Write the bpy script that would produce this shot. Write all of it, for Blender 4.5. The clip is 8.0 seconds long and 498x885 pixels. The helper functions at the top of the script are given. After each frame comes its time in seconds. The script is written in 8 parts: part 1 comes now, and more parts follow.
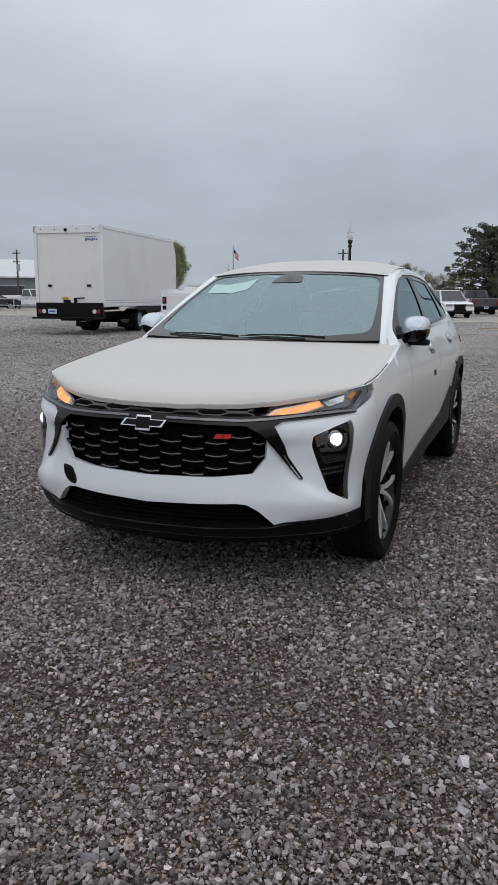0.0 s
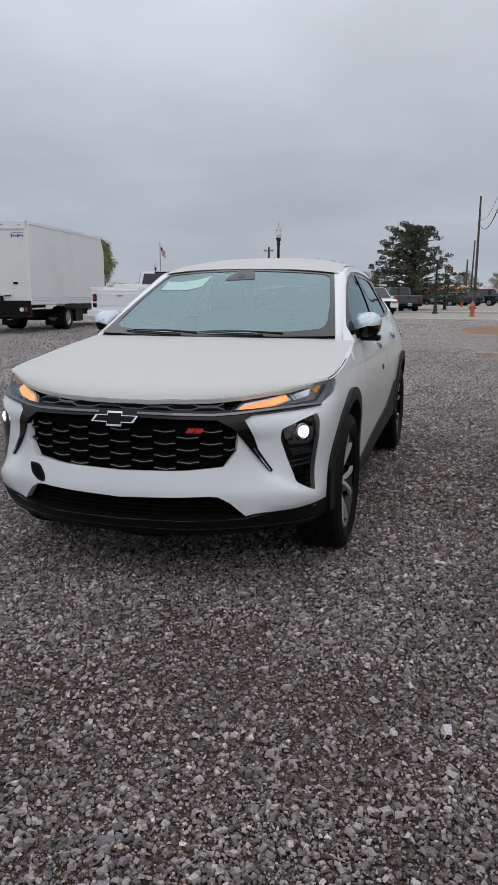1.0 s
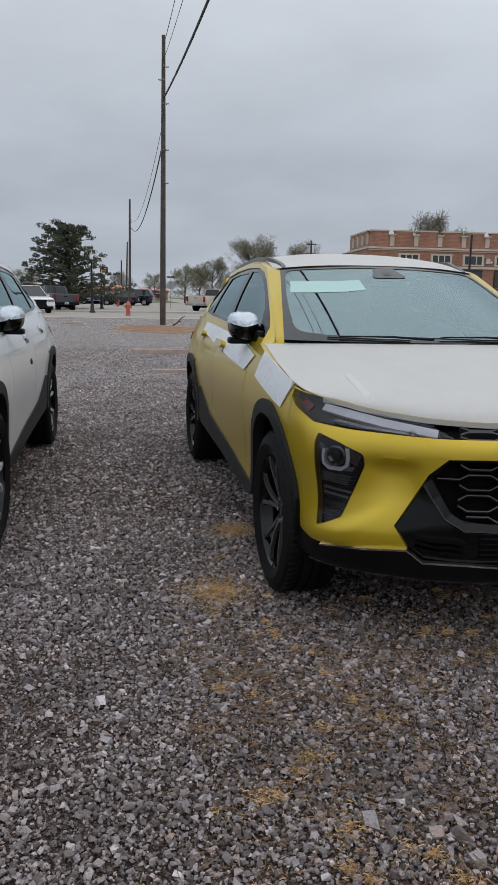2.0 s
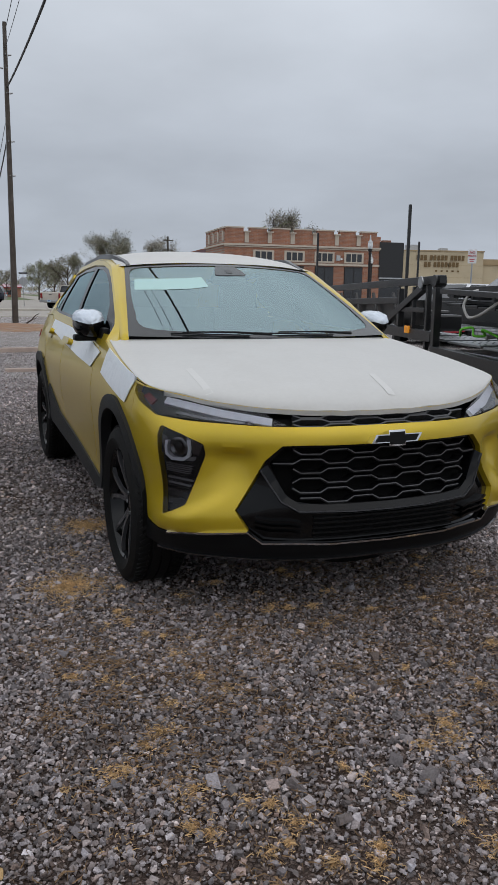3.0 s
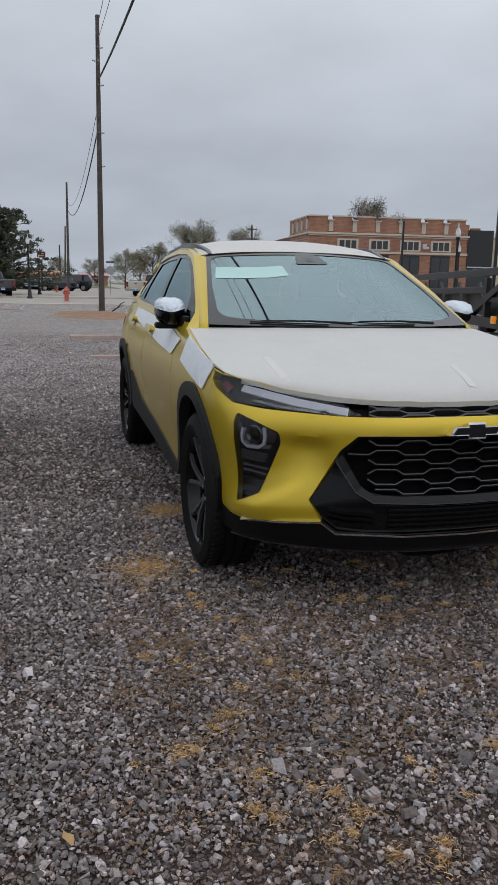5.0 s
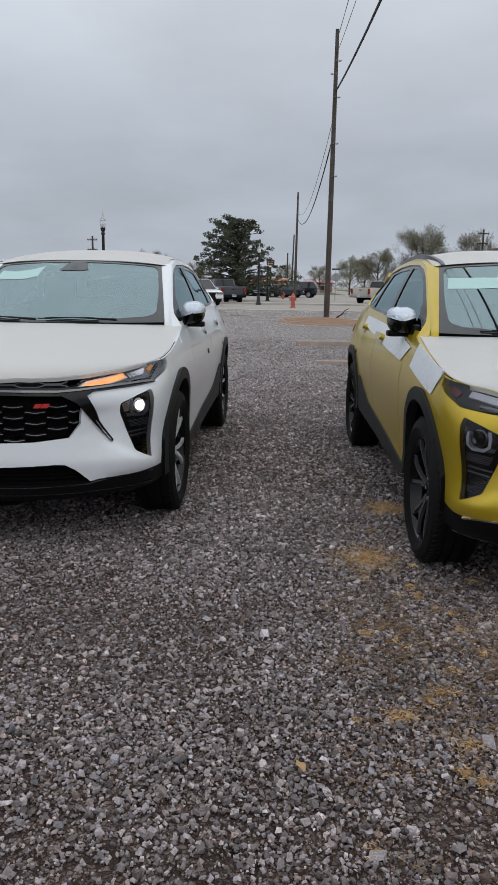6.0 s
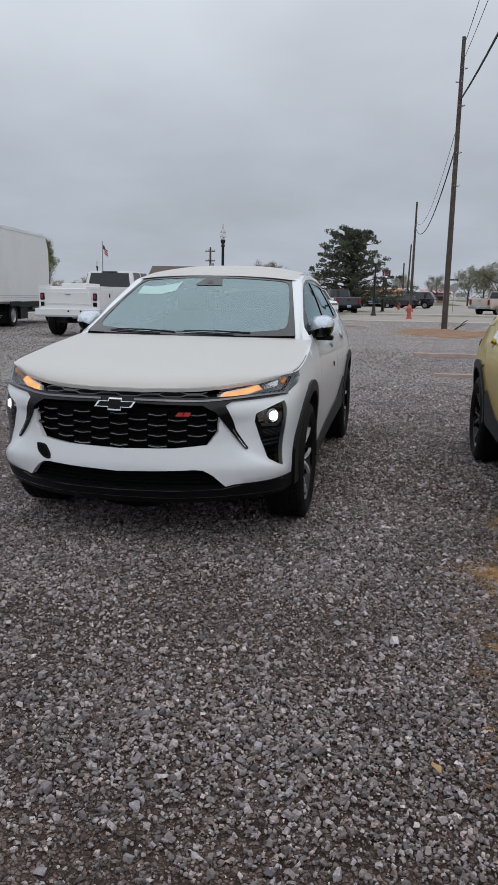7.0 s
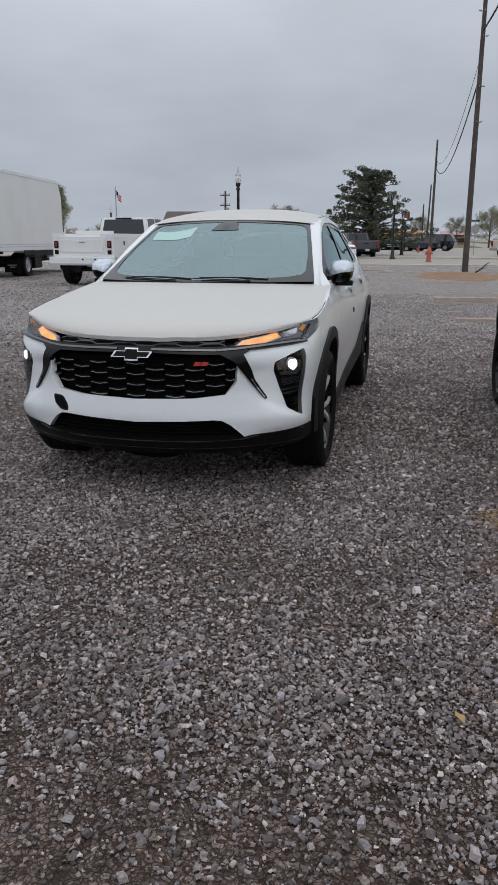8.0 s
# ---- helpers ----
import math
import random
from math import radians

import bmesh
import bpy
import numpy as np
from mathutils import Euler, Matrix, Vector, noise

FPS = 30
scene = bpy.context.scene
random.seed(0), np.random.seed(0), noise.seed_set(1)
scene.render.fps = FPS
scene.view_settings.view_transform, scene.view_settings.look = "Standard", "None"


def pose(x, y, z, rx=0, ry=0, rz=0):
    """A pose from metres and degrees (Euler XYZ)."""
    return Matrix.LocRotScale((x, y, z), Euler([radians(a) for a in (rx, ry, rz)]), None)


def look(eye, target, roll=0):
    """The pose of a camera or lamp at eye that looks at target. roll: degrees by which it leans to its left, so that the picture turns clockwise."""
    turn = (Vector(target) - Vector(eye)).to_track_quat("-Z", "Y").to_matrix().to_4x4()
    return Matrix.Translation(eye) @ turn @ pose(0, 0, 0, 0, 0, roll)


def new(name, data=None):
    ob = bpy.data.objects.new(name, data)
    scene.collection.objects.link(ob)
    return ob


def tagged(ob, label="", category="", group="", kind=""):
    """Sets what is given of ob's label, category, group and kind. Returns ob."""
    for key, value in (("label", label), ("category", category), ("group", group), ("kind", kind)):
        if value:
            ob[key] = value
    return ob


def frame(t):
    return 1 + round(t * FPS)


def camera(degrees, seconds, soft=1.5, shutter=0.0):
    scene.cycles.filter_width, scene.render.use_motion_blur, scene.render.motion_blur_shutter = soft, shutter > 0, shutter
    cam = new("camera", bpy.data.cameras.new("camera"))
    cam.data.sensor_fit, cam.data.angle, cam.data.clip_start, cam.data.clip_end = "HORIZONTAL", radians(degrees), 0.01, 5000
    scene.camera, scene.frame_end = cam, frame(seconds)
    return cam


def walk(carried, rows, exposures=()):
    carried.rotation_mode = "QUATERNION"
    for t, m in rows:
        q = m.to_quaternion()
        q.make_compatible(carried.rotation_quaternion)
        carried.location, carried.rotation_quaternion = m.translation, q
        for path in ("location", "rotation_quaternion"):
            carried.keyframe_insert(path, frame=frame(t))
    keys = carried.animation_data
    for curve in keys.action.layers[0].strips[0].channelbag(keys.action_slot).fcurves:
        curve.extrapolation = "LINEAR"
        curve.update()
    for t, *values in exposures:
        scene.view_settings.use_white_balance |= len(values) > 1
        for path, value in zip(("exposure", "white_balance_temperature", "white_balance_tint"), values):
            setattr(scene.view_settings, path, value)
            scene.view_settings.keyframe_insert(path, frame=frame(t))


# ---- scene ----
cam = camera(36.3, 8.0, soft=1.0)
PATH = [
    (0, (1.607, -3.691, 1.304), (0.877, -1.868, 0.926), 0.2),
    (0.5, (1.565, -3.754, 1.314), (0.881, -1.914, 0.931), 0.2),
    (1, (1.464, -3.827, 1.302), (0.912, -1.944, 0.918), 0.1),
    (1.5, (1.454, -3.863, 1.301), (1.149, -1.926, 0.911), 0.3),
    (1.6, (1.478, -3.88, 1.297), (1.294, -1.925, 0.915), -0.0),
    (1.8, (1.533, -3.87, 1.258), (1.594, -1.906, 0.882), 0.0),
    (2, (1.564, -3.904, 1.273), (1.864, -1.962, 0.896), 1.1),
    (3.3, (1.619, -4.048, 1.28), (2.281, -2.198, 0.906), 1.0),
    (3.5, (1.619, -4.048, 1.27), (2.298, -2.203, 0.902), 1.2),
    (4, (1.623, -4.05, 1.277), (2.322, -2.213, 0.904), 1.2),
    (4.2, (1.626, -4.047, 1.286), (2.315, -2.209, 0.906), 1.0),
    (5.3, (1.63, -4.061, 1.276), (1.905, -2.124, 0.86), 1.1),
    (5.5, (1.618, -4.134, 1.282), (1.768, -2.183, 0.87), 1.0),
    (6, (1.542, -4.335, 1.301), (1.426, -2.379, 0.897), 0.8),
    (6.5, (1.478, -4.459, 1.327), (1.186, -2.52, 0.935), 0.8),
    (7, (1.447, -4.489, 1.331), (1.047, -2.567, 0.948), 0.9),
    (7.5, (1.438, -4.474, 1.324), (0.981, -2.568, 0.925), 0.7),
    (8, (1.43, -4.442, 1.329), (0.992, -2.56, 0.812), 0.0),
]
walk(cam, [(t, look(eye, target, roll)) for t, eye, target, roll in PATH])

# ---- daylight: a closed, pale overcast sky ----
world = bpy.data.worlds.new("overcast")
scene.world = world
world.use_nodes = True
wn, wl = world.node_tree.nodes, world.node_tree.links
wn.clear()
SUN_EL, SUN_ROT = radians(52), radians(160)


def sky_tree():
    out = wn.new("ShaderNodeOutputWorld")
    bg = wn.new("ShaderNodeBackground")
    sky = wn.new("ShaderNodeTexSky")
    sky.sky_type, sky.sun_disc = "NISHITA", False
    sky.sun_elevation, sky.sun_rotation = SUN_EL, SUN_ROT
    sky.air_density, sky.dust_density = 1.0, 4.0
    dim = wn.new("ShaderNodeVectorMath")
    dim.operation = "SCALE"
    dim.inputs[3].default_value = 0.12
    wl.new(sky.outputs[0], dim.inputs[0])
    co = wn.new("ShaderNodeTexCoord")
    sep = wn.new("ShaderNodeSeparateXYZ")
    wl.new(co.outputs["Generated"], sep.inputs[0])
    grad = wn.new("ShaderNodeValToRGB")
    grad.color_ramp.elements[0].color = (0.450, 0.495, 0.565, 1)
    grad.color_ramp.elements[1].color = (1.02, 1.07, 1.14, 1)
    for pos, c in ((0.06, (0.441, 0.485, 0.555, 1)), (0.16, (0.450, 0.490, 0.555, 1)), (0.32, (0.614, 0.660, 0.728, 1)), (0.6, (0.96, 1.01, 1.08, 1))):
        e = grad.color_ramp.elements.new(pos)
        e.color = c
    wl.new(sep.outputs[2], grad.inputs[0])
    # the cloud deck, seen ever flatter towards the horizon
    flat = wn.new("ShaderNodeMath")
    flat.operation = "ADD"
    flat.inputs[1].default_value = 0.22
    wl.new(sep.outputs[2], flat.inputs[0])
    div = wn.new("ShaderNodeVectorMath")
    div.operation = "DIVIDE"
    wl.new(co.outputs["Generated"], div.inputs[0])
    comb = wn.new("ShaderNodeCombineXYZ")
    wl.new(flat.outputs[0], comb.inputs[0])
    wl.new(flat.outputs[0], comb.inputs[1])
    comb.inputs[2].default_value = 1
    wl.new(comb.outputs[0], div.inputs[1])
    n = wn.new("ShaderNodeTexNoise")
    n.inputs["Scale"].default_value, n.inputs["Detail"].default_value = 1.5, 5
    n.inputs["Roughness"].default_value = 0.5
    wl.new(div.outputs[0], n.inputs["Vector"])
    cl = wn.new("ShaderNodeMapRange")
    cl.inputs["From Min"].default_value, cl.inputs["From Max"].default_value = 0.3, 0.7
    cl.inputs["To Min"].default_value, cl.inputs["To Max"].default_value = 0.90, 1.10
    wl.new(n.outputs[0], cl.inputs[0])
    mul = wn.new("ShaderNodeVectorMath")
    mul.operation = "SCALE"
    wl.new(grad.outputs[0], mul.inputs[0])
    wl.new(cl.outputs[0], mul.inputs[3])
    mix = wn.new("ShaderNodeMix")
    mix.data_type = "RGBA"
    mix.inputs[0].default_value = 0.95
    wl.new(dim.outputs[0], mix.inputs[6])
    wl.new(mul.outputs[0], mix.inputs[7])
    wl.new(mix.outputs[2], bg.inputs[0])
    bg.inputs[1].default_value = 1.0
    wl.new(bg.outputs[0], out.inputs[0])


sky_tree()
sun_data = bpy.data.lights.new("sun", "SUN")
sun_data.energy, sun_data.angle, sun_data.color = 0.22, radians(60), (1.0, 0.97, 0.93)
sun = new("sun", sun_data)
sun.matrix_world = look((0, 0, 30), (-8, 14, 30 - 20))

# ---- materials ----
def mat(name, color, rough=0.5, metal=0.0, var=0.12, scale=6.0, fine=80.0, bump=0.0, bscale=120.0, coat=0.0, dirt=None, dirt_amt=0.0, spec=0.5, emit=0.0, island=0.0):
    """A surface with variation at two scales, optional dirt blotches and fine relief, in metres."""
    m = bpy.data.materials.new(name)
    m.use_nodes = True
    n, l = m.node_tree.nodes, m.node_tree.links
    b = n["Principled BSDF"]
    b.inputs["Roughness"].default_value = rough
    b.inputs["Metallic"].default_value = metal
    b.inputs["Coat Weight"].default_value = coat
    b.inputs["Coat Roughness"].default_value = 0.04
    b.inputs["Specular IOR Level"].default_value = spec
    co = n.new("ShaderNodeTexCoord")
    big, small = n.new("ShaderNodeTexNoise"), n.new("ShaderNodeTexNoise")
    for t, s in ((big, scale), (small, fine)):
        t.inputs["Scale"].default_value, t.inputs["Detail"].default_value = s, 4
        l.new(co.outputs["Object"], t.inputs["Vector"])
    add = n.new("ShaderNodeMath")
    add.operation = "ADD"
    l.new(big.outputs[0], add.inputs[0])
    l.new(small.outputs[0], add.inputs[1])
    rng = n.new("ShaderNodeMapRange")
    rng.inputs["From Min"].default_value, rng.inputs["From Max"].default_value = 0.6, 1.4
    rng.inputs["To Min"].default_value, rng.inputs["To Max"].default_value = 1 - var, 1 + var
    l.new(add.outputs[0], rng.inputs[0])
    sc = n.new("ShaderNodeVectorMath")
    sc.operation = "SCALE"
    sc.inputs[0].default_value = color[:3]
    l.new(rng.outputs[0], sc.inputs[3])
    last = sc.outputs[0]
    if island:
        geo = n.new("ShaderNodeNewGeometry")
        r2 = n.new("ShaderNodeMapRange")
        r2.inputs["To Min"].default_value, r2.inputs["To Max"].default_value = 1 - island, 1 + island
        l.new(geo.outputs["Random Per Island"], r2.inputs[0])
        s2 = n.new("ShaderNodeVectorMath")
        s2.operation = "SCALE"
        l.new(last, s2.inputs[0])
        l.new(r2.outputs[0], s2.inputs[3])
        last = s2.outputs[0]
    if dirt:
        d = n.new("ShaderNodeTexNoise")
        d.inputs["Scale"].default_value, d.inputs["Detail"].default_value, d.inputs["Roughness"].default_value = scale * 0.6, 6, 0.65
        l.new(co.outputs["Object"], d.inputs["Vector"])
        dr = n.new("ShaderNodeMapRange")
        dr.inputs["From Min"].default_value, dr.inputs["From Max"].default_value = 0.5, 0.72
        dr.inputs["To Max"].default_value = dirt_amt
        l.new(d.outputs[0], dr.inputs[0])
        mx = n.new("ShaderNodeMix")
        mx.data_type = "RGBA"
        l.new(dr.outputs[0], mx.inputs[0])
        l.new(last, mx.inputs[6])
        mx.inputs[7].default_value = (*dirt, 1)
        last = mx.outputs[2]
    l.new(last, b.inputs["Base Color"])
    if bump:
        t = n.new("ShaderNodeTexNoise")
        t.inputs["Scale"].default_value, t.inputs["Detail"].default_value = bscale, 5
        l.new(co.outputs["Object"], t.inputs["Vector"])
        bp = n.new("ShaderNodeBump")
        bp.inputs["Strength"].default_value, bp.inputs["Distance"].default_value = bump, 0.01
        l.new(t.outputs[0], bp.inputs["Height"])
        l.new(bp.outputs[0], b.inputs["Normal"])
    if emit:
        l.new(last, b.inputs["Emission Color"])
        b.inputs["Emission Strength"].default_value = emit
    return m


def glass_mat(name, tint, ior=1.9, clear=0.7, gloss=(0.75, 0.96, 1.0)):
    """A pane: what lies behind shows through the tint, the sky mirrors by Fresnel."""
    m = bpy.data.materials.new(name)
    m.use_nodes = True
    n, l = m.node_tree.nodes, m.node_tree.links
    n.clear()
    out, mix = n.new("ShaderNodeOutputMaterial"), n.new("ShaderNodeMixShader")
    tr, gl, fr = n.new("ShaderNodeBsdfTransparent"), n.new("ShaderNodeBsdfGlossy"), n.new("ShaderNodeFresnel")
    tr.inputs[0].default_value = (tint[0] * clear, tint[1] * clear, tint[2] * clear, 1)
    gl.inputs["Roughness"].default_value = 0.02
    gl.inputs["Color"].default_value = (*gloss, 1)
    fr.inputs[0].default_value = ior
    l.new(fr.outputs[0], mix.inputs[0])
    l.new(tr.outputs[0], mix.inputs[1])
    l.new(gl.outputs[0], mix.inputs[2])
    l.new(mix.outputs[0], out.inputs[0])
    return m


def gravel_mat(name, tone=1.0, warm=1.0, dirt=(0.23, 0.175, 0.145, 1), cells=(34, 75), dark_oval=None):
    """Crushed grey stone, cell by cell, over brown dirt, with trodden brown patches."""
    m = bpy.data.materials.new(name)
    m.use_nodes = True
    n, l = m.node_tree.nodes, m.node_tree.links
    b = n["Principled BSDF"]
    b.inputs["Roughness"].default_value = 0.9
    b.inputs["Specular IOR Level"].default_value = 0.25
    co = n.new("ShaderNodeTexCoord")
    warp = n.new("ShaderNodeTexNoise")
    warp.inputs["Scale"].default_value = 25
    l.new(co.outputs["Object"], warp.inputs["Vector"])
    wsc = n.new("ShaderNodeVectorMath")
    wsc.operation = "MULTIPLY_ADD"
    wsc.inputs[1].default_value = (0.03, 0.03, 0.03)
    l.new(warp.outputs["Color"], wsc.inputs[0])
    l.new(co.outputs["Object"], wsc.inputs[2])
    heights = []
    cols = []
    for s in cells:
        v = n.new("ShaderNodeTexVoronoi")
        v.inputs["Scale"].default_value = s
        l.new(wsc.outputs[0], v.inputs["Vector"])
        heights.append(v)
        sp = n.new("ShaderNodeSeparateColor")
        l.new(v.outputs["Color"], sp.inputs[0])
        cols.append(sp)
    ramp = n.new("ShaderNodeValToRGB")
    e = ramp.color_ramp.elements
    e[0].color, e[1].color = (0.085, 0.072, 0.064, 1), (0.80, 0.76, 0.735, 1)
    for pos, c in ((0.3, (0.18, 0.157, 0.145, 1)), (0.6, (0.38, 0.345, 0.328, 1)), (0.85, (0.58, 0.545, 0.525, 1))):
        k = e.new(pos)
        k.color = c
    mixv = n.new("ShaderNodeMix")
    mixv.inputs[0].default_value = 0.45
    l.new(cols[0].outputs[0], mixv.inputs[2])
    l.new(cols[1].outputs[1], mixv.inputs[3])
    l.new(mixv.outputs[0], ramp.inputs[0])
    patchn = n.new("ShaderNodeTexNoise")
    patchn.inputs["Scale"].default_value, patchn.inputs["Detail"].default_value, patchn.inputs["Roughness"].default_value = 0.55, 7, 0.62
    l.new(co.outputs["Object"], patchn.inputs["Vector"])
    pr = n.new("ShaderNodeMapRange")
    pr.inputs["From Min"].default_value, pr.inputs["From Max"].default_value = 0.50, 0.66
    pr.inputs["To Max"].default_value = 0.65
    l.new(patchn.outputs[0], pr.inputs[0])
    mx = n.new("ShaderNodeMix")
    mx.data_type = "RGBA"
    l.new(pr.outputs[0], mx.inputs[0])
    l.new(ramp.outputs[0], mx.inputs[6])
    mx.inputs[7].default_value = dirt
    # soil between the stones, its dark colour holding the crevice shade too
    ve = n.new("ShaderNodeTexVoronoi")
    ve.feature = "DISTANCE_TO_EDGE"
    ve.inputs["Scale"].default_value = cells[0]
    l.new(wsc.outputs[0], ve.inputs["Vector"])
    er = n.new("ShaderNodeMapRange")
    er.inputs["From Min"].default_value, er.inputs["From Max"].default_value = 0.02, 0.16
    l.new(ve.outputs["Distance"], er.inputs[0])
    gap = n.new("ShaderNodeMix")
    gap.data_type = "RGBA"
    l.new(er.outputs[0], gap.inputs[0])
    gap.inputs[6].default_value = (0.095, 0.073, 0.061, 1)
    l.new(mx.outputs[2], gap.inputs[7])
    clump = n.new("ShaderNodeTexNoise")
    clump.inputs["Scale"].default_value, clump.inputs["Detail"].default_value, clump.inputs["Roughness"].default_value = 16, 9, 0.8
    l.new(co.outputs["Object"], clump.inputs["Vector"])
    cr = n.new("ShaderNodeMapRange")
    cr.inputs["From Min"].default_value, cr.inputs["From Max"].default_value = 0.36, 0.64
    cr.inputs["To Min"].default_value, cr.inputs["To Max"].default_value = 0.45, 1.55
    l.new(clump.outputs[0], cr.inputs[0])
    lumped = n.new("ShaderNodeVectorMath")
    lumped.operation = "SCALE"
    l.new(gap.outputs[2], lumped.inputs[0])
    l.new(cr.outputs[0], lumped.inputs[3])
    tn = n.new("ShaderNodeVectorMath")
    tn.operation = "MULTIPLY"
    tn.inputs[1].default_value = (tone * warm, tone, tone / warm)
    l.new(lumped.outputs[0], tn.inputs[0])
    last = tn.outputs[0]
    if dark_oval:
        # a soft-edged oval, darker and browner than the rest of the lot
        cx, cy, rx, ry, dark = dark_oval
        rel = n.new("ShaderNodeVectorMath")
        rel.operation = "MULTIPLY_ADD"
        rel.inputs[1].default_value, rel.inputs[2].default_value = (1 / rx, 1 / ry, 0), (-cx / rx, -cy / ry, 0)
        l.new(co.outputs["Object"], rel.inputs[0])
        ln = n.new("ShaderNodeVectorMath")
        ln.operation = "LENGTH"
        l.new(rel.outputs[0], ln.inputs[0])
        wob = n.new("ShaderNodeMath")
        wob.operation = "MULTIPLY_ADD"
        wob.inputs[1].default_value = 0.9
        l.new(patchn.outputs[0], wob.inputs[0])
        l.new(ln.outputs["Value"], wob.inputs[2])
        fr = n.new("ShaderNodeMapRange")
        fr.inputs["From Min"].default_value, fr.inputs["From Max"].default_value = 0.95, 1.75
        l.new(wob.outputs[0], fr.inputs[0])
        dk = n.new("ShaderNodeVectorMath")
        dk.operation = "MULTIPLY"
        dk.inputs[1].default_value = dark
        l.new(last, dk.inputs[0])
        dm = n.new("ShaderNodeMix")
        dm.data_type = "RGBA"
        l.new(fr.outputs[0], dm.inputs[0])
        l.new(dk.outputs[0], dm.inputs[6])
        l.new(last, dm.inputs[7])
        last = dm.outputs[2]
    l.new(last, b.inputs["Base Color"])
    sub = n.new("ShaderNodeMath")
    sub.operation = "SUBTRACT"
    sub.inputs[0].default_value = 1.0
    l.new(heights[0].outputs["Distance"], sub.inputs[1])
    ad = n.new("ShaderNodeMath")
    ad.operation = "SUBTRACT"
    l.new(sub.outputs[0], ad.inputs[0])
    l.new(heights[1].outputs["Distance"], ad.inputs[1])
    bp = n.new("ShaderNodeBump")
    bp.inputs["Strength"].default_value, bp.inputs["Distance"].default_value = 0.7, 0.012
    l.new(ad.outputs[0], bp.inputs["Height"])
    l.new(bp.outputs[0], b.inputs["Normal"])
    return m


def stone_mat(name, tone=1.0, warm=1.0, pale=0.98):
    """Crushed limestone: each stone its own grey, some browner, a few pale, with a grainy broken face."""
    m = bpy.data.materials.new(name)
    m.use_nodes = True
    n, l = m.node_tree.nodes, m.node_tree.links
    b = n["Principled BSDF"]
    b.inputs["Roughness"].default_value = 0.78
    b.inputs["Specular IOR Level"].default_value = 0.4
    geo, co = n.new("ShaderNodeNewGeometry"), n.new("ShaderNodeTexCoord")
    ramp = n.new("ShaderNodeValToRGB")
    e = ramp.color_ramp.elements
    e[0].color, e[1].color = (0.060, 0.057, 0.056, 1), (0.44, 0.42, 0.405, 1)
    for pos, c in ((0.25, (0.100, 0.096, 0.094)), (0.60, (0.165, 0.160, 0.158)), (0.88, (0.245, 0.240, 0.240)), (pale, (0.32, 0.31, 0.305)), (pale + .012, (0.40, 0.385, 0.37))):
        k = e.new(pos)
        k.color = (*c, 1)
    l.new(geo.outputs["Random Per Island"], ramp.inputs[0])
    # a second draw per stone: grey-blue, plain, or brown with soil
    mul = n.new("ShaderNodeMath")
    mul.operation = "MULTIPLY"
    mul.inputs[1].default_value = 53.7
    l.new(geo.outputs["Random Per Island"], mul.inputs[0])
    fra = n.new("ShaderNodeMath")
    fra.operation = "FRACT"
    l.new(mul.outputs[0], fra.inputs[0])
    hue = n.new("ShaderNodeValToRGB")
    h = hue.color_ramp.elements
    h[0].color, h[1].color = (0.975, 1.0, 1.03, 1), (1.10, 0.88, 0.74, 1)
    for pos, c in ((0.35, (1.0, 1.0, 1.0, 1)), (0.80, (1.03, 1.0, 0.97, 1)), (0.96, (1.06, 0.97, 0.90, 1))):
        h.new(pos).color = c
    l.new(fra.outputs[0], hue.inputs[0])
    tint = n.new("ShaderNodeVectorMath")
    tint.operation = "MULTIPLY"
    l.new(ramp.outputs[0], tint.inputs[0])
    l.new(hue.outputs[0], tint.inputs[1])
    soil = n.new("ShaderNodeTexNoise")
    soil.inputs["Scale"].default_value, soil.inputs["Detail"].default_value = 1.7, 6
    l.new(co.outputs["Object"], soil.inputs["Vector"])
    t = n.new("ShaderNodeTexNoise")
    t.inputs["Scale"].default_value, t.inputs["Detail"].default_value, t.inputs["Roughness"].default_value = 160, 6, 0.65
    l.new(co.outputs["Object"], t.inputs["Vector"])
    r = n.new("ShaderNodeMapRange")
    r.inputs["From Min"].default_value, r.inputs["From Max"].default_value = 0.3, 0.7
    r.inputs["To Min"].default_value, r.inputs["To Max"].default_value = 0.62, 1.38
    l.new(t.outputs[0], r.inputs[0])
    r2 = n.new("ShaderNodeMapRange")
    r2.inputs["From Min"].default_value, r2.inputs["From Max"].default_value = 0.35, 0.65
    r2.inputs["To Min"].default_value, r2.inputs["To Max"].default_value = 1.16, 0.84
    l.new(soil.outputs[0], r2.inputs[0])
    both_ = n.new("ShaderNodeMath")
    both_.operation = "MULTIPLY"
    l.new(r.outputs[0], both_.inputs[0])
    l.new(r2.outputs[0], both_.inputs[1])
    sc = n.new("ShaderNodeVectorMath")
    sc.operation = "SCALE"
    l.new(tint.outputs[0], sc.inputs[0])
    l.new(both_.outputs[0], sc.inputs[3])
    tn = n.new("ShaderNodeVectorMath")
    tn.operation = "MULTIPLY"
    tn.inputs[1].default_value = (tone * warm, tone * .965, tone / warm * 1.04)
    l.new(sc.outputs[0], tn.inputs[0])
    l.new(tn.outputs[0], b.inputs["Base Color"])
    bp = n.new("ShaderNodeBump")
    bp.inputs["Strength"].default_value, bp.inputs["Distance"].default_value = 0.55, 0.004
    l.new(t.outputs[0], bp.inputs["Height"])
    l.new(bp.outputs[0], b.inputs["Normal"])
    return m


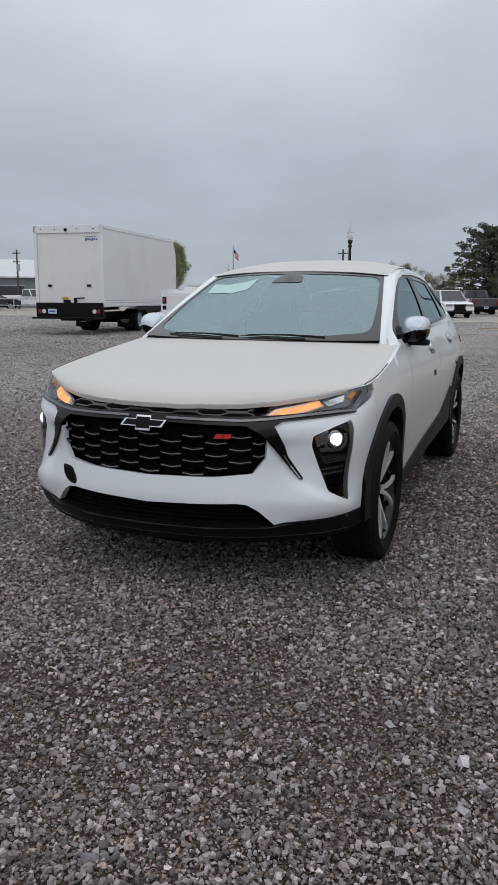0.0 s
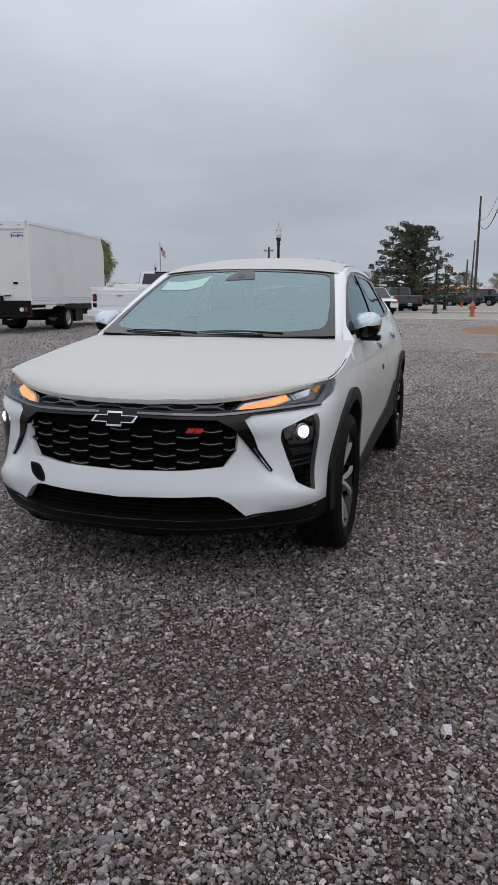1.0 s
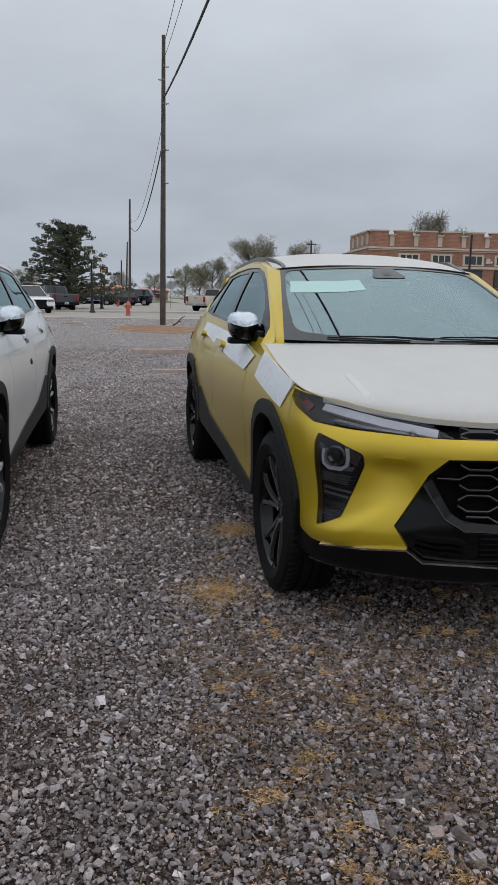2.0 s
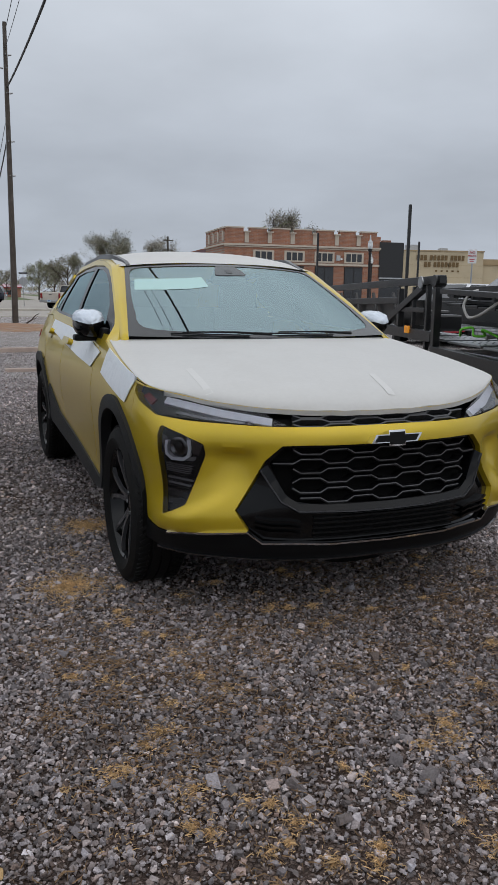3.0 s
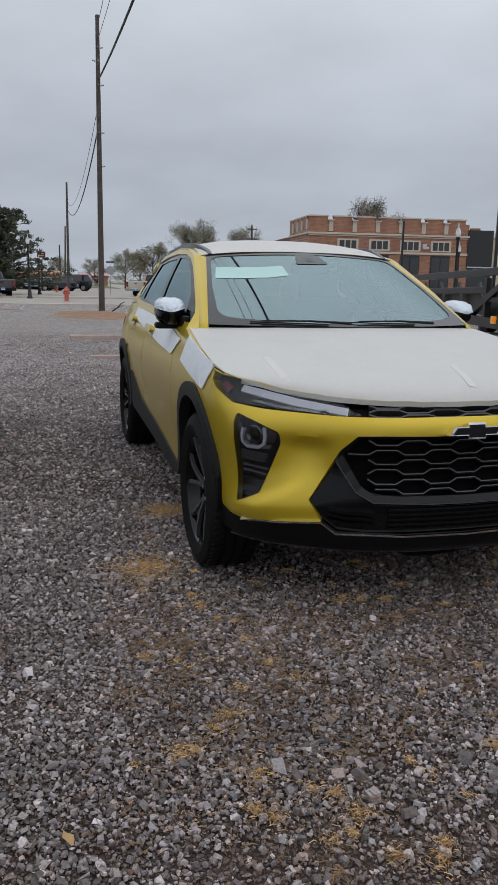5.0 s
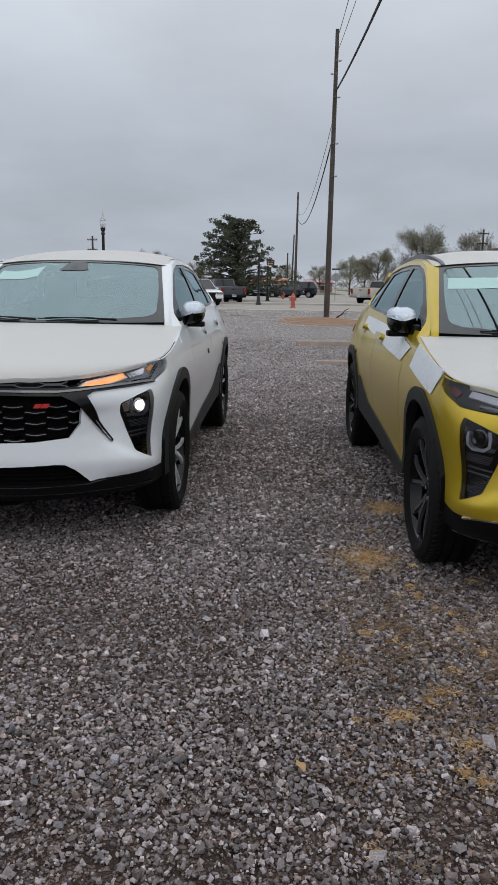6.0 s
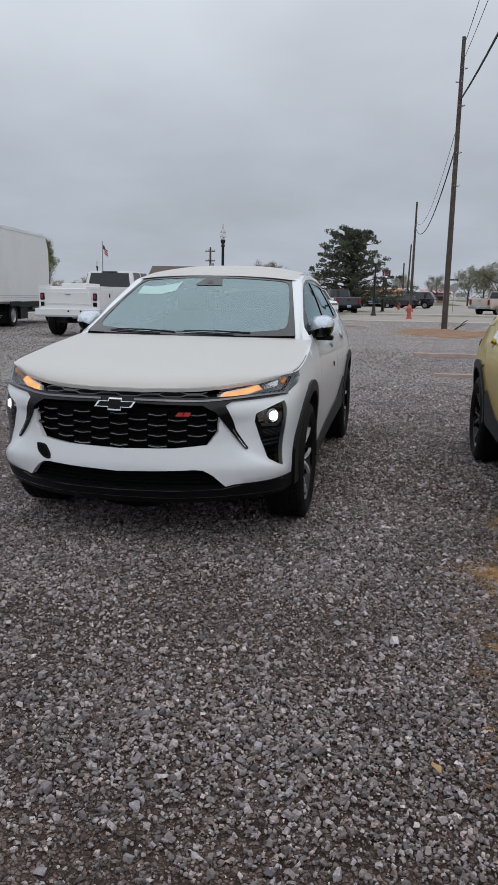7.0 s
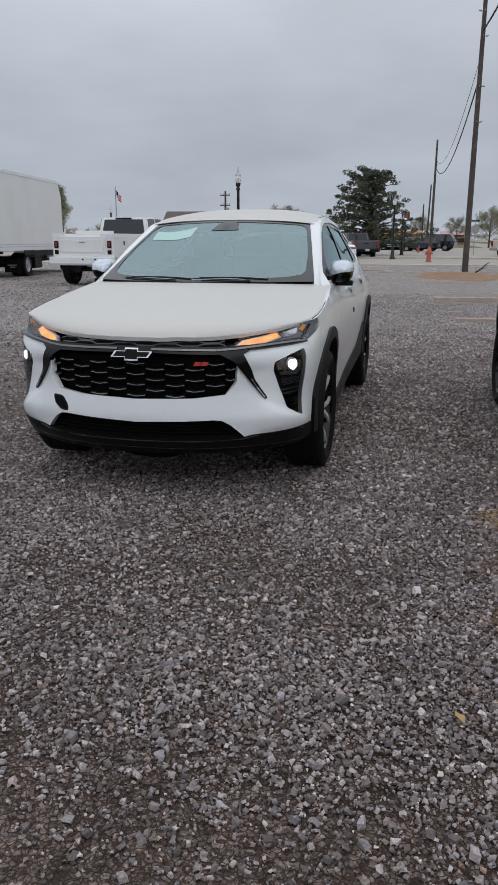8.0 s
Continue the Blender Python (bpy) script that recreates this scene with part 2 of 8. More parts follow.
def brick_mat(name):
    m = bpy.data.materials.new(name)
    m.use_nodes = True
    n, l = m.node_tree.nodes, m.node_tree.links
    b = n["Principled BSDF"]
    b.inputs["Roughness"].default_value = 0.85
    co = n.new("ShaderNodeTexCoord")
    mp = n.new("ShaderNodeMapping")
    mp.inputs["Rotation"].default_value = (radians(90), 0, 0)
    l.new(co.outputs["Object"], mp.inputs["Vector"])
    t = n.new("ShaderNodeTexBrick")
    t.inputs["Scale"].default_value = 1.0
    t.inputs["Brick Width"].default_value, t.inputs["Row Height"].default_value = 0.24, 0.085
    t.inputs["Mortar Size"].default_value = 0.008
    t.inputs["Color1"].default_value, t.inputs["Color2"].default_value = (0.35, 0.15, 0.085, 1), (0.26, 0.105, 0.062, 1)
    t.inputs["Mortar"].default_value = (0.30, 0.24, 0.2, 1)
    l.new(mp.outputs[0], t.inputs["Vector"])
    no = n.new("ShaderNodeTexNoise")
    no.inputs["Scale"].default_value, no.inputs["Detail"].default_value = 1.2, 6
    l.new(co.outputs["Object"], no.inputs["Vector"])
    r = n.new("ShaderNodeMapRange")
    r.inputs["From Min"].default_value, r.inputs["From Max"].default_value = 0.3, 0.7
    r.inputs["To Min"].default_value, r.inputs["To Max"].default_value = 0.8, 1.2
    l.new(no.outputs[0], r.inputs[0])
    sc = n.new("ShaderNodeVectorMath")
    sc.operation = "SCALE"
    l.new(t.outputs[0], sc.inputs[0])
    l.new(r.outputs[0], sc.inputs[3])
    l.new(sc.outputs[0], b.inputs["Base Color"])
    return m


M_WHITE = mat("white_car_paint", (0.79, 0.815, 0.84), 0.28, 0, 0.015, 3, 40, coat=0.8)
M_YELLOW = mat("yellow_metallic_paint", (0.56, 0.40, 0.020), 0.34, 0.5, 0.04, 3, 300, coat=0.6, spec=0.35)
M_FILM = mat("white_protective_film", (0.585, 0.572, 0.548), 0.45, 0, 0.02, 4, 60, bump=0.08, bscale=14)
M_FILM_LOOSE = mat("crinkled_white_film", (0.80, 0.83, 0.87), 0.3, 0, 0.03, 9, 70, bump=1.0, bscale=22)
M_RAIL = mat("satin_grey_rail", (0.055, 0.056, 0.06), 0.32, 0.2, 0.06)
M_MIRRORFILM = mat("crinkled_clear_film", (0.62, 0.68, 0.76), 0.15, 0.25, 0.12, 14, 60, bump=1.0, bscale=20, coat=0.6)
M_SENSOR = mat("grey_sensor_cover", (0.03, 0.037, 0.039), 0.25, 0, 0.1, 20)
# greyer than M_FILM, with faint darker blotches
M_FILM_GREY = mat("greyer_protective_film", (0.555, 0.543, 0.522), 0.42, 0, 0.04, 3, 50, bump=0.10, bscale=11, dirt=(0.49, 0.475, 0.45), dirt_amt=0.6)
M_STREAK = mat("pale_film_streak", (0.605, 0.592, 0.57), 0.45, 0, 0.03, 9, 70)
M_BLACK_GLOSS = mat("gloss_black_trim", (0.003, 0.003, 0.0033), 0.08, 0, 0.1, spec=0.3)
M_PIANO = mat("piano_black_frame", (0.003, 0.0032, 0.004), 0.12, 0, 0.1, spec=0.2)
M_LIP_SHEEN = mat("grey_lip_sheen", (0.15, 0.15, 0.155), 0.35, 0.4, 0.08)
M_FRIT = mat("black_glass_border", (0.012, 0.0135, 0.014), 0.16, 0, 0.1, 12, 90, spec=0.8)
M_BLACK = mat("black_plastic", (0.005, 0.005, 0.0055), 0.45, 0, 0.12, 8, 200, bump=0.05, bscale=500, spec=0.16)
M_DARK = mat("dark_recess_plastic", (0.004, 0.004, 0.004), 0.85, 0, 0.1, spec=0.1)
M_CLAD = mat("grey_black_cladding", (0.014, 0.0144, 0.0155), 0.6, 0, 0.08, 6, 300, bump=0.08, bscale=700, spec=0.3)
M_CHROME = mat("chrome", (0.72, 0.73, 0.75), 0.10, 1.0, 0.04)
M_LIP_HIGHLIGHT = mat("grille_lip_highlight", (0.30, 0.30, 0.31), 0.35, 0.5, 0.1)
M_LIP = mat("satin_black_lip", (0.05, 0.05, 0.054), 0.35, 0.3, 0.05)
M_GUIDE = mat("pale_light_guide", (0.80, 0.82, 0.88), 0.2, 0, 0.05, 30)
M_WHEELGREY = mat("dark_satin_alloy", (0.10, 0.10, 0.106), 0.24, 0.5, 0.08)
M_SMOKE = mat("smoked_chrome", (0.16, 0.16, 0.17), 0.16, 1.0, 0.06)
M_ALLOY = mat("machined_alloy", (0.80, 0.81, 0.82), 0.28, 0.35, 0.06, coat=0.4)
M_RUBBER = mat("tyre_rubber", (0.0060, 0.0059, 0.0058), 0.7, 0, 0.2, 10, 120, bump=0.12, bscale=200, dirt=(0.022, 0.019, 0.017), dirt_amt=0.25, spec=0.18)
M_GLASS = glass_mat("windshield_glass", (0.80, 0.97, 0.95), 3.9, 1.0)
M_SIDEGLASS = glass_mat("side_glass", (0.6, 0.7, 0.7), 3.2, 0.6)
M_PRIVACY = glass_mat("privacy_glass", (0.2, 0.22, 0.24), 2.1, 0.3)
M_LENS = glass_mat("lamp_lens", (0.86, 0.86, 0.88), 1.45, 0.9, (0.95, 0.95, 0.97))
M_AMBER = mat("amber_lamp", (1.0, 0.41, 0.09), 0.3, 0, 0.35, 18, 130, emit=1.05)
# unlit amber markers, with a weak glow added to their colour
M_AMBER_GLOW = mat("weakly_glowing_amber", (0.75, 0.28, 0.02), 0.25, emit=0.25)
M_LED = mat("lit_white_led", (1.0, 1.0, 0.96), 0.3, emit=2.2)
M_LAMP_GREY = mat("lamp_reflector_grey", (0.28, 0.29, 0.31), 0.25, 0.6, 0.1, 20)
M_RED = mat("red_badge", (0.55, 0.03, 0.03), 0.35)
M_REDLENS = mat("red_lamp_lens", (0.24, 0.014, 0.016), 0.2, coat=0.5)
M_SEAT = mat("dark_seat_fabric", (0.04, 0.04, 0.042), 0.9, 0, 0.15, 15, 200)
M_DASH = mat("dark_dashboard", (0.075, 0.078, 0.08), 0.8, 0, 0.1, 12, 300)
M_PALE_VINYL = mat("pale_windscreen_label", (0.46, 0.66, 0.63), 0.7, 0, 0.03)
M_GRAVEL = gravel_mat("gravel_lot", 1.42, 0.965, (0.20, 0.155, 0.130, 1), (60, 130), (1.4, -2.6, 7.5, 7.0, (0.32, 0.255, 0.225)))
M_STONE = stone_mat("crushed_stone", 1.46, 1.065)
M_FINES = stone_mat("brown_stone_crumbs", 0.42, 1.20)
M_STONE_PALE = stone_mat("pale_broken_stone", 1.45, 1.02, .965)
M_STONE_BROWN = stone_mat("brown_broken_stone", 1.10, 1.22)
# brighter copy of M_STONE: the farther gravel's extra light put into its tone
M_STONE_BRIGHT = stone_mat("brightened_crushed_stone", 1.8, 1.06)
M_STRAW = mat("dry_straw", (0.60, 0.40, 0.20), 0.9, 0, 0.25, 10, 60, island=0.35)
M_DEADGRASS = mat("dead_brown_grass", (0.22, 0.135, 0.07), 0.95, 0, 0.25, 10, 60, island=0.4)
M_MULCH = mat("red_brown_mulch", (0.27, 0.150, 0.085), 0.95, 0, 0.35, 3, 40, bump=0.8, bscale=60, dirt=(0.30, 0.27, 0.24), dirt_amt=0.8)
M_CONCRETE = mat("pale_concrete", (0.48, 0.44, 0.385), 0.9, 0, 0.14, 1.2, 30, bump=0.3, bscale=60, dirt=(0.2, 0.17, 0.14), dirt_amt=0.5)
M_ASPHALT = mat("worn_pale_paving", (0.36, 0.33, 0.295), 0.9, 0, 0.15, 0.5, 40, bump=0.3, bscale=90, dirt=(0.24, 0.2, 0.17), dirt_amt=0.5)
M_GRASS = mat("spring_grass", (0.10, 0.13, 0.045), 0.95, 0, 0.3, 0.6, 20)
M_WOOD = mat("weathered_timber", (0.42, 0.33, 0.28), 0.9, 0, 0.25, 5, 60, bump=0.5, bscale=40)
M_POLE = mat("creosoted_pole", (0.075, 0.062, 0.052), 0.9, 0, 0.3, 4, 50, bump=0.5, bscale=50, dirt=(0.15, 0.13, 0.115), dirt_amt=0.7)
M_WIRE = mat("black_cable", (0.02, 0.02, 0.02), 0.7)
M_BRICK = brick_mat("orange_brick")
M_CAST = mat("cast_stone", (0.50, 0.44, 0.37), 0.85, 0, 0.1, 2, 30)
M_STUCCO = mat("cream_stucco", (0.50, 0.42, 0.29), 0.9, 0, 0.06, 1.0, 30, dirt=(0.3, 0.24, 0.17), dirt_amt=0.3)
M_STUCCO2 = mat("tan_stucco", (0.36, 0.27, 0.16), 0.9, 0, 0.08, 1.0, 30)
M_DARKGLASS = mat("dark_window_glass", (0.02, 0.022, 0.025), 0.08, 0, 0.1, 1, 5, coat=0.5)
M_BLACKPANEL = mat("black_board", (0.018, 0.019, 0.021), 0.4, 0, 0.1)
M_GOLD = mat("gold_letters", (0.16, 0.10, 0.04), 0.4, 0.3)
M_IRON = mat("black_iron", (0.02, 0.02, 0.021), 0.5, 0.2, 0.15)
M_GLOBE = mat("frosted_lamp_globe", (0.75, 0.77, 0.78), 0.3, 0, 0.05)
M_TRAILER = mat("black_trailer_paint", (0.012, 0.0125, 0.0135), 0.30, 0.1, 0.25, 4, 60, bump=0.1, bscale=100, dirt=(0.05, 0.046, 0.042), dirt_amt=0.35, spec=0.6)
M_DECK = mat("galvanised_deck", (0.31, 0.32, 0.33), 0.36, 0.75, 0.15, 4, 40, dirt=(0.12, 0.11, 0.1), dirt_amt=0.5)
M_BOX = mat("white_box_panel", (0.76, 0.76, 0.75), 0.4, 0, 0.03, 1, 20, dirt=(0.6, 0.58, 0.55), dirt_amt=0.35)
M_TRUCKWHITE = mat("white_truck_paint", (0.78, 0.79, 0.80), 0.3, 0, 0.02, 2, 30, coat=0.5)
M_GREYPAINT = mat("dark_grey_truck_paint", (0.075, 0.075, 0.085), 0.3, 0.3, 0.05, coat=0.6)
M_TANPAINT = mat("dusty_white_paint", (0.55, 0.50, 0.44), 0.4, 0, 0.08, 1.5, 20, dirt=(0.3, 0.23, 0.17), dirt_amt=0.4)
M_BLUEBLACK = mat("blue_black_paint", (0.018, 0.022, 0.034), 0.2, 0.2, 0.05, coat=0.7)
M_MAROON = mat("maroon_sign", (0.10, 0.02, 0.025), 0.5)
M_REDPAINT = mat("red_truck_paint", (0.35, 0.02, 0.03), 0.25, 0.1, 0.05, coat=0.7)
M_BLUEPAINT = mat("pale_blue_paint", (0.30, 0.40, 0.52), 0.3, 0.2, 0.05, coat=0.5)
M_HYDRANT = mat("faded_red_hydrant", (0.48, 0.12, 0.08), 0.6, 0, 0.15, 12, 60)
M_BARK = mat("bark", (0.075, 0.055, 0.042), 0.95, 0, 0.3, 6, 40, bump=0.7, bscale=30)
M_OLIVE = mat("dull_olive_leaves", (0.17, 0.18, 0.105), 0.85, 0, 0.25, 1.5, 20, island=0.45)
M_TWIG = mat("grey_brown_twigs", (0.24, 0.215, 0.175), 0.9, 0, 0.25, 2, 20, island=0.4)
M_NEEDLE = mat("dark_pine_needles", (0.074, 0.087, 0.054), 0.85, 0, 0.3, 1.5, 20, island=0.5)
M_LEAF = mat("young_green_leaves", (0.13, 0.19, 0.045), 0.8, 0, 0.3, 1.5, 20, island=0.45)
M_HAZELEAF = mat("grey_green_spring_leaves", (0.27, 0.29, 0.17), 0.85, 0, 0.25, 1.5, 20, island=0.4)
M_SPRING = mat("bright_spring_leaves", (0.22, 0.27, 0.10), 0.8, 0, 0.3, 1.5, 20, island=0.4)
M_BUD = mat("olive_budding_twigs", (0.33, 0.30, 0.20), 0.9, 0, 0.3, 1.5, 20, island=0.45)
M_SIGNWHITE = mat("white_sign", (0.75, 0.75, 0.74), 0.5, 0, 0.03)
M_SIGNRED = mat("red_lettering", (0.5, 0.03, 0.04), 0.5, 0, 0.03)
M_STEEL = mat("galvanised_steel", (0.40, 0.41, 0.42), 0.4, 0.8, 0.1, 8, 60)
M_ORANGE = mat("orange_roof", (0.38, 0.15, 0.07), 0.7, 0, 0.1)
M_ROOFBROWN = mat("brown_metal_roof", (0.09, 0.065, 0.055), 0.7, 0, 0.15)
M_PLATE = mat("pale_blue_plate", (0.50, 0.68, 0.78), 0.5)
M_ROOFPALE = mat("pale_roof_sheet", (0.62, 0.63, 0.64), 0.6, 0, 0.08, 1, 10)
M_SHED = mat("pale_metal_siding", (0.42, 0.44, 0.46), 0.6, 0, 0.08, 1, 10)
M_SHEDGREY = mat("grey_metal_siding", (0.17, 0.19, 0.21), 0.6, 0, 0.1, 1, 10)
M_BLUEMARK = mat("blue_marking", (0.06, 0.08, 0.30), 0.5)
M_FLAGRED = mat("red_flag_cloth", (0.45, 0.04, 0.05), 0.8)
M_FLAGBLUE = mat("blue_flag_cloth", (0.03, 0.04, 0.16), 0.8)
M_GREEN = mat("lime_strap", (0.16, 0.62, 0.04), 0.6)
M_STRAP = mat("grey_strap", (0.40, 0.39, 0.37), 0.8)
M_LEAFDRY = mat("tan_dry_leaf", (0.42, 0.27, 0.12), 0.8)

# ---- mesh helpers ----
from mathutils import geometry


def lin(a, b, n):
    return [a + (b - a) * i / (n - 1) for i in range(n)]


def part(name, bm, material, parent=None, label="", m=None, smooth=None):
    """Links a bmesh as one mesh object, under a thing or a part if given."""
    me = bpy.data.meshes.new(name)
    bm.to_mesh(me)
    bm.free()
    me.materials.append(material)
    if smooth is not None:
        me.polygons.foreach_set("use_smooth", [True] * len(me.polygons))
        me.set_sharp_from_angle(angle=radians(smooth))
    ob = new(name, me)
    if parent is not None:
        ob.parent = parent
    if m is not None:
        ob.matrix_basis = m
    if label:
        tagged(ob, label)
    return ob


def thing(name, m, label, category, group="", kind=""):
    ob = new(name)
    ob.empty_display_size = 0.2
    ob.matrix_basis = m
    return tagged(ob, label, category, group, kind)


def box(bm, c, s, bevel=0.0, m=None):
    mm = Matrix.Translation(c) @ Matrix.Diagonal((*s, 1))
    r = bmesh.ops.create_cube(bm, size=1, matrix=(m @ mm) if m else mm)
    if bevel:
        vs = set(r["verts"])
        es = [e for e in bm.edges if e.verts[0] in vs and e.verts[1] in vs]
        bmesh.ops.bevel(bm, geom=es, offset=bevel, segments=2, affect="EDGES", profile=0.6)
    return bm


def cbox(c, s, bevel=0.0, m=None):
    return box(bmesh.new(), c, s, bevel, m)


def rod(bm, a, b, r0, r1=None, n=10):
    a, b = Vector(a), Vector(b)
    d = b - a
    q = d.to_track_quat("Z", "Y").to_matrix().to_4x4()
    bmesh.ops.create_cone(bm, cap_ends=True, segments=n, radius1=r0, radius2=r0 if r1 is None else r1, depth=d.length, matrix=Matrix.Translation((a + b) / 2) @ q)
    return bm


def beam(bm, a, b, w, h, bevel=0.006):
    """A rectangular bar from a to b, w wide and h high."""
    a, b = Vector(a), Vector(b)
    d = b - a
    z = Vector((0, 0, 1)) if abs(d.normalized().z) < 0.97 else Vector((0, 1, 0))
    x = d.cross(z).normalized()
    z = x.cross(d).normalized()
    m = Matrix((x, d.normalized(), z)).transposed().to_4x4()
    m.translation = (a + b) / 2
    return box(bm, (0, 0, 0), (w, d.length, h), bevel, m)


def tube(bm, pts, r, n=8, cap=True):
    """A round tube along a polyline; r is a number or a list."""
    pts = [Vector(p) for p in pts]
    rings = []
    for i, p in enumerate(pts):
        d = (pts[min(i + 1, len(pts) - 1)] - pts[max(i - 1, 0)]).normalized()
        x = d.orthogonal().normalized() if i == 0 else (x - d * x.dot(d)).normalized()
        y = d.cross(x)
        rr = r[i] if isinstance(r, (list, tuple)) else r
        rings.append([bm.verts.new(p + rr * (math.cos(k * math.tau / n) * x + math.sin(k * math.tau / n) * y)) for k in range(n)])
    for a, b in zip(rings, rings[1:]):
        for k in range(n):
            bm.faces.new((a[k], a[(k + 1) % n], b[(k + 1) % n], b[k]))
    if cap:
        bm.faces.new(rings[0][::-1])
        bm.faces.new(rings[-1])
    return bm


def lathe(bm, prof, n=24, axis="Z", m=None):
    """Turns a profile of (radius, height) round an axis."""
    rings = []
    for r, h in prof:
        ring = []
        for k in range(n):
            a = k * math.tau / n
            v = Vector((r * math.cos(a), r * math.sin(a), h))
            if axis == "X":
                v = Vector((h, r * math.cos(a), r * math.sin(a)))
            ring.append(bm.verts.new(m @ v if m else v))
        rings.append(ring)
    for a, b in zip(rings, rings[1:]):
        for k in range(n):
            bm.faces.new((a[k], a[(k + 1) % n], b[(k + 1) % n], b[k]))
    return bm


def prism(bm, outline, a, b, axis="X", bevel=0.0):
    """Extrudes a 2D outline from a to b along an axis; the outline is in the other two, in order."""
    def place(u, v, w):
        return {"X": (w, u, v), "Y": (u, w, v), "Z": (u, v, w)}[axis]
    lo = [bm.verts.new(place(u, v, a)) for u, v in outline]
    hi = [bm.verts.new(place(u, v, b)) for u, v in outline]
    fs = [bm.faces.new(lo), bm.faces.new(hi[::-1])]
    k = len(outline)
    for i in range(k):
        fs.append(bm.faces.new((lo[i], hi[i], hi[(i + 1) % k], lo[(i + 1) % k])))
    bmesh.ops.recalc_face_normals(bm, faces=fs)
    if bevel:
        bmesh.ops.bevel(bm, geom=list({e for f in fs[:2] for e in f.edges}), offset=bevel, segments=2, affect="EDGES")
    return bm


def grid(bm, f, us, vs):
    """A sheet f(u, v) over two lists of parameters."""
    rows = [[bm.verts.new(f(u, v)) for u in us] for v in vs]
    for r0, r1 in zip(rows, rows[1:]):
        for i in range(len(us) - 1):
            bm.faces.new((r0[i], r0[i + 1], r1[i + 1], r1[i]))
    return bm


def inside(p, poly):
    x, y = p
    hit = False
    for i in range(len(poly)):
        (x1, y1), (x2, y2) = poly[i - 1], poly[i]
        if (y1 > y) != (y2 > y) and x < (x2 - x1) * (y - y1) / (y2 - y1) + x1:
            hit = not hit
    return hit


def resample(poly, step):
    out = []
    for i in range(len(poly)):
        a, b = Vector(poly[i]), Vector(poly[(i + 1) % len(poly)])
        k = max(1, math.ceil((b - a).length / step))
        out += [tuple(a.lerp(b, j / k)) for j in range(k)]
    return out


def rounded(poly, r, n=4):
    """The outline with its corners cut round."""
    out = []
    k = len(poly)
    for i in range(k):
        p, a, b = Vector(poly[i]), Vector(poly[i - 1]), Vector(poly[(i + 1) % k])
        ra = min(r, 0.45 * (a - p).length)
        rb = min(r, 0.45 * (b - p).length)
        s, e = p + (a - p).normalized() * ra, p + (b - p).normalized() * rb
        for j in range(n + 1):
            t = j / n
            out.append(tuple(s * (1 - t) ** 2 + p * 2 * t * (1 - t) + e * t * t))
    return out


def patch(surf, outline, off=0.0, step=0.04, holes=(), rim=0.02):
    """A panel: a 2D outline, filled finely and laid on surf(u, v, offset), with its edge turned in by rim."""
    bm = bmesh.new()
    loops = [resample(outline, step)] + [resample(h, step) for h in holes]
    pts, edges = [], []
    for lp in loops:
        k = len(pts)
        pts += [Vector(p) for p in lp]
        edges += [(k + i, k + (i + 1) % len(lp)) for i in range(len(lp))]
    us, vs = [p[0] for p in outline], [p[1] for p in outline]
    nu, nv = int((max(us) - min(us)) / step) + 1, int((max(vs) - min(vs)) / step) + 1
    edge_pts = np.array([tuple(p) for p in pts])
    for i in range(nu + 1):
        for j in range(nv + 1):
            q = (min(us) + (i + 0.5 * (j % 2)) * step, min(vs) + j * step)
            if inside(q, loops[0]) and not any(inside(q, h) for h in loops[1:]):
                if np.min(np.hypot(edge_pts[:, 0] - q[0], edge_pts[:, 1] - q[1])) > 0.4 * step:
                    pts.append(Vector(q))
    vco, _, faces, *_ = geometry.delaunay_2d_cdt(pts, edges, [], 0, 1e-6)
    top = [bm.verts.new(surf(v.x, v.y, off)) for v in vco]
    for f in faces:
        c = sum((vco[i] for i in f), Vector((0, 0))) / len(f)
        if inside(c, loops[0]) and not any(inside(c, h) for h in loops[1:]):
            try:
                bm.faces.new([top[i] for i in f])
            except ValueError:
                pass
    if rim:
        for lp in loops:
            a = [bm.verts.new(surf(*p, off)) for p in lp]
            b = [bm.verts.new(surf(*p, off - rim)) for p in lp]
            for i in range(len(lp)):
                k = (i + 1) % len(lp)
                bm.faces.new((a[i], a[k], b[k], b[i]))
    bmesh.ops.delete(bm, geom=[v for v in bm.verts if not v.link_faces], context="VERTS")
    bmesh.ops.recalc_face_normals(bm, faces=bm.faces)
    return bm


def strip(surf, line, off, width, depth, slope=0.0):
    """A thin raised bar along a 2D line on a surface; slope sinks its left edge."""
    bm = bmesh.new()
    rows = []
    for i, p in enumerate(line):
        a, b = Vector(line[max(i - 1, 0)]), Vector(line[min(i + 1, len(line) - 1)])
        d = (b - a).normalized()
        n = Vector((-d.y, d.x)) * width / 2
        l, r = Vector(p) + n, Vector(p) - n
        rows.append([bm.verts.new(surf(*l, off - depth)), bm.verts.new(surf(*l, off - slope)), bm.verts.new(surf(*r, off)), bm.verts.new(surf(*r, off - depth))])
    for a, b in zip(rows, rows[1:]):
        for k in range(3):
            bm.faces.new((a[k], a[k + 1], b[k + 1], b[k]))
    bm.faces.new(rows[0])
    bm.faces.new(rows[-1][::-1])
    bmesh.ops.recalc_face_normals(bm, faces=bm.faces)
    return bm


def mirrored(poly):
    return [(-u, v) for u, v in poly]


def both(half):
    """A closed outline from its half at u >= 0, listed from the middle outwards and back to the middle."""
    return half + [(-u, v) for u, v in reversed(half) if u > 1e-6]

# ---- ground ----
bm = bmesh.new()
